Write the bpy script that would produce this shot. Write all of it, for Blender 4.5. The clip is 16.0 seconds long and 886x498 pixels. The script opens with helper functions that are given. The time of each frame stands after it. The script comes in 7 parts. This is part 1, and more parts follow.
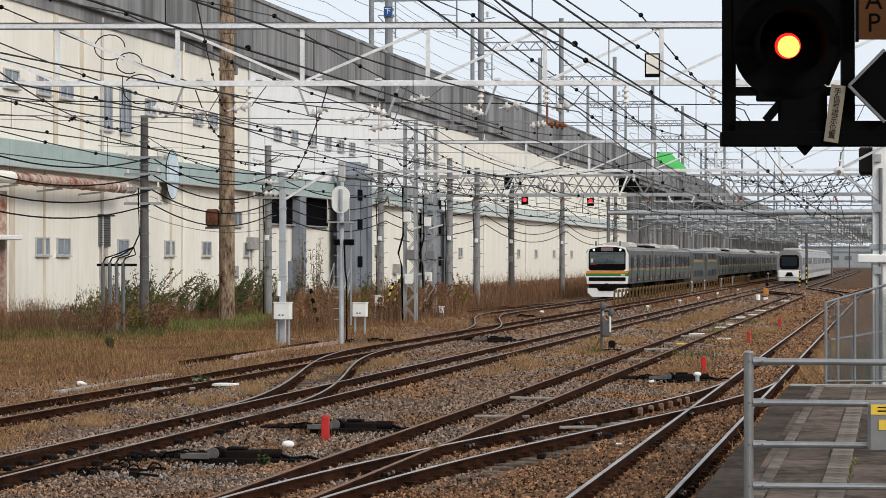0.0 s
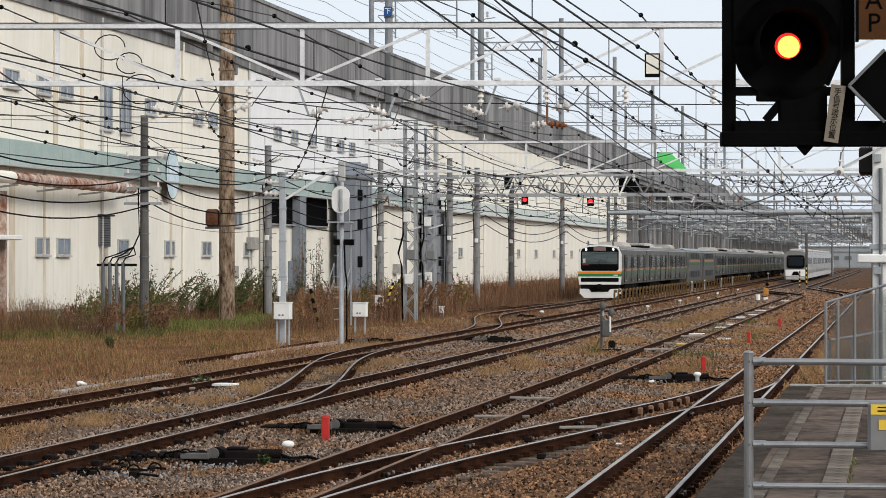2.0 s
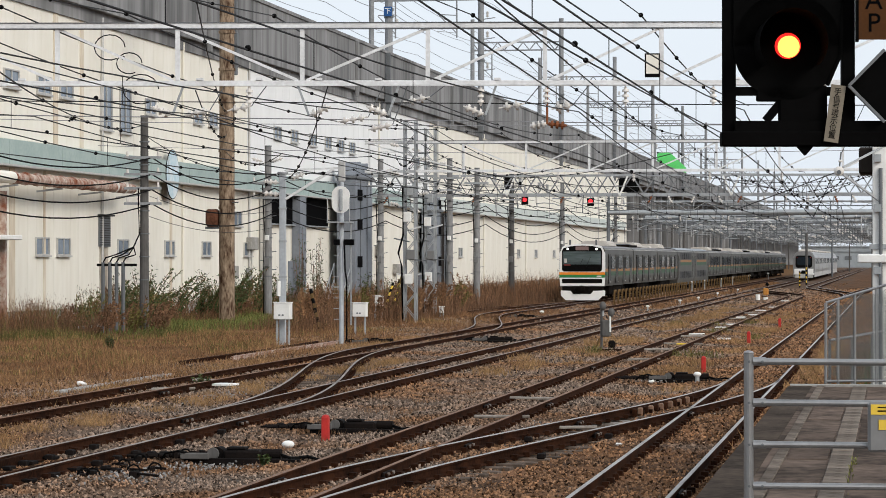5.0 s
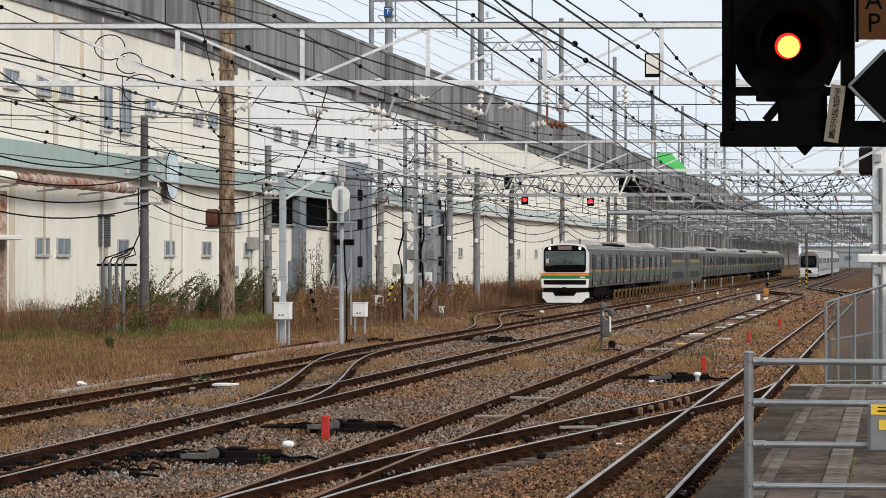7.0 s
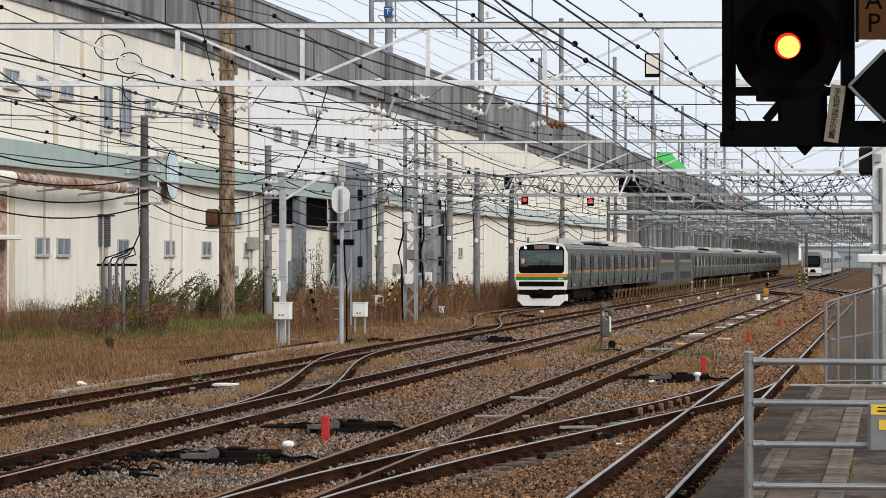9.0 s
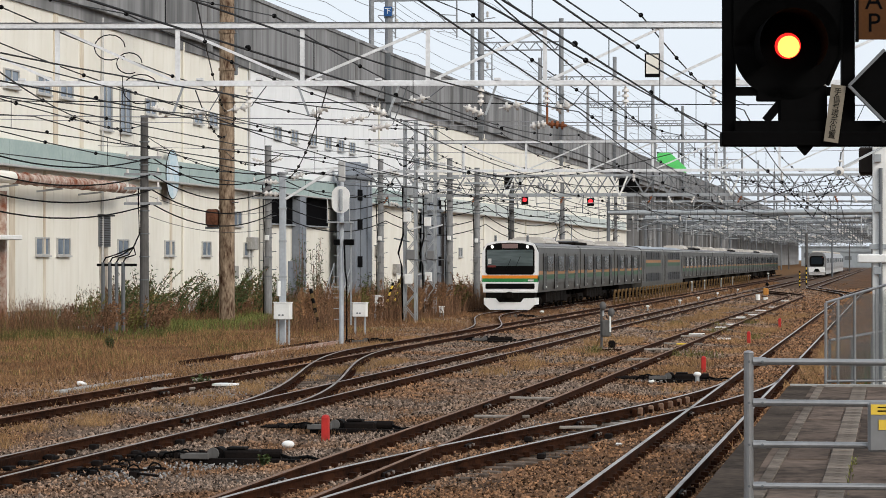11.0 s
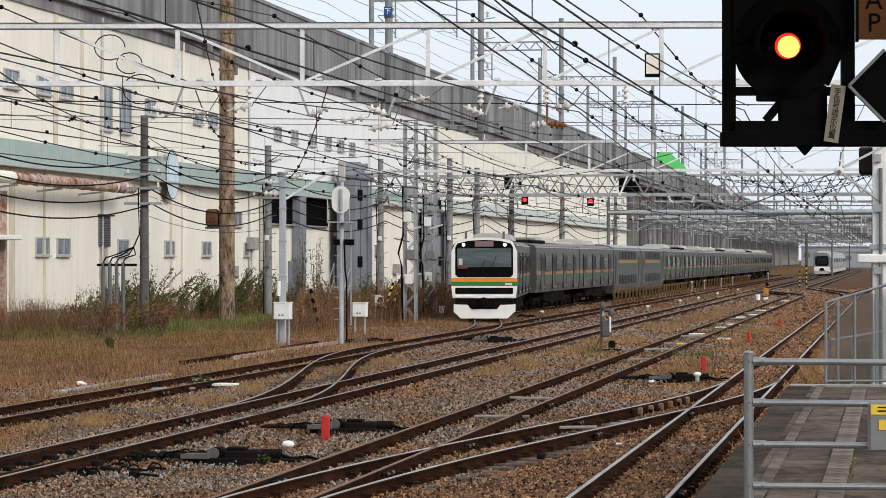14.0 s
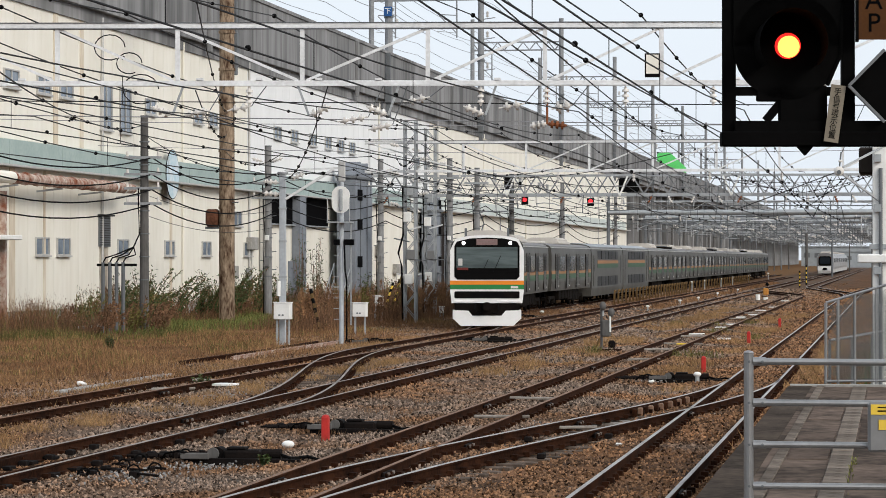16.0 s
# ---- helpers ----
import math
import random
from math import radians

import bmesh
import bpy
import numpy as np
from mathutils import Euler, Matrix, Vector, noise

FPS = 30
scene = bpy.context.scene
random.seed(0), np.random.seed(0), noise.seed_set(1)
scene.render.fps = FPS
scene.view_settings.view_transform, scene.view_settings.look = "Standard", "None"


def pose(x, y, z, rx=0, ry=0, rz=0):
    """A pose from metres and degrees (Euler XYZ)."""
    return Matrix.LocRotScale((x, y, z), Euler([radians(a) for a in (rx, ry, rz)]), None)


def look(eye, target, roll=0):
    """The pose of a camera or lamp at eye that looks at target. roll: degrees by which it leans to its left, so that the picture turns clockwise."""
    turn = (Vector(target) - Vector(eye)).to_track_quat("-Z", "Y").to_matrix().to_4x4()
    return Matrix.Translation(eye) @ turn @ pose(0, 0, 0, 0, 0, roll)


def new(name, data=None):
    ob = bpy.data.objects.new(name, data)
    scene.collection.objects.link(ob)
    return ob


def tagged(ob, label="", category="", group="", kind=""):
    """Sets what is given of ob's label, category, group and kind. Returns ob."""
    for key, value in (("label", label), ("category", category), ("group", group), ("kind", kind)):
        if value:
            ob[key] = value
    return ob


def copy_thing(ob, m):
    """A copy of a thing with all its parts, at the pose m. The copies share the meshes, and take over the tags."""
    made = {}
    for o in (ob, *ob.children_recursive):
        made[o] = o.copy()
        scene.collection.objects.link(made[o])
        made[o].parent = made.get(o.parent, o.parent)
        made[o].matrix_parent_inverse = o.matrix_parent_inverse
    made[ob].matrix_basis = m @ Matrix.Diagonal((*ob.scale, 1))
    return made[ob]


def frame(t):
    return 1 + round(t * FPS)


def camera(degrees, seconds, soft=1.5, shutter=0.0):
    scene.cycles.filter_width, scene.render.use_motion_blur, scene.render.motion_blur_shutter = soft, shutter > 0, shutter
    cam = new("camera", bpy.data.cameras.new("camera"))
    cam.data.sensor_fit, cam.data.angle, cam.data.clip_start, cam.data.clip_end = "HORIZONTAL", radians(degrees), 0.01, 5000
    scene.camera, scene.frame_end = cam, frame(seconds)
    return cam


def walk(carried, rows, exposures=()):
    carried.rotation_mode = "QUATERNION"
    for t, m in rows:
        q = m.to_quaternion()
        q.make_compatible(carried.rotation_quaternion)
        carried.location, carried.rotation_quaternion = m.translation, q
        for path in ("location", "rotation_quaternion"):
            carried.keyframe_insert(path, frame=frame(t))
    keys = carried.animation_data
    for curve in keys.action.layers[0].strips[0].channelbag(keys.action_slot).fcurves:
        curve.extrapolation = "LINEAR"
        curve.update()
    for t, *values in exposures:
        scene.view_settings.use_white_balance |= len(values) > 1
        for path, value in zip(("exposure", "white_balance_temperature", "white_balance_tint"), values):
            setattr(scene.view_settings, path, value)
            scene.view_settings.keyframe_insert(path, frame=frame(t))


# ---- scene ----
cam = camera(18.37, 16.0, soft=0.7)
EYE = (0.0, 0.0, 2.75)
CAM = pose(*EYE, 90.2, 0.0, 9.36)
walk(cam, [(0.0, CAM), (16.0, CAM)], exposures=[(0.0, 0.29), (16.0, 0.33)])

# ---- sky and sun: a bright overcast day ----
world = bpy.data.worlds.new("sky")
scene.world = world
world.use_nodes = True
wn = world.node_tree
sky = wn.nodes.new("ShaderNodeTexSky")
sky.sky_type = "NISHITA"
sky.sun_disc = False
sky.sun_elevation = radians(30)
sky.sun_rotation = radians(129)
sky.air_density, sky.dust_density, sky.ozone_density = 1.0, 6.0, 1.0
cloud = wn.nodes.new("ShaderNodeMix")
cloud.data_type = "RGBA"
cloud.inputs[0].default_value = 0.82
cloud.inputs[7].default_value = (7.0, 7.6, 8.3, 1)
wn.links.new(sky.outputs[0], cloud.inputs[6])
wn.links.new(cloud.outputs[2], wn.nodes["Background"].inputs[0])
wn.nodes["Background"].inputs[1].default_value = 0.11
sun = new("sun", bpy.data.lights.new("sun", "SUN"))
sun.data.energy, sun.data.angle, sun.data.color = 1.5, radians(18), (1.0, 0.95, 0.88)
sun.matrix_world = look((60, -48, 44), (0, 0, 0))


# ---- materials ----
def mat(name, base, rough=0.6, metal=0.0, dark=None, scale=3.0, fine=40.0, amount=0.5, bump=0.1, stretch=(1, 1, 1), per=0.0, spec=0.12):
    """Base colour broken up by a coarse and a fine noise, with relief; per varies it from object to object."""
    m = bpy.data.materials.new(name)
    m.use_nodes = True
    nt = m.node_tree
    b = nt.nodes["Principled BSDF"]
    dark = dark or tuple(c * 0.6 for c in base)
    geo = nt.nodes.new("ShaderNodeTexCoord")
    mp = nt.nodes.new("ShaderNodeMapping")
    mp.inputs["Scale"].default_value = stretch
    nt.links.new(geo.outputs["Object"], mp.inputs[0])
    n1 = nt.nodes.new("ShaderNodeTexNoise")
    n1.inputs["Scale"].default_value, n1.inputs["Detail"].default_value = scale, 6
    n2 = nt.nodes.new("ShaderNodeTexNoise")
    n2.inputs["Scale"].default_value, n2.inputs["Detail"].default_value = fine, 3
    for n in (n1, n2):
        nt.links.new(mp.outputs[0], n.inputs["Vector"])
    add = nt.nodes.new("ShaderNodeMath")
    add.operation = "MULTIPLY_ADD"
    add.inputs[1].default_value = 0.4
    nt.links.new(n2.outputs[0], add.inputs[0])
    sc = nt.nodes.new("ShaderNodeMath")
    sc.operation = "MULTIPLY"
    sc.inputs[1].default_value = 0.6
    nt.links.new(n1.outputs[0], sc.inputs[0])
    nt.links.new(sc.outputs[0], add.inputs[2])
    ramp = nt.nodes.new("ShaderNodeMapRange")
    ramp.inputs[1].default_value, ramp.inputs[2].default_value = 0.38, 0.62
    ramp.inputs[3].default_value, ramp.inputs[4].default_value = 0.0, amount
    nt.links.new(add.outputs[0], ramp.inputs[0])
    mix = nt.nodes.new("ShaderNodeMix")
    mix.data_type = "RGBA"
    mix.inputs[6].default_value = (*base, 1)
    mix.inputs[7].default_value = (*dark, 1)
    nt.links.new(ramp.outputs[0], mix.inputs[0])
    out = mix.outputs[2]
    if per:
        info = nt.nodes.new("ShaderNodeObjectInfo")
        hsv = nt.nodes.new("ShaderNodeHueSaturation")
        r2 = nt.nodes.new("ShaderNodeMapRange")
        r2.inputs[3].default_value, r2.inputs[4].default_value = 1 - per, 1 + per
        nt.links.new(info.outputs["Random"], r2.inputs[0])
        nt.links.new(r2.outputs[0], hsv.inputs["Value"])
        nt.links.new(out, hsv.inputs["Color"])
        out = hsv.outputs[0]
    nt.links.new(out, b.inputs["Base Color"])
    b.inputs["Roughness"].default_value, b.inputs["Metallic"].default_value = rough, metal
    b.inputs["Specular IOR Level"].default_value = spec
    if bump:
        bp = nt.nodes.new("ShaderNodeBump")
        bp.inputs["Strength"].default_value, bp.inputs["Distance"].default_value = min(1, bump * 3), bump * 0.1
        nt.links.new(add.outputs[0], bp.inputs["Height"])
        nt.links.new(bp.outputs[0], b.inputs["Normal"])
    return m


def island(m, low=0.55, high=1.35):
    """Varies a material from loose piece to loose piece of one mesh."""
    nt = m.node_tree
    b = nt.nodes["Principled BSDF"]
    src = b.inputs["Base Color"].links[0].from_socket
    g = nt.nodes.new("ShaderNodeNewGeometry")
    r = nt.nodes.new("ShaderNodeMapRange")
    r.inputs[3].default_value, r.inputs[4].default_value = low, high
    hsv = nt.nodes.new("ShaderNodeHueSaturation")
    nt.links.new(g.outputs["Random Per Island"], r.inputs[0])
    nt.links.new(r.outputs[0], hsv.inputs["Value"])
    nt.links.new(src, hsv.inputs["Color"])
    nt.links.new(hsv.outputs[0], b.inputs["Base Color"])
    return m


def glow(name, colour, strength):
    m = bpy.data.materials.new(name)
    m.use_nodes = True
    b = m.node_tree.nodes["Principled BSDF"]
    b.inputs["Base Color"].default_value = (*colour, 1)
    b.inputs["Emission Color"].default_value = (*colour, 1)
    b.inputs["Emission Strength"].default_value = strength
    return m


CREAM = mat("cream_panel", (0.80, 0.775, 0.70), 0.7, dark=(0.69, 0.655, 0.565), scale=0.35, fine=2.5, amount=0.55, bump=0.02, stretch=(1, 1, 0.25))
PALE_PANEL = mat("pale_grey_panel", (0.79, 0.80, 0.80), 0.7, dark=(0.71, 0.72, 0.72), scale=0.3, fine=2.0, amount=0.6, bump=0.02, stretch=(1, 1, 0.2))
TAN = mat("rain_stained_strip", (0.70, 0.64, 0.53), 0.8, dark=(0.48, 0.38, 0.27), scale=1.2, fine=6, amount=0.8, bump=0.02, stretch=(1, 1, 0.15))
STAIN = mat("water_stained_panel", (0.62, 0.57, 0.48), 0.85, dark=(0.17, 0.14, 0.11), scale=1.6, fine=6, amount=1.0, bump=0.03, stretch=(1, 2.0, 0.3))
CONCRETE = mat("weathered_concrete", (0.285, 0.287, 0.29), 0.9, dark=(0.105, 0.106, 0.107), scale=0.3, fine=1.6, amount=0.95, bump=0.08, stretch=(1, 1, 0.12))
PLINTH = mat("plinth_concrete", (0.36, 0.35, 0.33), 0.9, dark=(0.2, 0.19, 0.17), scale=1.0, fine=8, amount=0.7, bump=0.1)
POLE_GREY = mat("concrete_pole", (0.125, 0.12, 0.115), 0.9, dark=(0.055, 0.053, 0.05), scale=1.0, fine=12, amount=0.7, bump=0.08, stretch=(1, 1, 0.3))
POLE_PALE = mat("pale_concrete_pole", (0.27, 0.27, 0.27), 0.9, dark=(0.13, 0.13, 0.13), scale=1.0, fine=12, amount=0.7, bump=0.08, stretch=(1, 1, 0.3))
MAST = mat("pale_blue_grey_steel", (0.47, 0.50, 0.53), 0.5, 0.1, dark=(0.30, 0.32, 0.34), scale=1.5, fine=10, amount=0.6, bump=0.03)
STEEL = mat("galvanised_steel", (0.42, 0.44, 0.45), 0.5, 0.5, dark=(0.26, 0.27, 0.28), scale=1.5, fine=14, amount=0.6, bump=0.03)
BEAM = mat("light_grey_beam", (0.76, 0.77, 0.78), 0.5, 0.0, dark=(0.4, 0.4, 0.4), scale=1.2, fine=12, amount=0.5, bump=0.03)
DARKSTEEL = mat("dim_steel", (0.17, 0.18, 0.19), 0.6, 0.3, scale=1.0, fine=10, amount=0.6, bump=0.04)
RUSTCASE = mat("rust_red_case", (0.14, 0.06, 0.035), 0.85, dark=(0.06, 0.025, 0.015), scale=3, fine=12, amount=0.9, bump=0.08)
RUSTPOLE = mat("rusty_pole", (0.36, 0.275, 0.195), 0.85, dark=(0.055, 0.027, 0.015), scale=2.4, fine=9, amount=1.0, bump=0.15, stretch=(1.3, 1.3, 0.45))
RUSTPIPE = mat("rusty_pipe", (0.52, 0.44, 0.38), 0.85, dark=(0.22, 0.08, 0.045), scale=1.6, fine=6, amount=1.0, bump=0.12)
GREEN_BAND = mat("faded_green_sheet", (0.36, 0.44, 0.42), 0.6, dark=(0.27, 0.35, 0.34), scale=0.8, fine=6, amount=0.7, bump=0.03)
# the same green sheet with distance haze mixed into its colour
GREEN_HAZE = mat("hazed_green_sheet", (0.56, 0.60, 0.575), 0.6, dark=(0.45, 0.50, 0.48), scale=0.8, fine=6, amount=0.7, bump=0.03)
SLATE = mat("blue_grey_sheet", (0.215, 0.235, 0.265), 0.6, dark=(0.15, 0.165, 0.19), scale=0.7, fine=6, amount=0.7, bump=0.03)
# near black: painted shade of the service opening, also dark panes, vents and cases
DARK = mat("shade_and_dark_parts", (0.004, 0.004, 0.0045), 0.9, scale=2, bump=0.02, spec=0.02)
GLASS_DIM = mat("window_glass", (0.16, 0.20, 0.25), 0.12, 0.0, dark=(0.10, 0.13, 0.17), scale=1.2, fine=4, amount=0.7, bump=0.0, spec=0.4)
ALU = mat("aluminium_frame", (0.55, 0.54, 0.52), 0.5, 0.4, scale=3, bump=0.02)
LOUVRE = mat("louvre_grey", (0.05, 0.046, 0.043), 0.7, 0.2, scale=3, bump=0.03)
# rust taken darker than its own tone, so the colour carries deep shade
RAIL_SIDE = mat("shaded_rusty_rail", (0.045, 0.018, 0.009), 0.95, dark=(0.004, 0.0025, 0.002), scale=1.5, fine=20, amount=0.8, bump=0.08, spec=0.04)
RAIL_TOP = mat("polished_rail_head", (0.40, 0.385, 0.37), 0.5, 0.45, dark=(0.22, 0.19, 0.17), scale=0.6, fine=12, amount=0.7, bump=0.01)
RAIL_MID = mat("worn_rail_head", (0.29, 0.25, 0.22), 0.5, 0.4, dark=(0.12, 0.09, 0.07), scale=0.6, fine=12, amount=0.8, bump=0.02)
RAIL_DULL = mat("dull_rail_head", (0.22, 0.135, 0.09), 0.7, 0.1, dark=(0.11, 0.06, 0.04), scale=0.8, fine=12, amount=0.7, bump=0.03)
SLEEPER = mat("weathered_sleeper", (0.13, 0.10, 0.08), 0.95, dark=(0.06, 0.045, 0.035), scale=3, fine=25, amount=0.8, bump=0.15, per=0.35)
SLEEPER_PALE = mat("pale_sleeper", (0.34, 0.31, 0.28), 0.95, dark=(0.2, 0.17, 0.14), scale=3, fine=25, amount=0.8, bump=0.15, per=0.2)
STONE = mat("ballast_stone", (0.29, 0.155, 0.080), 0.97, dark=(0.15, 0.092, 0.058), scale=0.35, fine=9, amount=0.9, bump=0.1, spec=0.05)
def greyed(m, grey, noise_scale=0.22):
    """Fresh grey stone in patches, mostly away from the platform line, where brake rust has coloured it."""
    nt = m.node_tree
    b = nt.nodes["Principled BSDF"]
    src = b.inputs["Base Color"].links[0].from_socket
    g = nt.nodes.new("ShaderNodeNewGeometry")
    sep = nt.nodes.new("ShaderNodeSeparateXYZ")
    nt.links.new(g.outputs["Position"], sep.inputs[0])
    n = nt.nodes.new("ShaderNodeTexNoise")
    n.inputs["Scale"].default_value, n.inputs["Detail"].default_value = noise_scale, 4
    nt.links.new(g.outputs["Position"], n.inputs["Vector"])
    far = nt.nodes.new("ShaderNodeMapRange")
    far.inputs[1].default_value, far.inputs[2].default_value = -3.5, -8.0
    far.inputs[3].default_value, far.inputs[4].default_value = -0.13, 0.05
    nt.links.new(sep.outputs[0], far.inputs[0])
    add = nt.nodes.new("ShaderNodeMath")
    nt.links.new(n.outputs[0], add.inputs[0])
    nt.links.new(far.outputs[0], add.inputs[1])
    mr = nt.nodes.new("ShaderNodeMapRange")
    mr.inputs[1].default_value, mr.inputs[2].default_value = 0.44, 0.60
    mr.inputs[4].default_value = 0.7
    nt.links.new(add.outputs[0], mr.inputs[0])
    mx = nt.nodes.new("ShaderNodeMix")
    mx.data_type = "RGBA"
    mx.inputs[7].default_value = (*grey, 1)
    nt.links.new(mr.outputs[0], mx.inputs[0])
    nt.links.new(src, mx.inputs[6])
    nt.links.new(mx.outputs[2], b.inputs["Base Color"])
    return m


MACHINE = mat("point_machine_black", (0.006, 0.0055, 0.0055), 0.7, 0.0, dark=(0.018, 0.013, 0.011), scale=4, fine=30, amount=0.6, bump=0.06, spec=0.03)
WHITE = mat("white_paint", (0.80, 0.80, 0.78), 0.5, dark=(0.6, 0.59, 0.55), scale=3, fine=20, amount=0.4, bump=0.02)
RED = mat("red_paint", (0.48, 0.035, 0.03), 0.55, dark=(0.3, 0.03, 0.025), scale=6, fine=30, amount=0.6, bump=0.04)
YELLOW = mat("yellow_paint", (0.72, 0.50, 0.06), 0.55, dark=(0.45, 0.28, 0.06), scale=4, fine=20, amount=0.5, bump=0.03)
HOOP = mat("yellow_rusted_hoop", (0.155, 0.095, 0.036), 0.85, dark=(0.06, 0.034, 0.018), scale=4, fine=20, amount=0.7, bump=0.05)
BLACK = mat("black_rubber", (0.004, 0.004, 0.004), 0.7, scale=5, bump=0.02, spec=0.05)
SIGNALBLACK = mat("matt_black", (0.002, 0.002, 0.002), 0.85, dark=(0.004, 0.004, 0.004), scale=3, fine=12, amount=0.5, bump=0.02, spec=0.03)
WIRE = mat("dark_wire", (0.015, 0.015, 0.016), 0.6, 0.3, scale=2, bump=0.0)
WIREPALE = mat("pale_wire", (0.30, 0.30, 0.31), 0.5, 0.5, scale=2, bump=0.0)
INSUL = mat("porcelain", (0.74, 0.72, 0.69), 0.25, dark=(0.5, 0.45, 0.4), scale=6, bump=0.0)
BROWNINS = mat("brown_porcelain", (0.25, 0.09, 0.04), 0.3, scale=6, bump=0.0)
ASPHALT = mat("platform_asphalt", (0.150, 0.112, 0.090), 0.95, dark=(0.042, 0.033, 0.027), scale=1.1, fine=7, amount=1.0, bump=0.08, stretch=(1.0, 0.7, 1), spec=0.02)
PAVER = mat("pale_paver", (0.185, 0.155, 0.130), 0.95, dark=(0.06, 0.046, 0.036), scale=2.5, fine=14, amount=0.9, bump=0.1, per=0.3, spec=0.02)
FENCE = mat("grey_green_mesh", (0.13, 0.14, 0.14), 0.6, 0.3, scale=3, fine=20, bump=0.02)
RAILPIPE = mat("painted_grey_pipe", (0.24, 0.243, 0.246), 0.30, 0.65, dark=(0.36, 0.36, 0.36), scale=4, fine=30, amount=0.5, bump=0.02)
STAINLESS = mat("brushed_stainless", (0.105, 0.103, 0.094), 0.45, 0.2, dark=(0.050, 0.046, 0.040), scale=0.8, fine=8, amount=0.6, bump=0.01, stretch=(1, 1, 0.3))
ROOFGREY = mat("train_roof_grey", (0.22, 0.22, 0.222), 0.75, dark=(0.18, 0.175, 0.17), scale=0.8, fine=8, amount=0.6, bump=0.03)
ACPALE = mat("pale_cooling_unit", (0.52, 0.49, 0.45), 0.7, dark=(0.38, 0.35, 0.32), scale=1.2, fine=10, amount=0.6, bump=0.03)
ORANGE = mat("orange_band", (0.80, 0.25, 0.03), 0.45, scale=3, fine=20, amount=0.15, bump=0.0)
GREENP = mat("green_band", (0.035, 0.21, 0.065), 0.45, scale=3, fine=20, amount=0.15, bump=0.0)
# duller copies of both bands: the cars' dimmer sides put into the colour
ORANGE_DULL = mat("orange_band_shaded", (0.36, 0.175, 0.075), 0.5, 0.2, scale=1, fine=10, amount=0.4, bump=0.0)
GREEN_DULL = mat("green_band_shaded", (0.055, 0.115, 0.065), 0.5, 0.2, scale=1, fine=10, amount=0.4, bump=0.0)
TRAINGLASS = mat("tinted_train_glass", (0.012, 0.018, 0.024), 0.14, 0.0, scale=1.5, fine=5, amount=0.5, bump=0.0, spec=0.22)
SIDEGLASS = mat("dark_side_glass", (0.010, 0.011, 0.012), 0.35, 0.0, scale=1.5, fine=5, amount=0.5, bump=0.0, spec=0.05)
# glossy glass; level grey-green streaks in its colour imitate reflected surroundings
WINDSCREEN = mat("windscreen_painted_reflection", (0.115, 0.145, 0.142), 0.06, 0.0, dark=(0.045, 0.062, 0.062), scale=0.7, fine=2.5, amount=1.0, bump=0.0, stretch=(0.35, 1, 2.6), spec=0.5)
TRAINWHITE = mat("white_front_shell", (0.82, 0.82, 0.81), 0.35, dark=(0.7, 0.69, 0.67), scale=3, fine=20, amount=0.35, bump=0.0)
UNDER = mat("underframe_black", (0.006, 0.005, 0.0045), 0.9, dark=(0.014, 0.011, 0.009), scale=3, fine=15, amount=0.8, bump=0.1, spec=0.03)
ROOFBLUE = mat("pale_blue_grey_roof", (0.33, 0.36, 0.385), 0.6, dark=(0.24, 0.26, 0.28), scale=0.8, fine=8, amount=0.6, bump=0.03)
SILVER = mat("silver_train_body", (0.34, 0.345, 0.35), 0.35, 0.3, dark=(0.25, 0.25, 0.255), scale=0.8, fine=6, amount=0.5, bump=0.01)
GRASS_DRY = island(mat("dry_grass", (0.30, 0.168, 0.085), 0.9, dark=(0.115, 0.056, 0.027), scale=0.45, fine=1.8, amount=1.0, bump=0.0), 0.4, 1.6)
STRAW = island(mat("pale_straw", (0.36, 0.225, 0.108), 0.9, dark=(0.20, 0.112, 0.052), scale=0.8, fine=3, amount=0.9, bump=0.0), 0.5, 1.5)
OLIVE = island(mat("olive_grass", (0.17, 0.14, 0.048), 0.9, dark=(0.09, 0.092, 0.029), scale=0.5, fine=2, amount=1.0, bump=0.0), 0.45, 1.5)
GRASS_GREEN = island(mat("green_grass", (0.125, 0.165, 0.045), 0.9, dark=(0.16, 0.14, 0.05), scale=0.5, fine=2, amount=0.8, bump=0.0), 0.5, 1.5)
WEED = island(mat("weed_stalk", (0.22, 0.122, 0.068), 0.9, dark=(0.085, 0.050, 0.032), scale=0.3, fine=2, amount=0.9, bump=0.0), 0.5, 1.5)
LEAF = island(mat("leaf_green", (0.07, 0.10, 0.035), 0.7, dark=(0.04, 0.05, 0.02), scale=2, fine=9, amount=0.8, bump=0.0), 0.5, 1.5)
VMAST = mat("dull_grey_mast", (0.27, 0.28, 0.29), 0.6, 0.2, dark=(0.17, 0.175, 0.18), scale=1.0, fine=8, amount=0.6, bump=0.03)
BLUE = mat("blue_plate", (0.03, 0.10, 0.28), 0.4, scale=5, bump=0.0)
# the eave's dark brown, also painted shade in an opening and below the viaduct
EAVE_AND_SHADE = mat("brown_eave_and_shade", (0.022, 0.017, 0.014), 0.7, scale=2, fine=10, bump=0.03)
GREYBOX = mat("grey_cabinet_paint", (0.20, 0.20, 0.20), 0.5, scale=3, fine=20, amount=0.4, bump=0.02)
FRESH = island(mat("fresh_pale_stone", (0.30, 0.295, 0.29), 0.95, dark=(0.16, 0.15, 0.14), scale=3, fine=20, amount=0.7, bump=0.05), 0.4, 1.4)
AMBER = mat("amber_plate", (0.07, 0.026, 0.006), 0.6, scale=5, bump=0.0)
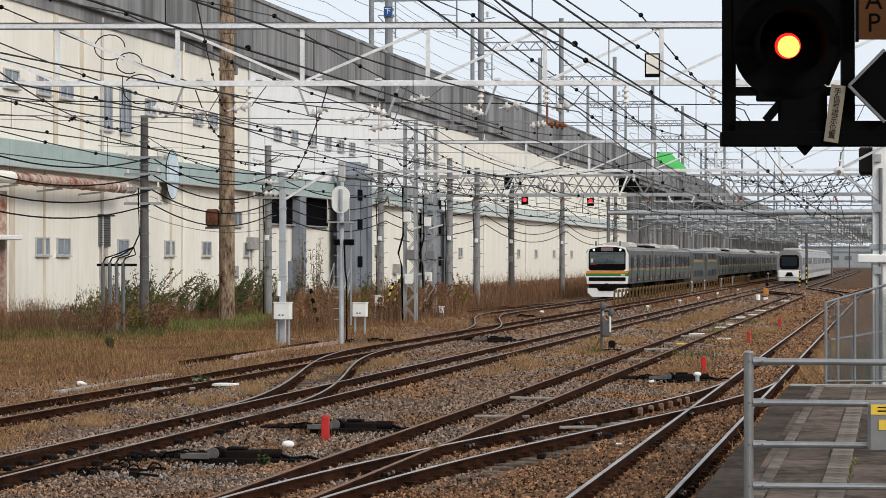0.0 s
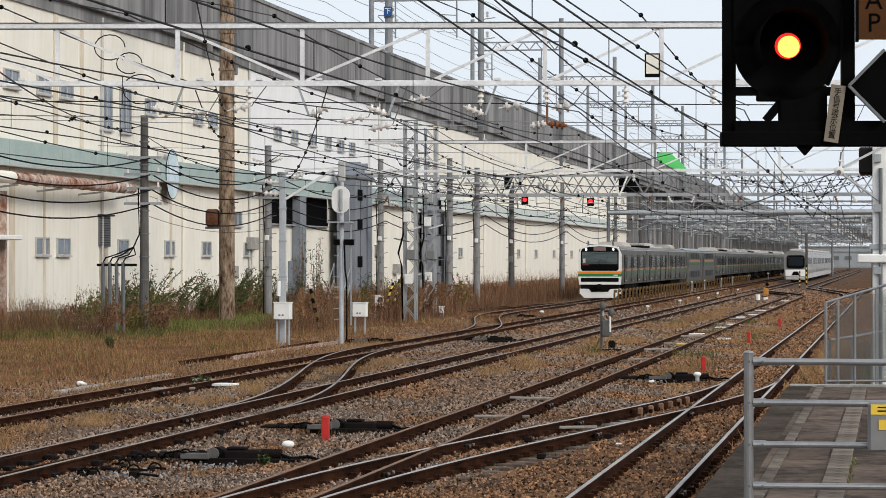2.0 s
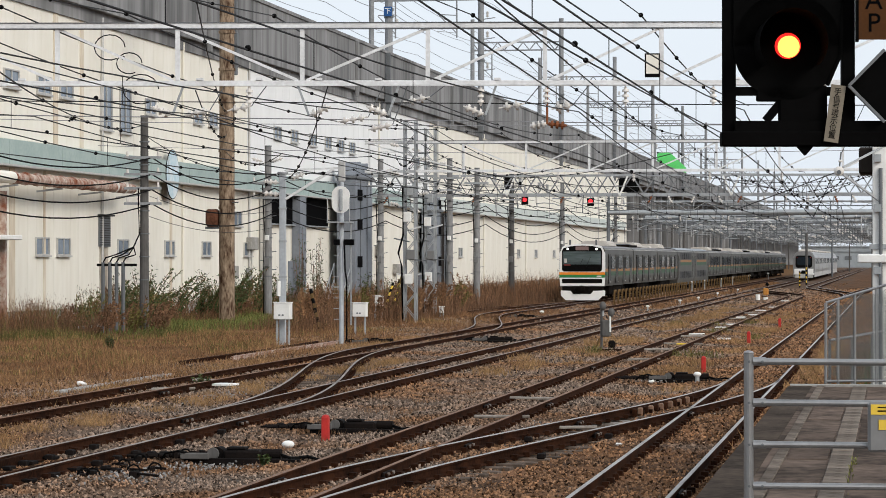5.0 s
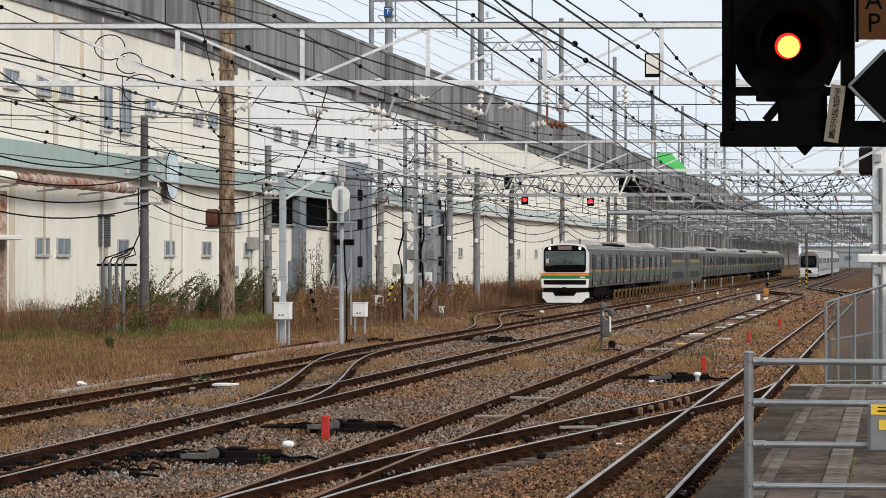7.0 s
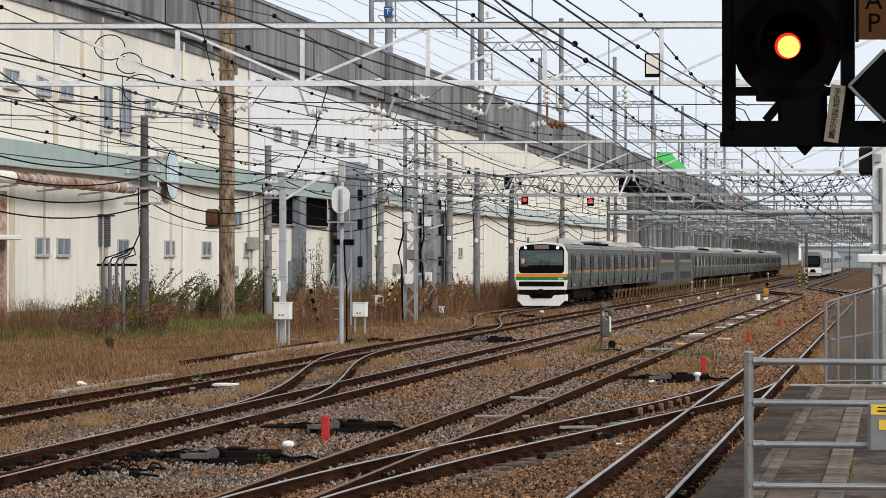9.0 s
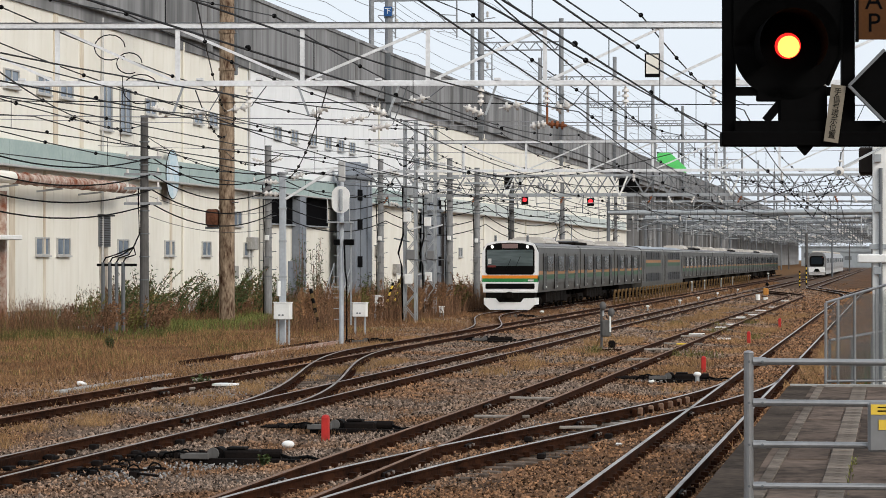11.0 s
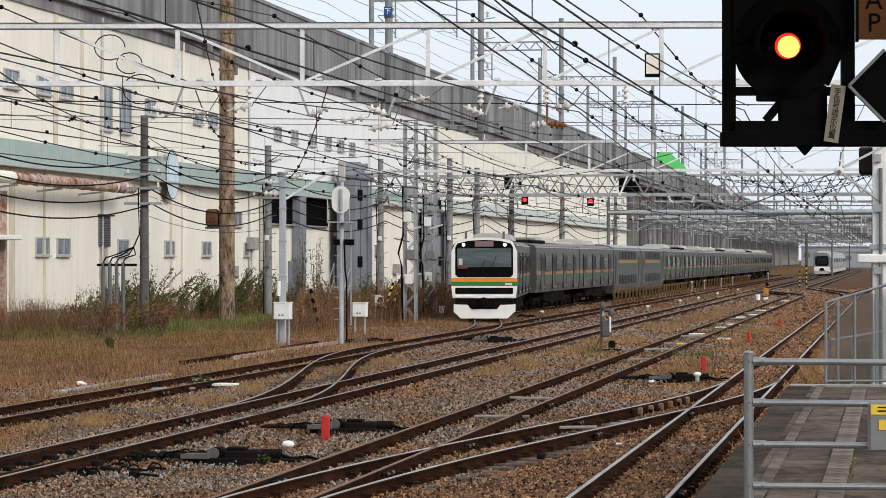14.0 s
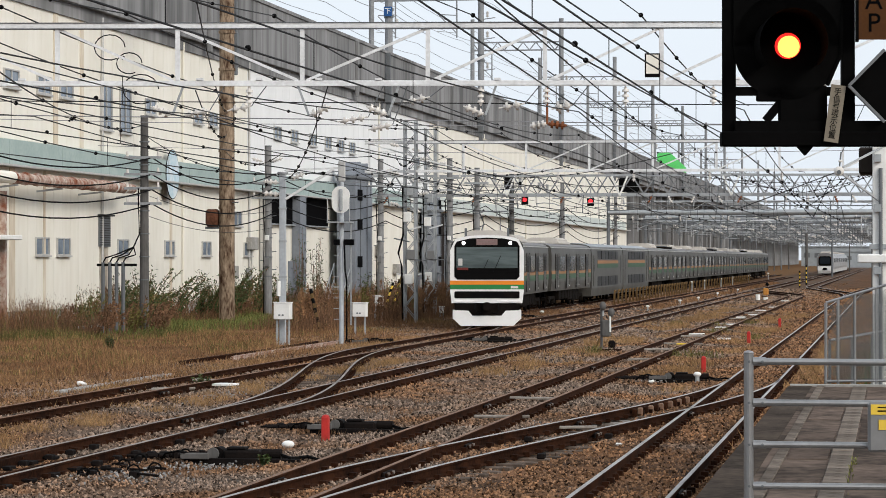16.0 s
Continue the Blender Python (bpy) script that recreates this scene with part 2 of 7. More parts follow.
NET = mat("green_net", (0.10, 0.62, 0.14), 0.7, scale=2, bump=0.0)
DISTANT = mat("hazy_distance", (0.33, 0.36, 0.38), 0.9, scale=0.1, fine=0.6, amount=0.6, bump=0.0)
LAMP_RED = glow("led_red", (1.0, 0.42, 0.07), 2.2)
# emissive red for the halo that the lit lens shows round itself
LAMP_HALO = glow("led_halo", (0.95, 0.015, 0.012), 1.0)
LAMP_SMALL = glow("signal_red", (1.0, 0.02, 0.03), 1.2)
HEADLAMP = glow("headlamp", (1.0, 0.98, 0.93), 1.6)


# ---- mesh tools ----
def part(name, bm, material, parent=None, label="", smooth=False):
    """Links a bmesh as one mesh object under its thing."""
    me = bpy.data.meshes.new(name)
    bm.to_mesh(me)
    bm.free()
    me.materials.append(material)
    if smooth:
        me.shade_smooth()
    ob = new(name, me)
    ob.parent = parent
    if label:
        ob["label"] = label
    return ob


def thing(name, m, label, category, group="", kind=""):
    """An empty at a thing's base, which carries its parts."""
    ob = new(name)
    ob.matrix_world = m
    return tagged(ob, label, category, group, kind)


def box(bm, x0, x1, y0, y1, z0, z1, bevel=0.0, m=None):
    r = bmesh.ops.create_cube(bm, size=1.0)
    vs = r["verts"]
    for v in vs:
        v.co = Vector(((x0 + x1) / 2 + v.co.x * (x1 - x0), (y0 + y1) / 2 + v.co.y * (y1 - y0), (z0 + z1) / 2 + v.co.z * (z1 - z0)))
    if bevel:
        es = list({e for v in vs for e in v.link_edges})
        g = bmesh.ops.bevel(bm, geom=es, offset=bevel, segments=1, affect="EDGES")
        vs = list({v for f in g["faces"] for v in f.verts} | {v for v in vs if v.is_valid})
    if m:
        for v in vs:
            v.co = m @ v.co
    return bm


def boxed(*a, **k):
    return box(bmesh.new(), *a, **k)


def rod(bm, a, b, r, r2=None, n=8):
    """A round bar from a to b."""
    a, b = Vector(a), Vector(b)
    d = b - a
    if d.length < 1e-6:
        return bm
    m = Matrix.Translation((a + b) / 2) @ d.to_track_quat("Z", "Y").to_matrix().to_4x4()
    bmesh.ops.create_cone(bm, cap_ends=True, segments=n, radius1=r, radius2=r if r2 is None else r2, depth=d.length, matrix=m)
    return bm


def bar(bm, a, b, w, h):
    """A square bar from a to b."""
    a, b = Vector(a), Vector(b)
    d = b - a
    m = Matrix.Translation((a + b) / 2) @ d.to_track_quat("Y", "Z").to_matrix().to_4x4()
    return box(bm, -w / 2, w / 2, -d.length / 2, d.length / 2, -h / 2, h / 2, m=m)


def ball(bm, c, r, sq=(1, 1, 1), n=10):
    m = Matrix.Translation(c) @ Matrix.Diagonal((*sq, 1))
    bmesh.ops.create_uvsphere(bm, u_segments=n, v_segments=max(5, n // 2 + 1), radius=r, matrix=m)
    return bm


def tube(bm, pts, r, n=5):
    """A bent round bar through the points."""
    pts = [Vector(p) for p in pts]
    rings = []
    for i, p in enumerate(pts):
        d = (pts[min(i + 1, len(pts) - 1)] - pts[max(i - 1, 0)]).normalized()
        q = d.to_track_quat("Z", "Y").to_matrix()
        rings.append([bm.verts.new(p + q @ Vector((r * math.cos(2 * math.pi * k / n), r * math.sin(2 * math.pi * k / n), 0))) for k in range(n)])
    for r0, r1 in zip(rings, rings[1:]):
        for k in range(n):
            bm.faces.new((r0[k], r0[(k + 1) % n], r1[(k + 1) % n], r1[k]))
    return bm


def sag(a, b, drop, n=12):
    """Points of a wire that hangs between a and b."""
    a, b = Vector(a), Vector(b)
    return [a.lerp(b, i / n) - Vector((0, 0, drop * 4 * (i / n) * (1 - i / n))) for i in range(n + 1)]


def sweep(bm, path, profile):
    """Sweeps an upright profile of (side, height) along a level path of (x, y)."""
    rings = []
    for i, (x, y, z) in enumerate(path):
        x0, y0, _ = path[max(i - 1, 0)]
        x1, y1, _ = path[min(i + 1, len(path) - 1)]
        l = math.hypot(x1 - x0, y1 - y0)
        nx, ny = (y1 - y0) / l, -(x1 - x0) / l
        rings.append([bm.verts.new((x + nx * s, y + ny * s, z + h)) for s, h in profile])
    k = len(profile)
    for a, b in zip(rings, rings[1:]):
        for j in range(k):
            bm.faces.new((a[j], b[j], b[(j + 1) % k], a[(j + 1) % k]))
    bm.faces.new(rings[0])
    bm.faces.new(list(reversed(rings[-1])))
    return bm


def cloud_mesh(name, verts, faces, material, parent=None):
    me = bpy.data.meshes.new(name)
    me.from_pydata(verts, [], faces)
    me.materials.append(material)
    ob = new(name, me)
    ob.parent = parent
    return ob


def smooth(u):
    u = max(0.0, min(1.0, u))
    return u * u * (3 - 2 * u)


rng = np.random.default_rng(7)

# ---- plan: y runs along the line, x to the platform's side, rail heads at z = 0 ----
T0, T1, T2, T3, T4 = -19.9, -15.8, -11.7, -7.2, -3.15
WALL = -36.0
GROUND = -0.17


# ---- ground ----
def ground():
    xs = np.concatenate([[-3000, -800, -250, -120, -80], np.arange(-60, 16.01, 0.5), [30, 80, 250, 800, 3000]])
    ys = np.concatenate([[-500, -100, -30, 0], np.arange(15, 120, 0.5), np.arange(120, 400, 4.0), [450, 600, 1000, 4500]])
    X, Y = np.meshgrid(xs, ys)
    Z = np.full_like(X, GROUND)
    near = (X > -60) & (X < 16) & (Y > 15) & (Y < 400)
    bumps = rng.normal(0, 0.006, X.shape) + 0.010 * np.sin(X * 0.9 + 1.3 * np.sin(Y * 0.11)) * np.sin(Y * 0.23 + X * 0.4)
    Z = Z + np.where(near, bumps, 0.0)
    # shallow drains between the tracks, a low bank toward the wall
    for c in ((T1 + T2) / 2, (T2 + T3) / 2, (T3 + T4) / 2):
        Z -= np.where(near, 0.07 * np.exp(-((X - c) / 0.55) ** 2), 0.0)
    Z += np.where(X < -21, np.clip((-21 - X) * 0.002, 0, 0.02), 0.0)
    nx, ny = len(xs), len(ys)
    idx = np.arange(nx * ny).reshape(ny, nx)
    f = np.stack([idx[:-1, :-1], idx[:-1, 1:], idx[1:, 1:], idx[1:, :-1]], -1).reshape(-1, 4)
    m = mat("ballast_ground", (0.19, 0.10, 0.055), 0.97, dark=(0.020, 0.013, 0.009), scale=0.5, fine=30, amount=1.0, bump=0.35, spec=0.04)
    nt = m.node_tree
    b = nt.nodes["Principled BSDF"]
    src = b.inputs["Base Color"].links[0].from_socket
    greyed(m, (0.105, 0.085, 0.070))
    src = b.inputs["Base Color"].links[0].from_socket
    # dry soil toward the wall
    g = nt.nodes.new("ShaderNodeNewGeometry")
    sep = nt.nodes.new("ShaderNodeSeparateXYZ")
    nt.links.new(g.outputs["Position"], sep.inputs[0])
    soil = nt.nodes.new("ShaderNodeMapRange")
    soil.inputs[1].default_value, soil.inputs[2].default_value = -17.0, -19.5
    nt.links.new(sep.outputs[0], soil.inputs[0])
    mx2 = nt.nodes.new("ShaderNodeMix")
    mx2.data_type = "RGBA"
    mx2.inputs[7].default_value = (0.145, 0.080, 0.038, 1)
    nt.links.new(soil.outputs[0], mx2.inputs[0])
    nt.links.new(src, mx2.inputs[6])
    nt.links.new(mx2.outputs[2], b.inputs["Base Color"])
    ob = cloud_mesh("ground", np.stack([X, Y, Z], -1).reshape(-1, 3).tolist(), f.tolist(), m)
    tagged(ob, "rust-brown and grey ballast ground of a rail yard", "ground", kind="structure")


ground()


def stones(x, y, z, size):
    """Vertices and faces of rough eight-sided stones, each turned its own way."""
    base = np.array([[1, 0, 0], [-1, 0, 0], [0, 1, 0], [0, -1, 0], [0, 0, 0.7], [0, 0, -0.7]], float)
    tri = np.array([[0, 2, 4], [2, 1, 4], [1, 3, 4], [3, 0, 4], [2, 0, 5], [1, 2, 5], [3, 1, 5], [0, 3, 5]])
    n = len(x)
    v = base[None] * rng.uniform(0.65, 1.35, (n, 6, 1)) + rng.normal(0, 0.2, (n, 6, 3))
    q = rng.normal(0, 1, (n, 4))
    q /= np.linalg.norm(q, axis=1, keepdims=True)
    w, a, b, c = q.T
    turn = np.stack([1 - 2 * (b * b + c * c), 2 * (a * b - c * w), 2 * (a * c + b * w), 2 * (a * b + c * w), 1 - 2 * (a * a + c * c), 2 * (b * c - a * w), 2 * (a * c - b * w), 2 * (b * c + a * w), 1 - 2 * (a * a + b * b)], -1).reshape(n, 3, 3)
    v = np.einsum("nij,nkj->nki", turn, v) * size[:, None, None]
    v += np.stack([x, y, z], -1)[:, None]
    f = tri[None] + (np.arange(n) * 6)[:, None, None]
    return v.reshape(-1, 3).tolist(), f.reshape(-1, 3).tolist()


def ballast(n, near, deep, power, low, high, grow):
    """Loose stones, thickest where the camera looks nearest."""
    y = near + deep * rng.random(n) ** power
    x = (-20 + 18.6 * rng.random(n)) if near < 50 else (-21.5 + 24 * rng.random(n))
    keep = (x > -0.35 * y - 0.5) & ((x < -1.45) | (y > 40))
    x, y = x[keep], y[keep]
    n = len(x)
    z = GROUND + 0.010 + rng.uniform(-0.03, 0.02, n)
    for c in ((T1 + T2) / 2, (T2 + T3) / 2, (T3 + T4) / 2):
        z -= 0.07 * np.exp(-((x - c) / 0.55) ** 2)
    v, f = stones(x, y, z, rng.uniform(low, high, n) * (1 + (y - near) * grow))
    ob = cloud_mesh("ballast", v, f, STONE)
    tagged(ob, "loose rust-brown and grey crushed ballast stones", "ballast", kind="stuff")


island(greyed(STONE, (0.225, 0.188, 0.160)), 0.06, 1.75)
ballast(280000, 27.0, 95.0, 1.9, 0.011, 0.028, 0.012)
ballast(42000, 95.0, 170.0, 1.3, 0.035, 0.06, 0.006)

# ---- tracks ----
HEAD = [(-0.029, -0.006), (-0.025, 0.0), (0.025, 0.0), (0.029, -0.006)]
WEB = [(-0.064, -0.153), (-0.064, -0.142), (-0.010, -0.120), (-0.010, -0.04), (-0.033, -0.032), (-0.033, -0.010), (-0.027, -0.004), (0.027, -0.004), (0.033, -0.010), (0.033, -0.032), (0.010, -0.04), (0.010, -0.120), (0.064, -0.142), (0.064, -0.153)]
GAUGE = 1.067 + 0.065


def centre_line(f, y0, y1, step):
    n = max(2, int(abs(y1 - y0) / step))
    return [(f(y0 + (y1 - y0) * i / n), y0 + (y1 - y0) * i / n) for i in range(n + 1)]


def offset(line, s, z=0.0):
    out = []
    for i, (x, y) in enumerate(line):
        x0, y0 = line[max(i - 1, 0)]
        x1, y1 = line[min(i + 1, len(line) - 1)]
        l = math.hypot(x1 - x0, y1 - y0)
        out.append((x + (y1 - y0) / l * s, y - (x1 - x0) / l * s, z))
    return out


def rail(line, s, head, parent):
    r = part("rail", sweep(bmesh.new(), offset(line, s), WEB), RAIL_SIDE, parent)
    part("rail_head", sweep(bmesh.new(), offset(line, s), HEAD), head, r)
    return r


SLEEPER_MESH = {}


def sleeper_mesh(m):
    if m.name not in SLEEPER_MESH:
        bm = boxed(-1.0, 1.0, -0.1, 0.1, -0.12, 0.0, bevel=0.012)
        me = bpy.data.meshes.new("sleeper")
        bm.to_mesh(me)
        bm.free()
        me.materials.append(m)
        SLEEPER_MESH[m.name] = me
    return SLEEPER_MESH[m.name]


def track(label, f, y0, y1, head, sleepers=(26, 90), pale=0.06, step=4.0, rails=(-1, 1)):
    t = thing("railway_track", Matrix.Identity(4), label, "railway track", "tracks of the yard", "structure")
    line = centre_line(f, y0, y1, step)
    for s in rails:
        rail(line, s * GAUGE / 2, head, t)
    far = bmesh.new()
    y = y0
    while y < min(y1, 260):
        a = -math.atan2(f(y + 0.5) - f(y - 0.5), 1.0)
        z = -0.180 + random.uniform(-0.014, 0.012)
        if sleepers[0] < y < sleepers[1]:
            s = new("sleeper", sleeper_mesh(SLEEPER_PALE if random.random() < pale else SLEEPER))
            s.matrix_basis = pose(f(y), y, z, 0, 0, math.degrees(a) + random.uniform(-1.5, 1.5))
            s.parent = t
        else:
            box(far, -1, 1, -0.1, 0.1, -0.12, 0, m=pose(f(y), y, z, 0, 0, math.degrees(a)))
        y += 0.62
    tagged(part("far_sleepers", far, SLEEPER, t), kind="stuff")
    v, fc = [], []
    y = y0
    while y < min(y1, 84):
        if y > 26:
            for s in (-1, 1):
                for o in (-0.085, 0.085):
                    x, i, w = f(y) + s * GAUGE / 2 + o, len(v), random.uniform(0.035, 0.05)
                    h = random.uniform(-0.105, -0.085)
                    v += [(x + a * w, y + b * 0.06, z) for z in (-0.17, h) for a, b in ((-1, -1), (1, -1), (1, 1), (-1, 1))]
                    fc += [tuple(i + k for k in q) for q in ((4, 5, 6, 7), (0, 1, 5, 4), (1, 2, 6, 5), (2, 3, 7, 6), (3, 0, 4, 7))]
        y += 0.62
    if v:
        tagged(cloud_mesh("rail_clips", v, fc, RAIL_SIDE, t), kind="stuff")
    return t


def shift(a, b, ya, yb):
    """A line that leaves x = a at ya and reaches x = b at yb."""
    return lambda y: a + (b - a) * smooth((y - ya) / (yb - ya))


def tracks():
    track("rusty disused-looking siding track with brown rails", lambda y: T1, 20, 420, RAIL_DULL)
    track("through track with dark rails and shiny rail heads", lambda y: T2, 15, 800, RAIL_MID, sleepers=(26, 90))
    track("brown-railed track ending in a far crossover", shift(T3, T2, 205, 245), 15, 245, RAIL_DULL, sleepers=(26, 100), pale=0.18, step=2)
    track("platform track with bright worn rail heads", shift(T4, -8.0, 205, 275), 10, 800, RAIL_TOP, sleepers=(22, 80), step=3)
    track("arrival track that swings across a turnout", shift(T1, T0, 101, 140), 101, 480, RAIL_MID, sleepers=(100, 140), step=2)
    track("rusty stub siding leaving the arrival track", shift(-22.8, T0, 146, 176), 143, 176, RAIL_DULL, sleepers=(142, 178), step=1.5)
    track("crossover track between two lines with shiny rails", shift(T2, T1, 47, 84), 47, 84, RAIL_MID, sleepers=(46, 84), step=1.5)
    track("crossover track meeting the platform line", shift(T3, T4, 27, 63), 27, 63, RAIL_TOP, sleepers=(26, 64), step=1.5)
    track("far curved crossover track", shift(T4, T4 + 3.0, 205, 330), 205, 420, RAIL_MID, sleepers=(0, 0), step=2)


tracks()


# ---- building under the viaduct ----
def building():
    b = thing("depot_building", pose(WALL, 0, 0), "long cream-panelled depot building below the viaduct", "building", kind="structure")
    Y0, Y1, H = 100.0, 372.0, 14.0
    part("wall", boxed(-9.0, 0.0, Y0, Y1, 0.55, H), CREAM, b, "cream corrugated cladding")
    part("plinth", boxed(-9.0, 0.06, Y0, Y1, -0.4, 0.55), PLINTH, b, "stained concrete plinth")
    # upright panels with joints between them
    pm = bpy.data.meshes.new("panel")
    bm = boxed(0.0, 0.05, 0.02, 3.58, 0.0, 5.95, bevel=0.012)
    for k in range(1, 3):
        box(bm, 0.03, 0.056, k * 1.2 - 0.012, k * 1.2 + 0.012, 0.0, 5.95)
    bm.to_mesh(pm)
    bm.free()
    pm.materials.append(CREAM)
    pm2 = bpy.data.meshes.new("upper_panel")
    bm = boxed(0.0, 0.05, 0.02, 3.58, 0.0, 6.3, bevel=0.012)
    box(bm, 0.03, 0.055, 1.79, 1.81, 0.0, 6.3)
    bm.to_mesh(pm2)
    bm.free()
    pm2.materials.append(CREAM)
    pm3 = pm2.copy()
    pm3.materials[0] = PALE_PANEL
    y = Y0
    while y < Y1 - 3.6:
        for me, z in ((pm, 0.57), (pm3 if 148 < y < 211 else pm2, 7.68)):
            o = new("panel", me)
            o.location = (0, y, z)
            o.parent = b
        y += 3.6
    # green sheet canopy band; beyond y = 200 its paler colour imitates haze
    y = Y0
    while y < Y1 - 7.2:
        part("canopy_fascia", boxed(0.0, 0.45, y + 0.03, y + 7.17, 6.6, 7.62, bevel=0.02), GREEN_BAND if y < 200 else GREEN_HAZE, b, "faded green sheet-metal band, haze-toned far along the wall")
        y += 7.2
    part("canopy_gutter", boxed(0.0, 0.6, Y0, Y1, 6.52, 6.6), ALU, b)
    # downpipes
    for y in (121.5, 136, 150.5, 190, 215, 240, 268, 300, 335):
        part("downpipe", rod(bmesh.new(), (0.13, y, 0.2), (0.13, y, 13.8), 0.07), ALU if y % 2 else CREAM, b)
    return b


def viaduct():
    v = thing("viaduct", pose(WALL, 0, 0), "grey weathered concrete high-speed railway viaduct", "viaduct", kind="structure")
    y = 60.0
    while y < 1400:
        part("parapet_panel", boxed(0.15, 0.42, y + 0.01, y + 9.99, 14.0, 17.3, bevel=0.02), CONCRETE, v, "streaked grey concrete parapet panel")
        if int(y) % 40 == 20:
            part("rib", boxed(0.42, 0.62, y - 0.22, y + 0.22, 13.6, 17.32, bevel=0.02), CONCRETE, v)
        y += 10
    part("coping", boxed(0.08, 0.5, 60, 1400, 17.3, 17.5), CONCRETE, v)
    part("deck", boxed(-11.5, 0.15, 60, 1400, 13.4, 15.2), CONCRETE, v)
    part("far_parapet", boxed(-11.8, -11.5, 60, 1400, 14.0, 17.2), CONCRETE, v)
    y = 382.0
    while y < 1400:
        for x in (-2.0, -9.0) if y < 640 else ():
            part("pier", boxed(x - 0.9, x + 0.9, y - 0.8, y + 0.8, -0.4, 13.4, bevel=0.08), CONCRETE, v)
        y += 12
    # added dark sheet: the shade below the deck, put into its colour
    part("under_deck_shade", boxed(-12.5, -12.0, 372, 470, -0.4, 13.4), EAVE_AND_SHADE, v)
    part("far_back_wall", boxed(-12.5, -12.0, 470, 1400, -0.4, 13.4), CONCRETE, v)


building()
viaduct()


def wall_window(b, y0, y1, z0, z1):
    w = part("window", boxed(0.056, 0.075, y0, y1, z0, z1), GLASS_DIM, b)
    f = bmesh.new()
    for a in ((y0 - 0.06, y0, z0 - 0.06, z1 + 0.06), (y1, y1 + 0.06, z0 - 0.06, z1 + 0.06), (y0, y1, z0 - 0.06, z0), (y0, y1, z1, z1 + 0.06), ((y0 + y1) / 2 - 0.03, (y0 + y1) / 2 + 0.03, z0, z1)):
        box(f, 0.055, 0.13, *a)
    part("window_frame", f, ALU, w)
    part("window_sill", boxed(0.055, 0.20, y0 - 0.1, y1 + 0.1, z0 - 0.13, z0 - 0.06), ALU, w)


def wall_details():
    b = bpy.data.objects["depot_building"]
    for y in (111.8, 114.8, 124.2, 132.6, 140.1, 149.5, 163.0, 226.0, 236.0, 262.0, 275.0, 290.0, 306.0, 322.0):
        wall_window(b, y, y + 1.75, 2.95, 3.6)
    for y in (107.6, 112.0, 115.2, 129.0, 138.3, 141.5, 157.0, 161.6, 167.0, 171.6, 175.7, 179.5, 205.0, 209.5, 228.0, 246.0, 256.5, 263.0, 277.5, 284.0, 298.0, 312.0, 328.0):
        wall_window(b, y, y + 1.8, 9.85, 10.5)
    for y in (121.4, 124.6):
        wall_window(b, y, y + 1.75, 8.75, 10.75)
    for y in (147.0,):
        wall_window(b, y, y + 1.8, 4.6, 5.3)
    # tall louvre with its hood
    v = part("louvre", boxed(0.056, 0.14, 121.1, 122.8, 3.3, 4.7), DARKSTEEL, b)
    for k in range(12):
        part("slat", boxed(0.12, 0.165, 121.15, 122.75, 3.36 + k * 0.11, 3.40 + k * 0.11), LOUVRE, v)
    part("hood", boxed(0.05, 0.32, 121.0, 122.9, 4.7, 4.78), LOUVRE, v)
    part("stained_panel", boxed(0.05, 0.062, 121.3, 122.7, 0.6, 3.3), STAIN, b, "water-stained strip of cladding")
    for y0, y1, z0, z1 in ((114.3, 114.9, 7.7, 13.9), (118.2, 118.7, 7.7, 13.9), (108.3, 109.0, 0.6, 6.5), (112.9, 113.15, 0.6, 6.5), (133.6, 134.0, 0.6, 6.5), (144.0, 144.5, 0.6, 6.5)):
        part("cladding_strip", boxed(0.05, 0.09, y0, y1, z0, z1, bevel=0.008), TAN, b, "rain-stained joint strip on the cladding")
    # service opening below the canopy: a near-black sheet on the wall paints its shade
    part("opening_shade", boxed(0.02, 0.12, 153.7, 172.3, 4.75, 6.5), DARK, b)
    part("opening_post", boxed(0.1, 0.5, 153.2, 153.6, -0.3, 6.6), ALU, b)
    part("opening_post", boxed(0.1, 0.58, 161.8, 163.6, -0.3, 6.5), SLATE, b)
    part("opening_rail", boxed(0.1, 0.3, 153.7, 172.0, 4.72, 4.8), STEEL, b)
    part("service_door", boxed(0.055, 0.12, 150.0, 151.2, 0.1, 2.2), GREYBOX, b)
    part("service_door", boxed(0.055, 0.12, 160.8, 162.6, 0.1, 2.6), SLATE, b)
    # dark brown sheet paints the shade inside this opening
    part("far_opening_shade", boxed(0.02, 0.2, 207.0, 218.0, 0.0, 6.3), EAVE_AND_SHADE, b)
    for y in (207.0, 212.0, 217.8):
        part("opening_post", boxed(0.1, 0.6, y, y + 0.4, -0.3, 6.4), SLATE, b)
    # round plate on the wall
    s = thing("round_sign", pose(WALL + 0.455, 132.6, 6.95), "round pale blue and white sign plate on the cream wall", "sign")
    bm = bmesh.new()
    rod(bm, (0, 0, 0), (0.03, 0, 0), 1.25, n=32)
    part("plate", bm, BLACK, s)
    bm = bmesh.new()
    rod(bm, (0.03, 0, 0), (0.04, 0, 0), 1.2, n=32)
    part("face", bm, mat("pale_blue", (0.42, 0.58, 0.66), 0.5, dark=(0.65, 0.7, 0.72), scale=1.2, fine=5, amount=0.9, bump=0), s)
    # insulated pipe along the wall on brackets
    p = thing("insulated_pipe", pose(WALL, 0, 0), "rusty peeling insulated pipe along the wall", "pipe")
    bm = bmesh.new()
    rod(bm, (1.1, 70, 6.0), (1.1, 105.6, 6.0), 0.25, n=12)
    part("pale_length", bm, CREAM, p)
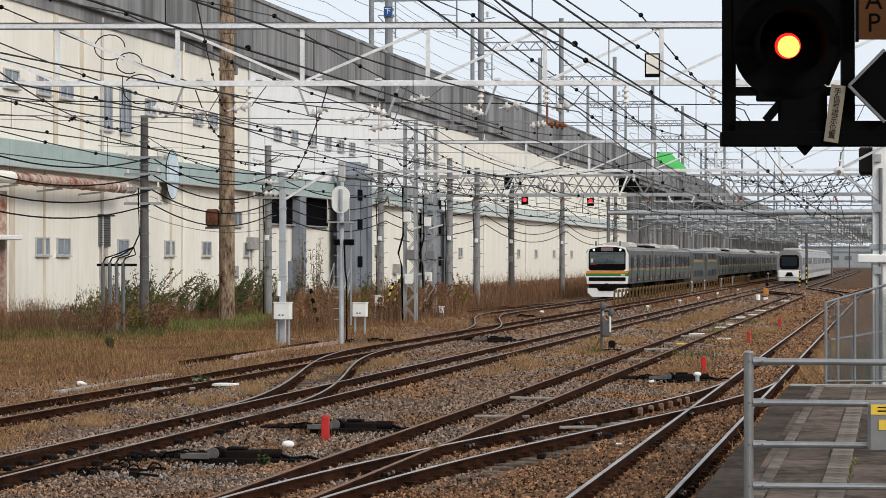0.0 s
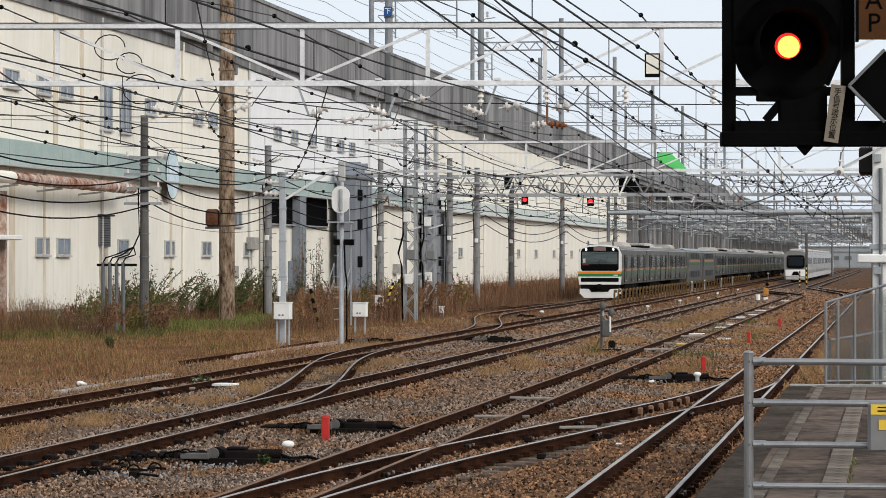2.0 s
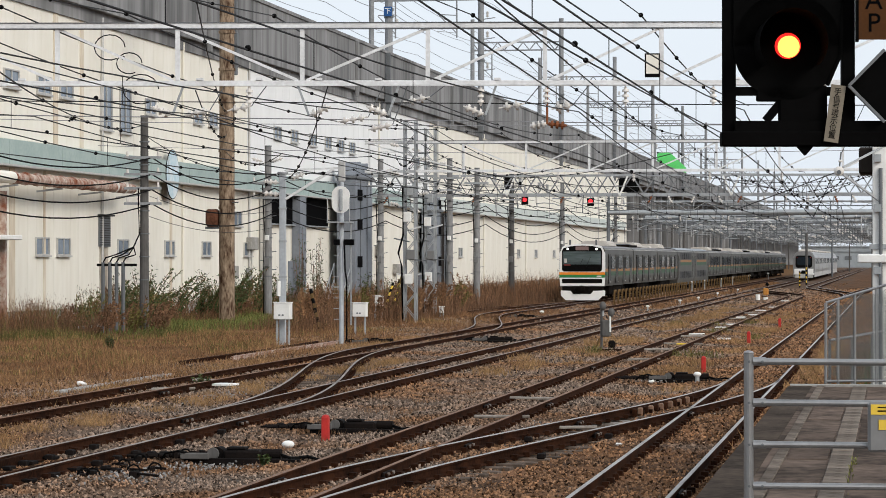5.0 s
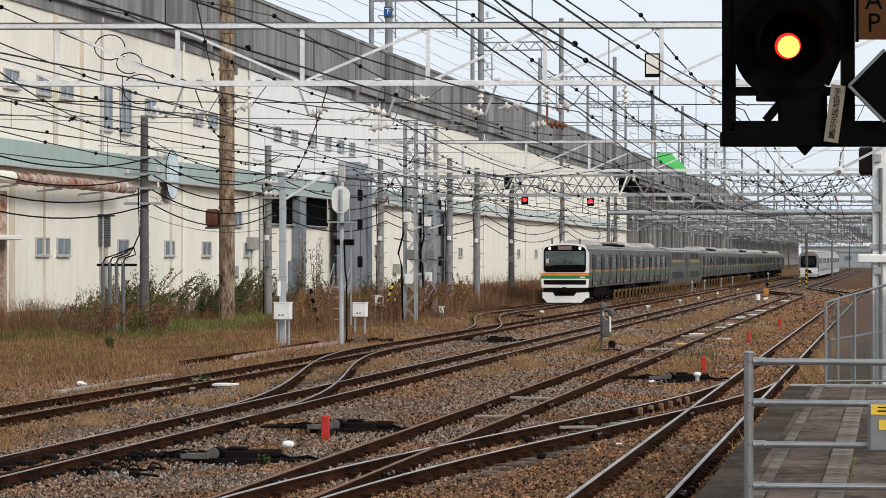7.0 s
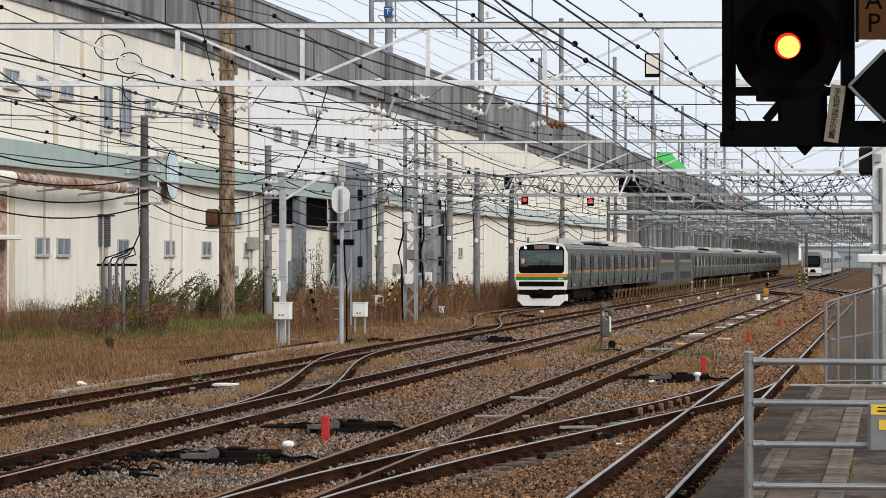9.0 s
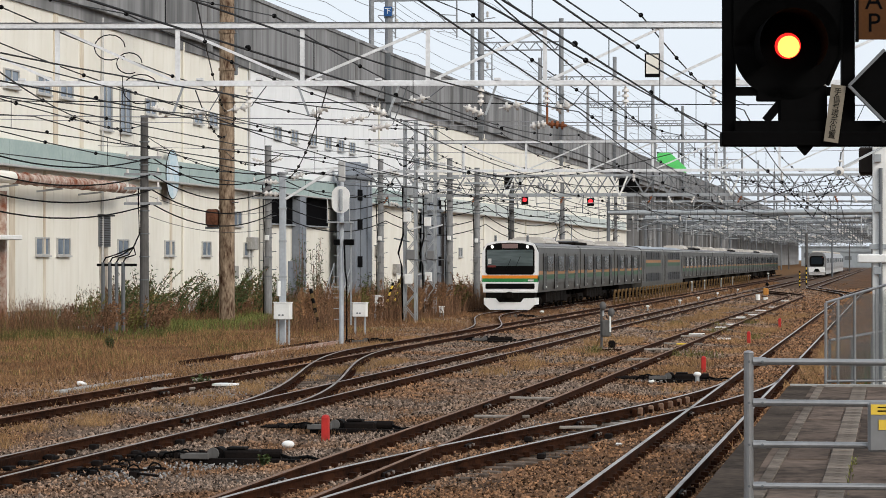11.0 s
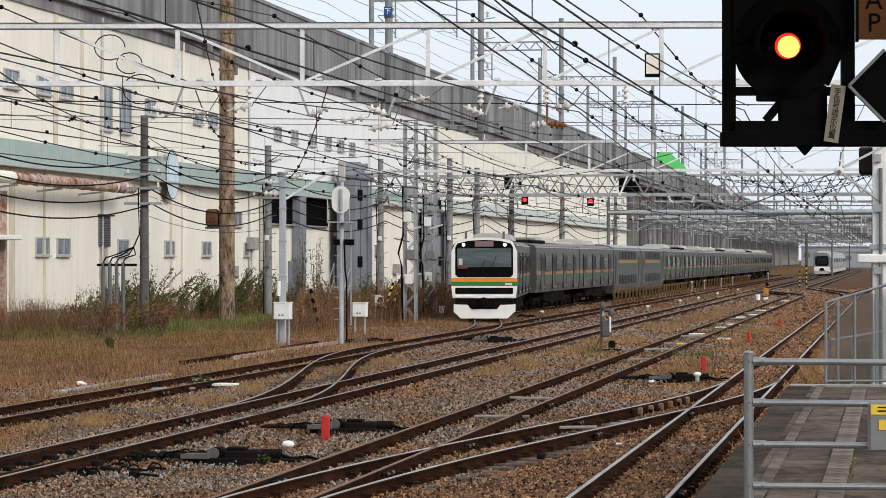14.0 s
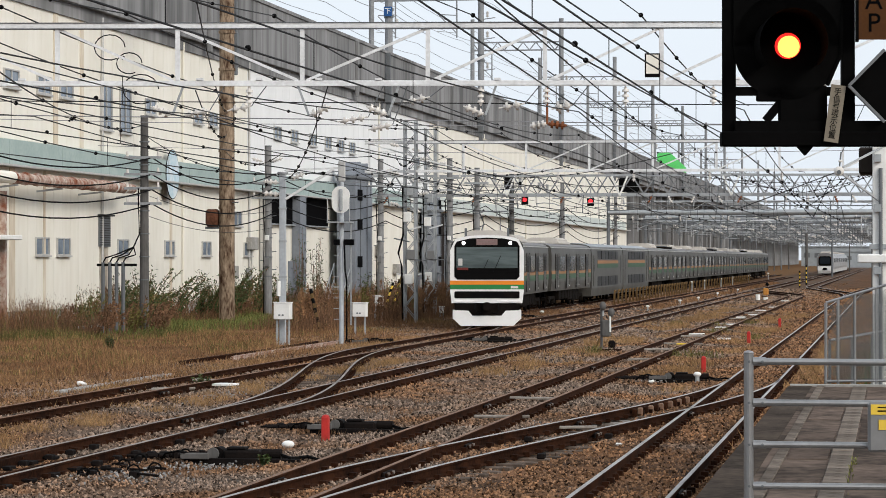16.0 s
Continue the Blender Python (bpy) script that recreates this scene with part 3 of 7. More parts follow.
    y = 105.6
    while y < 122.6:
        rod_m = bmesh.new()
        rod(rod_m, (1.1, y, 6.0), (1.1, y + 1.52, 5.98), 0.21 + 0.05 * random.random(), 0.21 + 0.05 * random.random(), n=12)
        part("pipe_length", rod_m, RUSTPIPE, p, "rust-stained wrapped pipe length")
        part("pipe_collar", rod(bmesh.new(), (1.1, y - 0.09, 6.0), (1.1, y + 0.09, 6.0), 0.275, n=12), RUSTPIPE if random.random() < 0.6 else INSUL, p)
        y += 1.6
    for y in (100, 106, 112, 118, 124):
        part("bracket", bar(bmesh.new(), (0.05, y, 5.6), (1.2, y, 5.72), 0.08, 0.08), STEEL, p)
    # annex towers of blue-grey sheet
    for y0, y1, x1, top, name in ((172.5, 178.2, 1.25, 7.9, "blue-grey sheet-metal annex tower against the wall"), (204.5, 206.5, 1.2, 6.3, "narrow grey duct tower against the wall")):
        a = thing("annex_tower", pose(WALL + 0.64, 0, 0), name, "annex")
        part("shell", boxed(0, x1, y0, y1, -0.4, top, bevel=0.04), SLATE, a)
        part("cap", boxed(-0.05, x1 + 0.12, y0 - 0.12, y1 + 0.12, top, top + 0.14), DARKSTEEL, a)
        k = y0 + 1.5
        while k < y1:
            part("seam", boxed(x1, x1 + 0.05, k, k + 0.08, -0.3, top), DARKSTEEL, a)
            k += 2.2
        for z in (2.2, 4.6, 6.5):
            part("vent", boxed(x1, x1 + 0.06, y0 + 0.6, min(y0 + 2.0, y1 - 0.4), z, z + 0.7), DARK, a)
        n = 2 if y1 - y0 > 5 else 1
        for j in range(n):
            ya, yb = y0 + (y1 - y0) * j / n, y0 + (y1 - y0) * (j + 1) / n
            g = bmesh.new()
            lo, hi = [], []
            for x in (0.0, x1 + 0.06):
                q = [g.verts.new(c) for c in ((x, ya, top + 0.14), (x, yb, top + 0.14), (x, yb - 0.9, top + 0.55), (x, (ya + yb) / 2, top + 1.1), (x, ya + 0.9, top + 0.55))]
                (hi if x else lo).extend(q)
            g.faces.new(hi)
            g.faces.new(list(reversed(lo)))
            for i in range(5):
                g.faces.new((lo[i], lo[(i + 1) % 5], hi[(i + 1) % 5], hi[i]))
            bmesh.ops.recalc_face_normals(g, faces=g.faces)
            part("gable", g, SLATE, a)
    # ventilated cabinet in the weeds
    k = thing("equipment_cabinet", pose(-31.0, 182.5, GROUND), "grey steel equipment cabinet with pale vents", "cabinet")
    part("case", boxed(-0.7, 0.7, -0.5, 0.5, 0, 1.9, bevel=0.03), SLATE, k)
    part("roof", boxed(-0.76, 0.76, -0.56, 0.56, 1.9, 1.98), DARKSTEEL, k)
    for j in range(5):
        part("vent", boxed(-0.55 + j * 0.24, -0.42 + j * 0.24, -0.52, -0.5, 1.0, 1.5), ALU, k)
    # steel stair beside the annex
    k = thing("steel_stair", pose(-30.6, 150.0, GROUND), "grey steel stair with sloping handrail in the weeds", "stair")
    for j in range(8):
        part("tread", boxed(-0.5, 0.5, -1.4 + j * 0.3, -1.15 + j * 0.3, 0.2 + j * 0.19, 0.23 + j * 0.19), STEEL, k)
    for sx in (-0.5, 0.5):
        part("stringer", bar(bmesh.new(), (sx, -1.5, 0.05), (sx, 1.1, 1.7), 0.05, 0.2), STEEL, k)
        part("handrail", bar(bmesh.new(), (sx, -1.5, 1.0), (sx, 1.1, 2.65), 0.05, 0.05), STEEL, k)
        for j in range(3):
            part("baluster", bar(bmesh.new(), (sx, -1.4 + j * 1.2, 0.1 + j * 0.76), (sx, -1.4 + j * 1.2, 1.06 + j * 0.76), 0.04, 0.04), STEEL, k)
    # wall lamps and service boxes
    for y, z in ((151.0, 3.6), (189.5, 3.3), (196.5, 2.0), (146.2, 2.0)):
        w = thing("wall_box", pose(WALL + 0.06, y, z), "small beige service box fixed to the wall", "service box", "wall boxes")
        part("case", boxed(0, 0.3, -0.9, 0.9, -0.35, 0.35, bevel=0.03), PLINTH, w)
        part("conduit", rod(bmesh.new(), (0.1, 0, -0.35), (0.1, 0, -z + 0.1), 0.04), ALU, w)
    # porch at the near end of the wall
    d = thing("door_unit", pose(WALL, 0, 0), "grey steel door with dark glazing and a pale hood", "door")
    part("leaf", boxed(0.06, 0.14, 104.6, 106.9, 0.0, 3.4), WHITE, d)
    part("pane", boxed(0.14, 0.16, 105.1, 106.4, 2.2, 3.0), DARK, d)
    part("pane", boxed(0.14, 0.16, 105.1, 106.4, 0.5, 1.8), DARK, d)
    part("jamb", boxed(0.06, 0.3, 107.0, 107.3, -0.2, 5.5), RUSTPIPE, d)
    part("hood", boxed(0.06, 1.0, 104.4, 107.2, 3.5, 3.7, bevel=0.04), WHITE, d)


wall_details()


def string_insulator(parent, p, q, m=INSUL, n=3, r=0.085):
    p, q = Vector(p), Vector(q)
    d = (q - p).normalized()
    bm = bmesh.new()
    rod(bm, p, q, 0.018, n=6)
    for k in range(n):
        c = p.lerp(q, (k + 0.9) / (n + 0.8))
        rod(bm, c - d * 0.028, c + d * 0.028, r * 0.82, r, 14)
        rod(bm, c - d * 0.075, c + d * 0.075, r * 0.42, r * 0.42, 10)
    return part("insulator", bm, m, parent)


# ---- poles on the wall's side ----
def concrete_pole(x, y, h, r, label, arms=(), steps=True, m=None, rungs=False):
    p = thing("concrete_pole", pose(x, y, 0), label, "pole", "poles along the yard")
    part("shaft", rod(bmesh.new(), (0, 0, -0.4), (0, 0, h), r, r * 0.78, 14), m or POLE_GREY, p, smooth=False)
    part("cap", rod(bmesh.new(), (0, 0, h), (0, 0, h + 0.05), r * 0.85, n=14), DARKSTEEL, p)
    for z in arms:
        a = part("cross_arm", boxed(-0.75, 0.75, -r - 0.09, -r, z - 0.05, z + 0.05), STEEL, p)
        for s in (-0.62, 0.62):
            part("insulator", rod(bmesh.new(), (s, -r - 0.05, z + 0.05), (s, -r - 0.05, z + 0.25), 0.06, 0.04), INSUL, a)
    if steps:
        for k in range(int((h - 2) / 0.9)):
            z = 1.9 + k * 0.9
            part("band", rod(bmesh.new(), (0, 0, z), (0, 0, z + 0.05), r * 1.06, n=14), DARKSTEEL, p)
    if rungs:
        for k in range(int((h - 2) / 0.42)):
            s = 1 if k % 2 else -1
            z = 1.8 + k * 0.42
            part("rung", bar(bmesh.new(), (s * r * 0.8, 0, z), (s * (r + 0.2), 0, z + 0.03), 0.035, 0.035), DARKSTEEL, p)
        for z, w, d in ((h * 0.30, 0.12, 0.4), (h * 0.45, 0.1, 0.25), (h * 0.72, 0.16, 0.3)):
            part("service_case", boxed(-w, w, -r - 0.16, -r, z, z + d, bevel=0.015), WHITE if d == 0.25 else GREYBOX, p)
        part("side_cable", tube(bmesh.new(), [(-r, -0.1, 0.1), (-r - 0.03, -0.1, 2.0), (-r + 0.02, -0.1, 4.2), (-r - 0.05, -0.1, 6.2)], 0.03, 5), BLACK, p)
        for s in (-1, 1):
            string_insulator(p, (s * 0.2, -r, h - 0.7), (s * 0.75, -r, h - 0.55), INSUL, 3, 0.09)
    return p


def poles():
    concrete_pole(-29.0, 104.0, 8.3, 0.19, "dark weathered concrete cable pole in the weeds", arms=(6.7, 6.05, 5.5, 4.9))
    concrete_pole(-29.0, 125.5, 8.0, 0.19, "grey concrete cable pole behind a signal mast", arms=(6.3, 5.6), m=POLE_PALE, rungs=True)
    concrete_pole(-29.0, 154.0, 8.4, 0.2, "grey concrete cable pole with a cross arm", arms=(7.6, 6.9), m=POLE_PALE, rungs=True)
    for px_y, h in ((156.5, 8.5), (167.0, 8.3), (182.5, 8.4), (211.0, 8.6), (252.0, 8.4), (288.0, 8.4), (330.0, 8.4)):
        concrete_pole(-25.4, px_y, h, 0.2, "pale grey concrete catenary pole with climbing rungs", arms=(7.4, 6.7) if px_y < 200 else (7.4,), m=POLE_GREY if px_y == 182.5 else POLE_PALE, rungs=True)
    # tall rusty steel pole
    p = thing("rusty_pole", pose(-30.0, 121.5, 0), "tall rust-streaked brown steel pole", "pole")
    part("shaft", rod(bmesh.new(), (0, 0, -0.4), (0, 0, 19.0), 0.36, 0.33, 20), RUSTPOLE, p, smooth=False)
    for z in (5.0, 7.6, 9.8, 11.3, 13.0):
        part("collar", rod(bmesh.new(), (0, 0, z), (0, 0, z + 0.12), 0.385, n=20), RUSTPOLE, p)
        part("step_bolt", bar(bmesh.new(), (0.3, -0.2, z + 0.3), (0.62, -0.4, z + 0.3), 0.05, 0.05), DARKSTEEL, p)
    t = part("transformer_case", boxed(-0.95, -0.38, -0.3, 0.3, 4.2, 5.0, bevel=0.1), RUSTCASE, p, "rust-red hanging transformer case")
    part("transformer_bracket", boxed(-1.0, 0.0, -0.1, 0.1, 4.1, 4.2), DARKSTEEL, t)
    # lattice of band steel posts beside the crossing gantry
    for x, y, h in ((-21.65, 122.3, 9.0), (-23.4, 138.0, 9.4)):
        lattice_post(x, y, h, 0.5, STEEL)


def lattice_post(x, y, h, w, m, label="galvanised lattice steel post"):
    p = thing("lattice_post", pose(x, y, 0), label, "post", "lattice posts")
    for sx in (-1, 1):
        for sy in (-1, 1):
            part("leg", boxed(sx * w / 2 - 0.04, sx * w / 2 + 0.04, sy * w / 2 - 0.04, sy * w / 2 + 0.04, -0.3, h), m, p)
    lace = bmesh.new()
    n = int(h / 0.6)
    for k in range(n):
        z0, z1 = k * h / n, (k + 1) * h / n
        s = 1 if k % 2 else -1
        for sy in (-1, 1):
            bar(lace, (-s * w / 2, sy * w / 2, z0), (s * w / 2, sy * w / 2, z1), 0.035, 0.035)
            bar(lace, (sy * w / 2, -s * w / 2, z0), (sy * w / 2, s * w / 2, z1), 0.035, 0.035)
    part("lacing", lace, m, p)
    # fittings crowded on the post
    for k in range(9):
        z = 2.0 + k * (h - 2.4) / 9 + random.uniform(-0.15, 0.15)
        s = 1 if k % 2 else -1
        part("fitting_arm", bar(bmesh.new(), (0, -w / 2 - 0.06, z), (s * random.uniform(0.5, 0.95), -w / 2 - 0.06, z + random.uniform(-0.1, 0.25)), 0.06, 0.06), DARKSTEEL if k % 3 else BEAM, p)
        if k > 3:
            string_insulator(p, (s * 0.45, -w / 2 - 0.12, z + 0.1), (s * 0.9, -w / 2 - 0.12, z + 0.2), INSUL, 3, 0.09)
    for z, a, b, mm in ((1.6, -0.2, 0.15, WHITE), (2.7, -0.1, 0.25, GREYBOX), (4.4, -0.25, 0.1, WHITE), (5.6, -0.1, 0.2, STEEL)):
        part("service_case", boxed(a, b, -w / 2 - 0.22, -w / 2 - 0.05, z, z + 0.45, bevel=0.02), mm, p)
    part("riser_cable", tube(bmesh.new(), [(-0.3, -w / 2 - 0.1, 0.0), (-0.34, -w / 2 - 0.1, 2.4), (-0.5, -w / 2 - 0.1, 3.0), (-0.28, -w / 2 - 0.1, 3.8), (-0.3, -w / 2 - 0.1, 6.0)], 0.045, 6), BLACK, p)
    return p


poles()


# ---- gantries over the tracks ----
def truss_gantry(m, u0, u1, z0, z1, joints, apex, label, supports, mat_=BEAM, c=0.06):
    g = thing("catenary_gantry", m, label, "gantry", "gantries over the tracks")
    part("top_chord", boxed(u0, u1, -c, c, z1 - c, z1 + c, bevel=0.01), mat_, g)
    part("bottom_chord", boxed(u0, u1, -c, c, z0 - c * 0.9, z0 + c * 0.9, bevel=0.01), mat_, g)
    # top chord's flanges are dark steel: its shading put into the colour
    for z in (z1 + c, z1 - c - 0.018, z0 - c * 0.9 - 0.016):
        part("flange", boxed(u0, u1, -c - 0.02, c + 0.02, z, z + 0.016), DARKSTEEL if z > z0 + 0.2 else mat_, g)
    for u in joints:
        part("strut", boxed(u - 0.05, u + 0.05, -0.05, 0.05, z0 + c, z1 - c), mat_, g)
    for a, b in zip(joints, joints[1:]):
        lo, hi = (a, b) if a >= apex - 0.01 else (b, a)
        part("brace", bar(bmesh.new(), (lo + (0.1 if lo < hi else -0.1), 0, z0 + c), (hi, 0, z1 - c), 0.06, 0.06), mat_, g)
    for u in supports:
        part("column", boxed(u - 0.14, u + 0.14, -0.14, 0.14, -0.3, z1 + 0.3, bevel=0.02), STEEL, g)
    return g


def gantries():
    turn = 8.0
    m = Matrix.Translation((-10.08, 61.2, 0)) @ pose(0, 0, 0, 0, 0, turn)
    g = truss_gantry(m, -13.2, 10.9, 6.73, 8.03, [-11.5, -8.77, -6.03, -3.2, -0.35, 2.3, 4.93, 7.6, 10.3], -3.2, "pale grey truss gantry across the yard tracks", (-13.2, 10.9))
    for u in (-4.4, 0.85, 2.33, 4.12, 6.1):
        string_insulator(g, (u, 0, 6.66), (u, 0, 6.2))
    for u, s in ((-5.9, 1), (-3.3, -1), (-1.0, 1), (1.2, 1)):
        part("hanger", bar(bmesh.new(), (u, 0, 6.68), (u - 0.25 * s, 0, 6.0), 0.05, 0.05), STEEL, g)
        string_insulator(g, (u - 0.25 * s, 0, 6.0), (u - 0.75 * s, 0, 6.2), INSUL, 3, 0.1)
    for u0, u1, z, r, k in ((1.25, 1.85, 6.2, 0.12, 2), (2.45, 2.95, 6.18, 0.16, 2), (-2.4, -1.7, 5.9, 0.09, 3), (-1.7, -1.15, 5.72, 0.09, 3), (-4.9, -4.35, 6.15, 0.1, 2), (-5.9, -5.3, 6.05, 0.1, 3), (-0.9, -0.3, 6.35, 0.11, 2)):
        string_insulator(g, (u0, 0, z - 0.05), (u1, 0, z + 0.06), INSUL, k, r)
        part("tie_wire", rod(bmesh.new(), (u1, 0, z + 0.06), (u1 + 0.35, 0, 6.68), 0.012, n=5), DARKSTEEL, g)
    string_insulator(g, (1.95, 0, 5.74), (2.35, 0, 5.8), INSUL, 3, 0.1)
    string_insulator(g, (2.35, 0, 5.8), (2.8, 0, 5.75), BROWNINS, 3, 0.1)
    part("drop_rod", rod(bmesh.new(), (2.35, 0, 5.8), (2.35, 0, 6.68), 0.03, n=6), BROWNINS, g)
    part("tie_wire", rod(bmesh.new(), (-13.2, 0, 6.05), (10.9, 0, 5.72), 0.012, n=5), WIREPALE, g)
    part("tie_wire", rod(bmesh.new(), (-13.2, 0, 6.35), (10.9, 0, 6.2), 0.012, n=5), WIRE, g)
    for k in range(16):
        part("bolt_plate", boxed(-11 + k * 1.35, -10.85 + k * 1.35, -0.08, 0.08, 6.79, 6.84), BEAM, g)
    # framed pale plate on the gantry
    s = thing("framed_plate", m @ pose(4.72, -0.08, 7.1), "cream plate in a black frame on the gantry", "sign")
    part("frame", boxed(-0.17, 0.17, -0.05, 0.0, -0.26, 0.28), BLACK, s)
    part("plate", boxed(-0.14, 0.14, -0.062, -0.05, -0.18, 0.25), CREAM, s)
    # second gantry of the same kind
    m2 = Matrix.Translation((-20.15, 122.4, 0)) @ pose(0, 0, 0, 0, 0, 3.0)
    g2 = truss_gantry(m2, -3.6, 20.5, 6.72, 8.02, [-3.4, 0.9, 3.75, 6.6, 9.45, 12.3, 15.1, 17.9, 20.3], 3.75, "pale grey truss gantry over the turnouts", (20.4,))
    for u in (5.2, 8.6, 12.0, 15.2):
        string_insulator(g2, (u, 0, 6.66), (u, 0, 6.2))
    # box-lattice gantry
    m3 = Matrix.Translation((-28.6, 173.7, 0)) @ pose(0, 0, 0, 0, 0, 2.0)
    g3 = thing("lattice_gantry", m3, "grey lattice box gantry over the station throat", "gantry", "gantries over the tracks")
    for z in (6.85, 8.05):
        for y in (-0.35, 0.35):
            part("chord", boxed(-4.6, 28.0, y - 0.06, y + 0.06, z - (0.14 if z < 7 else 0.06), z + 0.06), STEEL, g3)
    k = 0
    u = -4.6
    while u < 27.8:
        part("brace", bar(bmesh.new(), (u, -0.35, 6.85 if k % 2 else 8.05), (u + 0.76, -0.35, 8.05 if k % 2 else 6.85), 0.085, 0.085), VMAST, g3)
        part("brace", bar(bmesh.new(), (u, 0.35, 8.05 if k % 2 else 6.85), (u + 0.76, 0.35, 6.85 if k % 2 else 8.05), 0.05, 0.05), DARKSTEEL, g3)
        u += 0.76
        k += 1
    for u in (4.15, 11.35, 18.4):
        for s in (-1, 1):
            part("bracket", bar(bmesh.new(), (u, -0.45, 6.75), (u + s * 0.5, -0.45, 8.0), 0.13, 0.1), WHITE, g3)
        if u < 15:
            part("hanging_case", boxed(u - 0.2, u + 0.2, -0.30, 0.1, 7.2, 7.95, bevel=0.08) if u < 8 else boxed(u - 0.1, u + 1.2, 0.0, 0.3, 7.0, 7.9, bevel=0.1), BLACK, g3)
    for k in range(22):
        u = -3.8 + k * 1.42 + random.uniform(-0.3, 0.3)
        string_insulator(g3, (u, -0.5, 6.75), (u + random.uniform(-0.35, 0.35), -0.5, 6.25), INSUL if k % 4 else BROWNINS, 3, 0.1)
        part("drop_rod", rod(bmesh.new(), (u, -0.5, 6.8), (u + random.uniform(-0.1, 0.1), -0.5, random.uniform(5.4, 6.2)), 0.035, n=6), (DARKSTEEL, VMAST, STEEL)[k % 3], g3)
        if k % 2:
            part("steady_arm", tube(bmesh.new(), [(u, -0.5, 6.25), (u + 0.5, -0.5, 6.30), (u + 1.1, -0.5, 6.26), (u + 1.5, -0.5, 6.12)], 0.03, 5), STEEL, g3)
    for u in (-1.8, 27.8):
        part("column", boxed(u - 0.12, u + 0.12, -0.12, 0.12, -0.3, 8.1, bevel=0.02), POLE_GREY, g3)
    # pipe beams farther down the line
    for y, z, x0, x1, kind in ((232, 6.65, -24, 4.5, 0), (262, 7.2, -24, -2, 1), (294, 6.7, -25, 6.0, 0), (330, 7.4, -25, 7, 1), (352, 6.7, -25, 7.5, 0), (400, 7.0, -26, 9, 1), (440, 6.8, -26, 9, 0), (490, 7.0, -27, 10, 1), (545, 7.0, -27, 11, 0), (610, 7.2, -28, 12, 1), (690, 7.2, -28, 12, 0), (278, 6.9, -25, 5.5, 0), (312, 7.1, -25, 6.5, 1), (375, 7.1, -25, 8, 1), (418, 6.9, -26, 9, 0), (465, 7.0, -26, 9.5, 1), (515, 7.0, -27, 10, 1), (575, 7.1, -27, 11, 1), (650, 7.2, -28, 12, 1), (740, 7.2, -28, 13, 1)):
        g4 = thing("pipe_gantry", pose(0, y, 0), "grey steel pipe beam gantry over the far tracks", "gantry", "gantries over the tracks")
        part("beam", rod(bmesh.new(), (x0, 0, z), (x1, 0, z), 0.22, n=12), STEEL, g4)
        if kind:
            part("upper_beam", rod(bmesh.new(), (x0, 0, z + 1.0), (x1, 0, z + 1.0), 0.09, n=8), STEEL, g4)
            part("ties", truss_lines(x0, x1, z, z + 1.0), STEEL, g4)
        if y < 480:
            for k in range(7):
                x = x0 + (x1 - x0) * (k + 0.5) / 7
                part("hanger", rod(bmesh.new(), (x, 0, z - 0.2), (x + (0.4 if k % 2 else -0.3), 0, z - 1.25), 0.035, n=6), DARKSTEEL, g4)
                string_insulator(g4, (x, 0, z - 0.25), (x, 0, z - 0.7), INSUL, 2, 0.12)
            part("span_wire", rod(bmesh.new(), (x0, 0, z - 0.95), (x1, 0, z - 0.95), 0.03, n=5), DARKSTEEL, g4)
            part("span_wire", rod(bmesh.new(), (x0, 0, z + 0.6), (x1, 0, z + 0.55), 0.03, n=5), DARKSTEEL, g4)
        for x in (x0, -9.8, x1) if y in (312, 440, 610) else (x0, x1):
            part("column", rod(bmesh.new(), (x, 0, -0.3), (x, 0, z + 1.6), 0.17, 0.14, 10), POLE_GREY if kind else DARKSTEEL, g4)
        for t in (T0, T1, T2, T3, T4 + 2):
            arm = bmesh.new()
            rod(arm, (t - 1.6, 0, z - 0.25), (t - 1.6, 0, z - 1.6), 0.06)
            rod(arm, (t - 1.6, 0, z - 0.5), (t + 0.3, 0, z - 0.55), 0.045)
            rod(arm, (t - 1.6, 0, z - 1.4), (t + 0.2, 0, z - 0.6), 0.045)
            rod(arm, (t - 1.6, 0, z - 1.45), (t + 0.4, 0, z - 1.35), 0.03)
            part("bracket_arm", arm, STEEL if (int(y) + int(t)) % 2 else DARKSTEEL, g4)
            string_insulator(g4, (t - 1.5, 0, z - 0.55), (t - 1.1, 0, z - 0.55), INSUL, 3, 0.11)
            if y < 470:
                a = random.uniform(-0.3, 0.3)
                part("steady_arm", tube(bmesh.new(), [(t - 1.4, -0.2, z - 1.05 + a), (t + 0.4, -0.2, z - 0.95 + a), (t + 1.2, -0.2, z - 1.0 + a), (t + 1.5, -0.2, z - 1.15 + a)], 0.04, 5), (STEEL, BEAM, DARKSTEEL)[int(y + t) % 3], g4)
                part("cross_tube", rod(bmesh.new(), (t - 2.2, 0.2, z - 0.6 + a), (t + 2.2, 0.2, z - 0.6 + a), 0.05, n=6), (VMAST, STEEL, DARKSTEEL)[int(y - t) % 3], g4)
                part("drop_post", bar(bmesh.new(), (t + 1.9, 0.1, z + 0.9), (t + 1.9, 0.1, z - 1.9), 0.11, 0.11), DARKSTEEL, g4)
                part("stay_tube", bar(bmesh.new(), (t + 1.9, 0.1, z - 1.8), (t + 0.3, 0.1, z - 0.2), 0.06, 0.06), DARKSTEEL, g4)
                string_insulator(g4, (t + 1.9, -0.1, z - 1.3), (t + 1.3, -0.1, z - 1.1), INSUL, 3, 0.12)


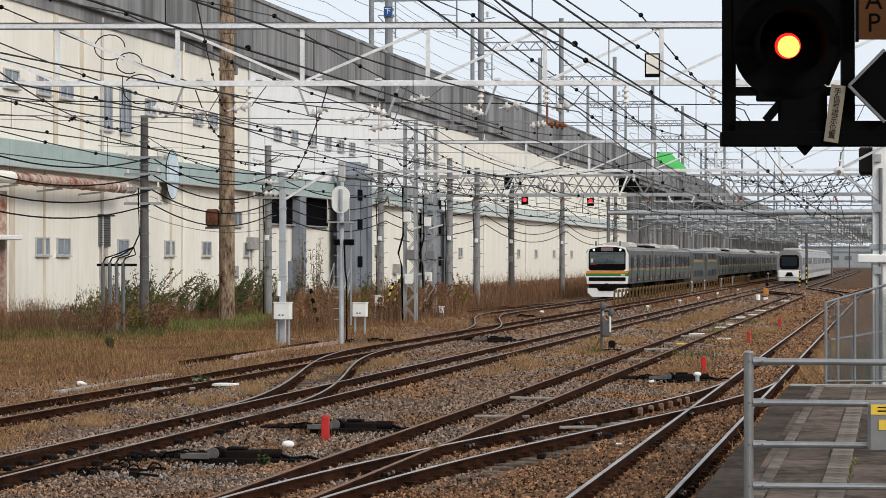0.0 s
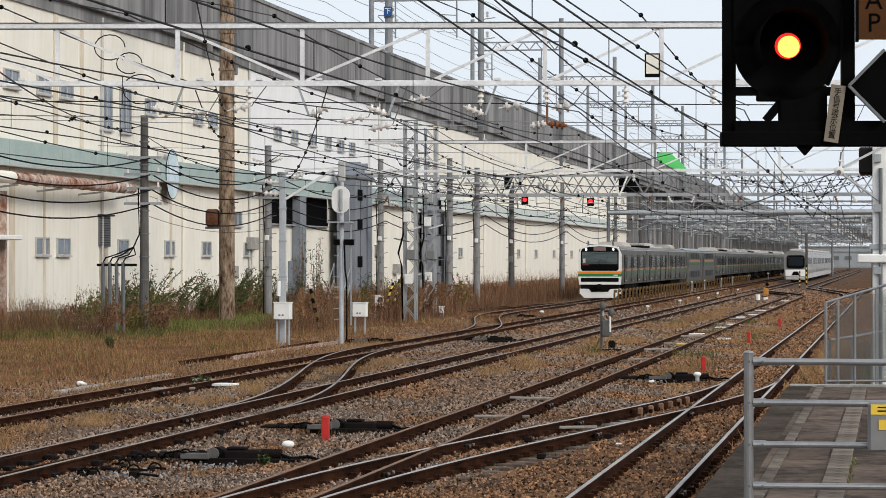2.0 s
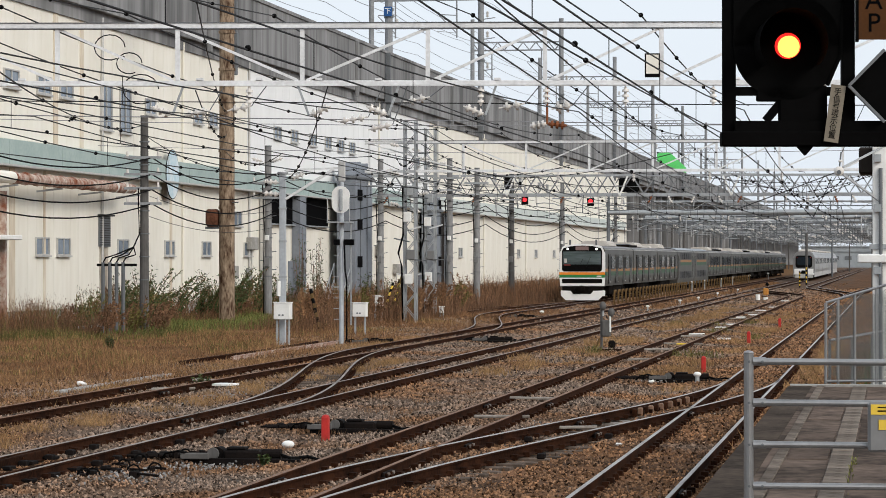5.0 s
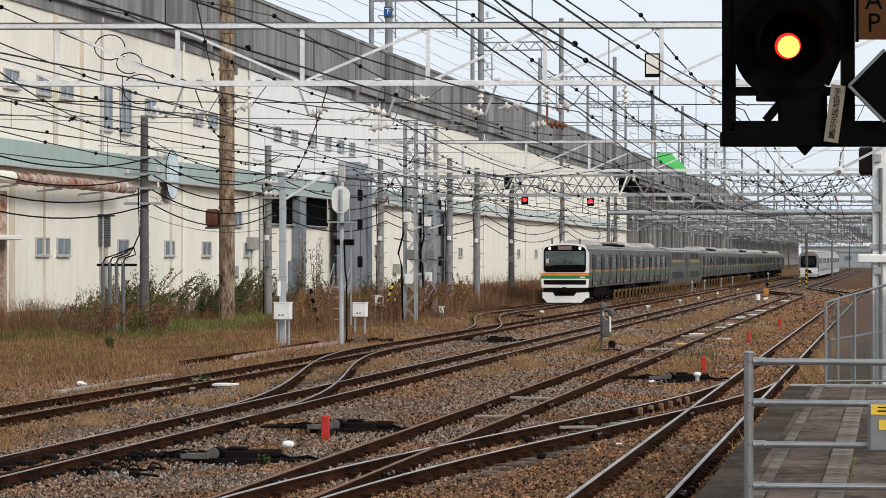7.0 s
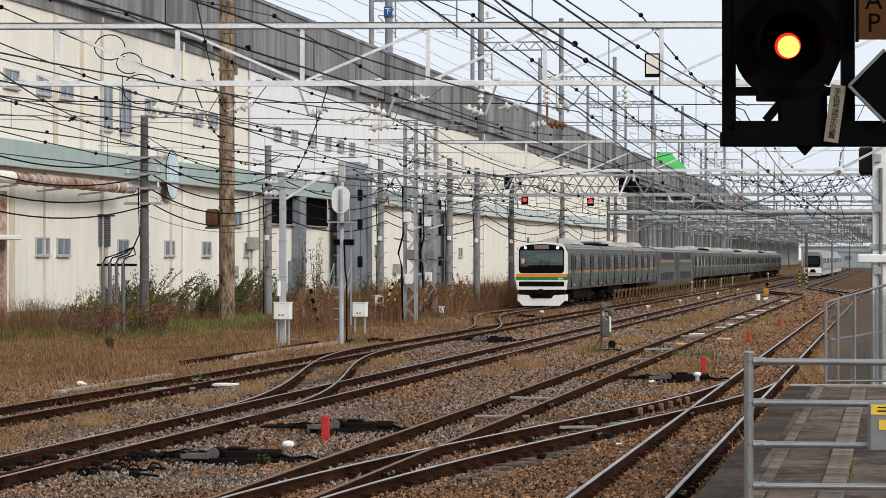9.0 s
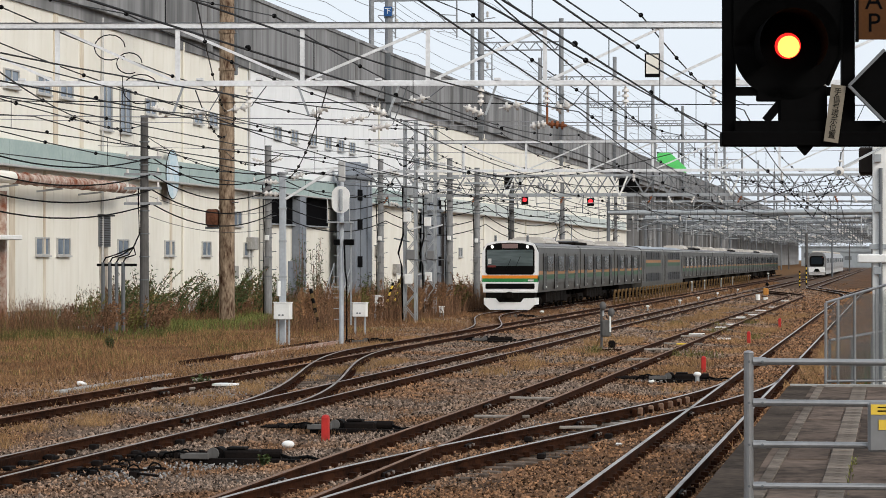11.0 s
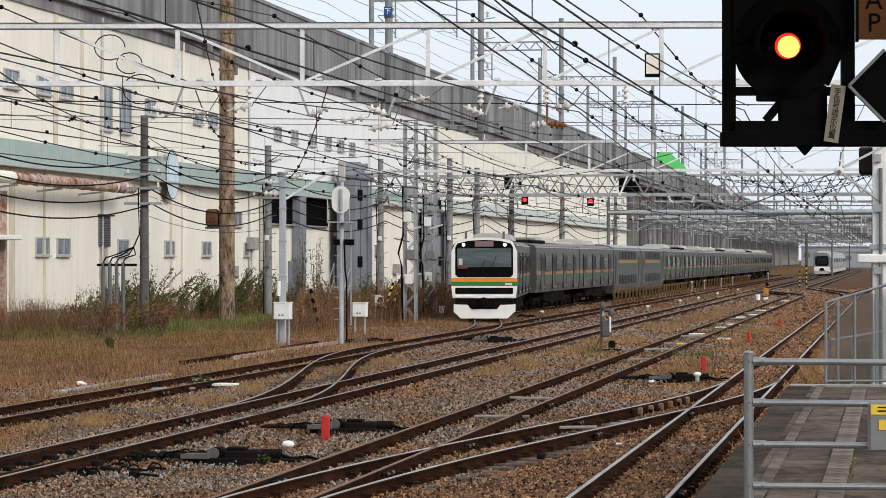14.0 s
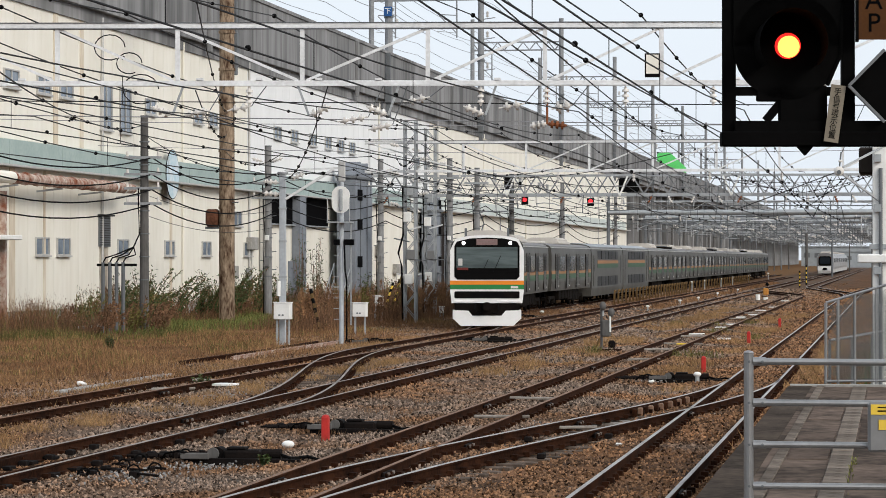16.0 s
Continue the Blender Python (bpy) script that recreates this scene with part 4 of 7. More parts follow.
def truss_lines(x0, x1, z0, z1):
    bm = bmesh.new()
    n = int((x1 - x0) / 1.5)
    for k in range(n):
        a, b = x0 + (x1 - x0) * k / n, x0 + (x1 - x0) * (k + 1) / n
        bar(bm, (a, 0, z0 if k % 2 else z1), (b, 0, z1 if k % 2 else z0), 0.06, 0.06)
    return bm


gantries()


# ---- overhead wires ----
STAYS = (-8.0, 61.2, 122.4, 173.7, 232.0, 294.0, 352.0, 440.0, 545.0, 690.0)


def catenary(x, dx, label):
    w = thing("overhead_line", pose(x, 0, 0), label, "overhead line", "overhead lines")
    zig = 0.2
    for i, (a, b) in enumerate(zip(STAYS, STAYS[1:])):
        s = zig if i % 2 else -zig
        r = 0.0125 if b < 65 else 0.015 if b < 130 else 0.02
        contact = tube(bmesh.new(), [(dx + s, a, 5.1), (dx - s, b, 5.1)], r)
        part("contact_wire", contact, WIRE, w)
        pts = sag((dx + s, a, 6.05), (dx - s, b, 6.05), 0.62)
        part("messenger_wire", tube(bmesh.new(), pts, r), WIRE, w)
        d = bmesh.new()
        n = 10 if b < 300 else 6
        for k in range(1, n):
            u = k / n
            rod(d, (dx + s - 2 * s * u, a + (b - a) * u, 5.1), (dx + s - 2 * s * u, a + (b - a) * u, 6.05 - 0.62 * 4 * u * (1 - u)), 0.006, n=4)
        tagged(part("dropper_wire", d, WIRE, w), kind="stuff")
        if b < 180:
            for u in (0.22, 0.4, 0.55, 0.68, 0.83, 0.93):
                part("clamp", ball(bmesh.new(), (dx + s - 2 * s * u, a + (b - a) * u, 5.12), 0.036 if b < 65 else 0.055), BLACK, w)


def free_wire(pts, r, label, m=WIRE, beads=(), name="feeder_wire"):
    """One hanging wire, with the clamps on it."""
    w = thing(name, Matrix.Identity(4), label, "wire", "feeder wires")
    part("strand", tube(bmesh.new(), pts, r), m, w)
    for u in beads:
        part("clamp", ball(bmesh.new(), pts[int(u * (len(pts) - 1))], r * 3.1), BLACK, w)


def wires():
    catenary(T0, 0.0, "contact and messenger wires over the arrival track")
    catenary(T1, 0.0, "contact and messenger wires over the siding")
    catenary(T2, 0.0, "contact and messenger wires over the through track")
    catenary(T3, 0.0, "contact and messenger wires over the brown track")
    catenary(T4, -0.35, "contact and messenger wires over the platform track")
    # second pair over the crossovers
    for x0, x1, y0, y1, z in ((-11.9, -16.0, -8, 122.4, 5.35), (-3.4, -7.4, -8, 122.4, 5.3), (-4.2, -3.2, -8, 61.2, 5.25)):
        free_wire(sag((x0, y0, z), (x1, y1, z), 0.15), 0.011, "crossover contact wire with clamps", beads=(0.45, 0.6, 0.75))
        free_wire(sag((x0, y0, z + 0.9), (x1, y1, z + 0.9), 0.5), 0.011, "crossover messenger wire with clamps", beads=(0.5, 0.7))
    # feeders high over the yard
    for x, z, drop in ((-20.5, 8.6, 0.8), (-21.6, 8.2, 0.9), (-17.5, 8.4, 0.7), (-14.0, 8.3, 0.8), (-9.4, 8.25, 0.5), (-5.6, 8.2, 0.4), (-23.5, 7.4, 0.8), (-24.3, 6.8, 0.9)):
        for a, b in zip(STAYS[:6], STAYS[1:7]):
            free_wire(sag((x, a, z), (x, b, z), drop), 0.013 if b < 70 else 0.018, "bare feeder wire above the tracks", beads=(0.3, 0.42, 0.5, 0.55, 0.58, 0.66, 0.71, 0.75, 0.84, 0.92) if b < 70 else (0.08, 0.17, 0.25, 0.34, 0.5, 0.6, 0.75, 0.85) if b < 180 else (0.2, 0.5, 0.8))
    # level span wires across the yard between posts
    for y, z in ((61.0, 6.2), (92.0, 6.6), (122.2, 6.2), (150.0, 6.9)):
        free_wire(sag((-28.5, y + 4, z + 0.25), (4.0, y + 8.5 if y < 70 else y + 4, z), 0.25, 16), 0.010, "pale span wire across the tracks", WIREPALE, beads=(0.2, 0.3, 0.38, 0.5, 0.56, 0.63, 0.7, 0.8, 0.9))
    # diagonal anchor wires to the wall-side poles
    for a, b in (((-30, 121.5, 8.4), (-15.8, 61, 6.6)), ((-30, 121.5, 9.4), (-11.7, 45, 7.4)), ((-30, 121.3, 7.6), (-20.3, 90, 6.3)), ((-29, 104, 8.0), (-15.8, 47, 6.1)), ((-29, 104, 7.6), (-20.3, 89.8, 5.6)), ((-25.6, 140, 8.2), (-15.8, 90, 6.2)), ((-25.4, 156.5, 8.2), (-11.7, 100, 6.2)), ((-25.4, 167, 8.0), (-7.2, 90, 6.2)), ((-23.8, 146, 8.3), (-20.2, 89.9, 5.7)), ((-20.2, 89.9, 5.4), (-12.5, 60, 6.6))):
        free_wire(sag(a, b, 0.5), 0.015, "slanting anchor wire to a wall-side pole", beads=(0.2, 0.35, 0.42, 0.6, 0.7, 0.85))
    # black telecom cables, pole to pole along the wall
    spots = [(-29.0, 78.0), (-29.0, 104.0), (-29.0, 125.5), (-29.0, 154.0), (-25.6, 170.0), (-25.4, 211.0), (-25.4, 252.0)]
    for z in (6.7, 6.05, 5.45, 4.9):
        for (xa, ya), (xb, yb) in zip(spots, spots[1:]):
            free_wire(sag((xa + 0.3, ya, z), (xb + 0.3, yb, z), 0.75 if yb - ya < 30 else 1.0), 0.028, "thick black sagging telecom cable", BLACK, name="telecom_cable")
    for z in (5.2, 4.4):
        free_wire(sag((-28.8, 104, z), (-28.8, 125.5, z - 0.2), 0.4), 0.012, "thin sagging telecom cable", WIRE, name="telecom_cable")
    # beaded anchor wires that meet over the far crossover
    for a, c, b in (((-12.0, -5.6, -0.9), (8.1, 6.9, 8.1), 173.2), ((-10.2, -5.3, -1.4), (8.1, 6.5, 8.1), 173.6), ((-13.6, -6.0, -1.2), (8.1, 7.5, 8.1), 173.4), ((-8.5, -5.6, -3.0), (7.9, 5.9, 7.9), 173.8), ((-7.1, -5.1, -3.9), (7.9, 5.3, 7.9), 174.0)):
        a, c, b = ((x, b, z) for x, z in zip(a, c))
        for p, q in ((a, c), (c, b)):
            free_wire(sag(p, q, 0.12, 14), 0.018, "slack anchor wire strung with dark insulator beads", beads=(0.1, 0.18, 0.3, 0.4, 0.48, 0.6, 0.68, 0.8, 0.9, 0.97))
    st = thing("stay_insulator", pose(-0.87, 44.0, 4.14), "large white disc insulator on a steel stay", "insulator")
    part("disc", ball(bmesh.new(), (0, 0, 0), 0.078, (1, 0.5, 1), 16), INSUL, st, smooth=True)
    part("hub", rod(bmesh.new(), (0, -0.09, -0.02), (0, 0, -0.02), 0.035, n=10), DARKSTEEL, st)
    part("upper_disc", ball(bmesh.new(), (0.02, 0, 0.16), 0.035, (1, 1, 0.6), 12), INSUL, st, smooth=True)
    part("link", rod(bmesh.new(), (0, 0, 0), (0.03, 0, 0.3), 0.012, n=6), DARKSTEEL, st)
    part("stay_bar", bar(bmesh.new(), (0.06, 0, -0.05), (0.68, 0.5, -0.50), 0.03, 0.03), STEEL, st)
    part("stay_bar", bar(bmesh.new(), (0.06, 0, 0.06), (0.72, 0.5, 0.42), 0.035, 0.03), STEEL, st)
    part("stay_wire", rod(bmesh.new(), (0, 0, 0), (-1.9, 4.0, -0.55), 0.008, n=5), WIRE, st)
    part("stay_wire", rod(bmesh.new(), (0.02, 0, 0.25), (0.5, 0.5, 1.3), 0.006, n=5), WIRE, st)
    # dangling jumper loops near the first gantry
    for x, y, z, r in ((-17.6, 60.2, 7.55, 0.36), (-17.2, 60.4, 7.2, 0.30), (-16.9, 60.3, 6.6, 0.42)):
        pts = [(x + r * math.cos(a * 0.4), y, z + r * 0.8 * math.sin(a * 0.4)) for a in range(0, 14)]
        free_wire(pts, 0.014, "dark jumper loop hanging by the gantry", name="jumper_loop")
    # cable drop with ducts at the near pole
    d = thing("cable_riser", pose(-29.0, 103.6, 0), "black cables dropping into grey ducts by the pole", "cable riser")
    for k in range(4):
        x = -1.55 + k * 0.27
        part("duct", rod(bmesh.new(), (x, 0, -0.2), (x, 0, 2.6), 0.075, n=10), DARKSTEEL, d)
        pts = [(x, 0, 2.6), (x + 0.1, 0, 2.78), (x + 0.5, 0, 2.9), (-0.35, 0.1, 3.2), (-0.12, 0.1, 3.7), (-0.16, 0.1, 4.9 + 0.2 * k)]
        part("cable", tube(bmesh.new(), pts, 0.03, 6), BLACK, d)
    part("rack", boxed(-1.8, -0.2, -0.05, 0.05, 2.45, 2.55), BLACK, d)


wires()


def words(text, size, material, parent, m):
    cu = bpy.data.curves.new("lettering", "FONT")
    cu.body, cu.size, cu.align_x, cu.align_y, cu.extrude = text, size, "CENTER", "CENTER", 0.001
    tmp = bpy.data.objects.new("lettering", cu)
    scene.collection.objects.link(tmp)
    bpy.context.view_layer.update()
    me = bpy.data.meshes.new_from_object(tmp.evaluated_get(bpy.context.evaluated_depsgraph_get()))
    bpy.data.objects.remove(tmp)
    me.materials.clear()
    me.materials.append(material)
    ob = new("lettering", me)
    ob.parent = parent
    ob.matrix_basis = m
    return ob


# ---- high-speed line masts on the viaduct ----
def masts():
    for k, y in enumerate((150.0, 197.6, 243.0, 303.0, 362.0, 420.0, 480.0, 540.0, 600.0, 670.0, 750.0, 850.0)):
        m = thing("viaduct_mast", pose(WALL - 0.6, y, 17.0), "grey catenary mast on the viaduct", "mast", "viaduct masts")
        part("mast", rod(bmesh.new(), (0, 0, -2), (0, 0, 12.5), 0.3, 0.26, 10), VMAST, m)
        part("far_mast", rod(bmesh.new(), (-10, 0, -2), (-10, 0, 12.5), 0.26, 0.22, 10), VMAST, m)
        lat = bmesh.new()
        for z in (9.0, 9.9):
            bar(lat, (0, 0, z), (-10, 0, z), 0.15, 0.15)
        for j in range(14):
            bar(lat, (-j * 10 / 14, 0, 9.0 if j % 2 else 9.9), (-(j + 1) * 10 / 14, 0, 9.9 if j % 2 else 9.0), 0.11, 0.11)
        part("cross_lattice", lat, VMAST, m)
        for x in (-2.2, -7.8):
            drop = part("drop_post", bar(bmesh.new(), (x, 0, 9.0), (x, 0, 5.6), 0.12, 0.12), VMAST, m)
            part("top_tube", bar(bmesh.new(), (x, 0, 7.6), (x - 1.6, 0, 7.7), 0.08, 0.08), VMAST, drop)
            part("strut_tube", bar(bmesh.new(), (x, 0, 6.0), (x - 1.6, 0, 7.6), 0.08, 0.08), VMAST, drop)
            part("steady_tube", bar(bmesh.new(), (x, 0, 6.0), (x - 1.8, 0, 6.2), 0.05, 0.05), STEEL, drop)
        for z in (3.4, 3.9):
            part("collar", rod(bmesh.new(), (0, 0, z), (0, 0, z + 0.2), 0.36, n=10), DARKSTEEL, m)
        for z in (2.6, 5.4, 7.2):
            part("bracket_arm", bar(bmesh.new(), (0.2, -0.1, z), (1.3, -0.1, z + 0.15), 0.08, 0.08), VMAST, m)
            string_insulator(m, (0.6, -0.1, z + 0.15), (0.6, -0.1, z + 0.75), INSUL, 4, 0.16)
        if k == 1:
            mp = part("marker_plate", boxed(-0.3, 0.3, -0.40, -0.34, 3.5, 4.2), BLUE, m, "small blue marker plate")
            words("下", 0.5, WHITE, mp, pose(0, -0.41, 3.85, 90, 0, 0))
        d = y * 1.3 / 36.6
        part("bracket_post", boxed(1.12, 1.45, -d - 0.16, -d + 0.16, -4.3, 0.3, bevel=0.02), DARKSTEEL, m)
        part("bracket_foot", boxed(1.06, 1.5, -d - 0.25, -d + 0.25, -3.3, -2.0, bevel=0.02), DARKSTEEL, m)
    for x, z in ((-38.7, 21.9), (-38.7, 23.0), (-44.3, 21.9), (-44.3, 23.0), (-37, 26.5), (-46.5, 26.5), (-38.7, 24.0), (-37, 28.0)):
        pts = []
        y = 86.0
        while y < 600:
            pts += sag((x, y, z), (x, y + 42, z), 0.4, 6)[:-1]
            y += 42
        free_wire(pts, 0.022, "high-speed line wire above the viaduct", WIREPALE)
    n = thing("green_net", pose(WALL - 0.3, 425, 17.5), "bright green safety net on the viaduct", "net")
    bm = bmesh.new()
    for k in range(14):
        box(bm, -0.05, 0.05, k * 4.2, k * 4.2 + 4.1, 0, 2.6 - 1.4 * abs(k - 5) / 9)
    part("sheet", bm, NET, n)


masts()


# ---- platform and its end ----
EDGE = -1.42
PLAT = 1.0


def platform():
    p = thing("platform", pose(0, 0, 0), "dark worn asphalt station platform with pale paver strips", "platform", kind="structure")
    part("slab", boxed(EDGE, 9.0, -12, 37.9, -0.4, PLAT - 0.004), ASPHALT, p)
    part("end_kerb", boxed(EDGE, 9.0, 37.9, 38.15, -0.4, PLAT + 0.02), PLINTH, p)
    part("edge_stone", boxed(EDGE - 0.02, EDGE + 0.30, -12, 37.9, PLAT - 0.18, PLAT), mat("edge_stone", (0.075, 0.058, 0.046), 0.95, dark=(0.022, 0.018, 0.015), scale=1.5, fine=12, amount=0.9, bump=0.05, spec=0.02), p)
    for x0, w, l in ((-1.05, 0.10, 0.9), (-0.56, 0.19, 0.30), (0.62, 0.12, 0.9), (1.6, 0.2, 0.3)):
        me = bpy.data.meshes.new("paver")
        bm = boxed(0, w, 0.008, l - 0.008, -0.05, 0.012, bevel=0.006)
        bm.to_mesh(me)
        bm.free()
        me.materials.append(PAVER)
        y = 14.0
        while y < 37.6:
            o = new("paver", me)
            o.location = (x0, y, PLAT + random.uniform(-0.004, 0.002))
            o.parent = p
            y += l
    # asphalt patches
    for f, (x0, x1, ya, yb) in zip((1.2, 0.85, 1.3, 1.1, 0.8, 1.25), ((-0.93, -0.58, 18.0, 21.8), (-0.93, -0.58, 24.1, 27.5), (-0.93, -0.58, 30.0, 34.2), (-0.35, 0.6, 19.5, 24.0), (-0.35, 0.6, 27.0, 31.0), (-0.35, 0.6, 33.5, 36.8))):
        part("patch", boxed(x0, x1, ya, yb, PLAT - 0.05, PLAT + 0.004), mat("asphalt_patch", tuple(f * c for c in (0.135, 0.10, 0.080)), 0.92, scale=1.8, fine=9, amount=1.0, bump=0.08, dark=tuple(f * c for c in (0.045, 0.034, 0.028)), stretch=(1, 0.8, 1), spec=0.02), p)


platform()


def pipe_fence():
    f = thing("pipe_fence", Matrix.Translation((-0.71, 13.57, PLAT)) @ pose(0, 0, 0, 0, 0, 8.3), "grey four-rail steel pipe fence on the platform", "fence")
    for u in (0.0, 1.8):
        p = part("post", rod(bmesh.new(), (u, 0, 0), (u, 0, 1.285), 0.024, n=14), RAILPIPE, f)
        part("cap", ball(bmesh.new(), (u, 0, 1.285), 0.026, (1, 1, 0.5)), RAILPIPE, p)
    for z in (0.42, 0.63, 0.834, 1.04, 1.243):
        r = part("rail", rod(bmesh.new(), (0.02, 0, z), (1.78, 0, z - 0.012), 0.0165, n=12), RAILPIPE, f)
        part("sleeve", rod(bmesh.new(), (0.02, 0, z), (0.085, 0, z), 0.021, n=12), RAILPIPE, r)
        for u in (0.0, 0.065):
            part("bolt", rod(bmesh.new(), (u, -0.032, z), (u, -0.018, z), 0.007, n=6), DARKSTEEL, r)
    s = thing("notice_box", f.matrix_world @ pose(0.58, -0.03, 0.80), "grey notice box with yellow labels on the fence", "notice box")
    part("case", boxed(0, 0.34, -0.03, 0.01, 0, 0.245, bevel=0.012), GREYBOX, s)
    part("yellow_label", boxed(0.012, 0.2, -0.034, -0.03, 0.185, 0.235), YELLOW, s)
    part("yellow_label", boxed(0.05, 0.2, -0.034, -0.03, 0.11, 0.16), YELLOW, s)
    part("print_bar", boxed(0.045, 0.09, -0.036, -0.034, 0.2, 0.206), BLACK, s)
    part("print_bar", boxed(0.045, 0.085, -0.036, -0.034, 0.218, 0.223), BLACK, s)


pipe_fence()


def mesh_fence():
    f = thing("mesh_fence", Matrix.Translation((-0.95, 38.75, 0.0)) @ pose(0, 0, 0, 0, 0, 6.0), "grey-green wire mesh fence closing the platform end", "fence")
    top = lambda u: 2.13 + 0.30 * u
    spots = (0.0, 0.17, 0.40, 0.70, 1.2, 1.9)
    for u in spots:
        part("post", rod(bmesh.new(), (u, 0, -0.3), (u, 0, top(u)), 0.022, n=10), RAILPIPE, f)
    part("top_rail", rod(bmesh.new(), (0, 0, top(0)), (1.9, 0, top(1.9)), 0.02, n=8), RAILPIPE, f)
    part("bottom_rail", rod(bmesh.new(), (0, 0, 1.03), (1.9, 0, 1.06), 0.02, n=8), RAILPIPE, f)
    net = bmesh.new()
    step = 0.036
    k = -40
    while k * step < 1.9:
        for s in (1, -1):
            a = k * step if s > 0 else k * step + 1.5
            pts = []
            for zz in np.arange(1.05, 2.7, 0.15):
                u = a + s * (zz - 1.05)
                if 0 <= u <= 1.9 and zz <= top(u):
                    pts.append((u, 0.012 * s, zz))
            if len(pts) > 1:
                bar(net, pts[0], pts[-1], 0.008, 0.008)
        k += 1
    part("wire_mesh", net, FENCE, f)
    # a second length running away beside the line
    f2 = thing("mesh_fence", Matrix.Translation((-0.9, 38.9, 0.0)) @ pose(0, 0, 0, 0, 0, 82), "grey-green wire mesh fence running beside the track", "fence")
    for u in np.arange(0, 16.1, 2.0):
        part("post", rod(bmesh.new(), (u, 0, -0.3), (u, 0, 1.6), 0.022, n=8), RAILPIPE, f2)
    part("top_rail", rod(bmesh.new(), (0, 0, 1.6), (16, 0, 1.6), 0.02, n=8), RAILPIPE, f2)


mesh_fence()


def column_shelter():
    c = thing("shelter_column", pose(-0.24, 44.6, 0), "white painted steel column with a dark eave", "column")
    part("column", boxed(-0.11, 0.25, -0.12, 0.12, -0.3, 4.6, bevel=0.015), WHITE, c)
    part("conduit", rod(bmesh.new(), (0.02, -0.16, -0.2), (0.02, -0.16, 4.2), 0.03), DARKSTEEL, c)
    part("side_arm", boxed(-0.35, 0.6, -0.2, 0.1, 2.68, 2.82, bevel=0.02), WHITE, c)
    part("bracket", boxed(-0.16, 0.3, -0.15, 0.15, 2.9, 2.98), STEEL, c)
    part("eave", boxed(-0.33, 3.0, 0.13, 1.2, 4.12, 4.55, bevel=0.03), EAVE_AND_SHADE, c)
    for z in (3.5, 4.3, 2.5, 1.9):
        part("clamp", boxed(-0.09, 0.03, -0.19, -0.12, z, z + 0.12), STEEL, c)


column_shelter()


# ---- hanging signal over the platform ----
def signal():
    # local u to the side, z up, origin behind the lens
    K = 19.5 / 4850
    U = lambda x: (x - 1399) * K
    Z = lambda y: (80 - y) * K
    X0, Y0 = 2.43 - 3.17, 0.40 + 19.24
    s = thing("hanging_signal", Matrix.Translation((X0, Y0, 4.27)) @ pose(0, 0, 0, 0, 0, 9.36), "black hanging railway signal with one lit round lens", "signal")
    bm = bmesh.new()
    rod(bm, (0, 0.10, 0), (0, 0.14, 0), 0.385, n=40)
    part("backboard", bm, SIGNALBLACK, s)
    part("backboard_upper", boxed(-0.385, 0.385, 0.10, 0.14, 0, 0.8), SIGNALBLACK, s)
    # long cowl round the lens
    cowl = bmesh.new()
    n = 28
    rings = []
    for y in (0.10, -0.28):
        rings.append([cowl.verts.new((0.24 * math.cos(a), y, 0.24 * math.sin(a))) for a in [math.pi * (-0.22 + 1.44 * k / n) for k in range(n + 1)]])
    for k in range(n):
        cowl.faces.new((rings[0][k], rings[0][k + 1], rings[1][k + 1], rings[1][k]))
    part("cowl", cowl, SIGNALBLACK, s)
    # wider glowing disc behind the lens imitates its red halo
    part("lens_halo", rod(bmesh.new(), (0, 0.06, 0), (0, 0.10, 0), 0.091, n=32), LAMP_HALO, s)
    lens = bmesh.new()
    rod(lens, (0.004, 0.055, -0.007), (0.004, 0.06, -0.007), 0.078, n=32)
    part("lens", lens, LAMP_RED, s)
    # hanging frame
    part("frame_side", boxed(U(1285), U(1308), 0.12, 0.2, Z(258), Z(-120)), SIGNALBLACK, s)
    part("frame_side", boxed(U(1497), U(1520), 0.12, 0.2, Z(240), Z(-120)), SIGNALBLACK, s)
    part("frame_bar", boxed(U(1308), U(1530), 0.12, 0.2, Z(167), Z(152)), SIGNALBLACK, s)
    part("frame_base", boxed(U(1282), U(1620), 0.06, 0.24, Z(258), Z(232), bevel=0.008), SIGNALBLACK, s)
    part("frame_ledge", boxed(U(1305), U(1620), 0.08, 0.22, Z(232), Z(213)), SIGNALBLACK, s)
    tip = bmesh.new()
    v = [tip.verts.new(c) for c in ((U(1418), 0.1, Z(258)), (U(1446), 0.1, Z(258)), (U(1432), 0.1, Z(274)), (U(1418), 0.2, Z(258)), (U(1446), 0.2, Z(258)), (U(1432), 0.2, Z(274)))]
    for q in ((0, 1, 2), (5, 4, 3), (0, 3, 4, 1), (1, 4, 5, 2), (2, 5, 3, 0)):
        tip.faces.new([v[i] for i in q])
    part("drip_tip", tip, SIGNALBLACK, s)
    part("support_post", boxed(U(1612), U(1650), 0.08, 0.22, -3.27, Z(-120), bevel=0.01), SIGNALBLACK, s)
    part("top_beam", boxed(U(1280), U(1650), 0.1, 0.22, Z(-120), Z(-150)), SIGNALBLACK, s)
    # ragged cable box below the board
    part("cable_box", boxed(U(1385), U(1470), 0.1, 0.2, Z(215), Z(150), bevel=0.01), SIGNALBLACK, s)
    part("cable_box", boxed(U(1345), U(1390), 0.1, 0.18, Z(178), Z(150), bevel=0.01), SIGNALBLACK, s)
    part("cable_box", bar(bmesh.new(), (U(1362), 0.15, Z(212)), (U(1395), 0.15, Z(172)), 0.06, 0.06), SIGNALBLACK, s)
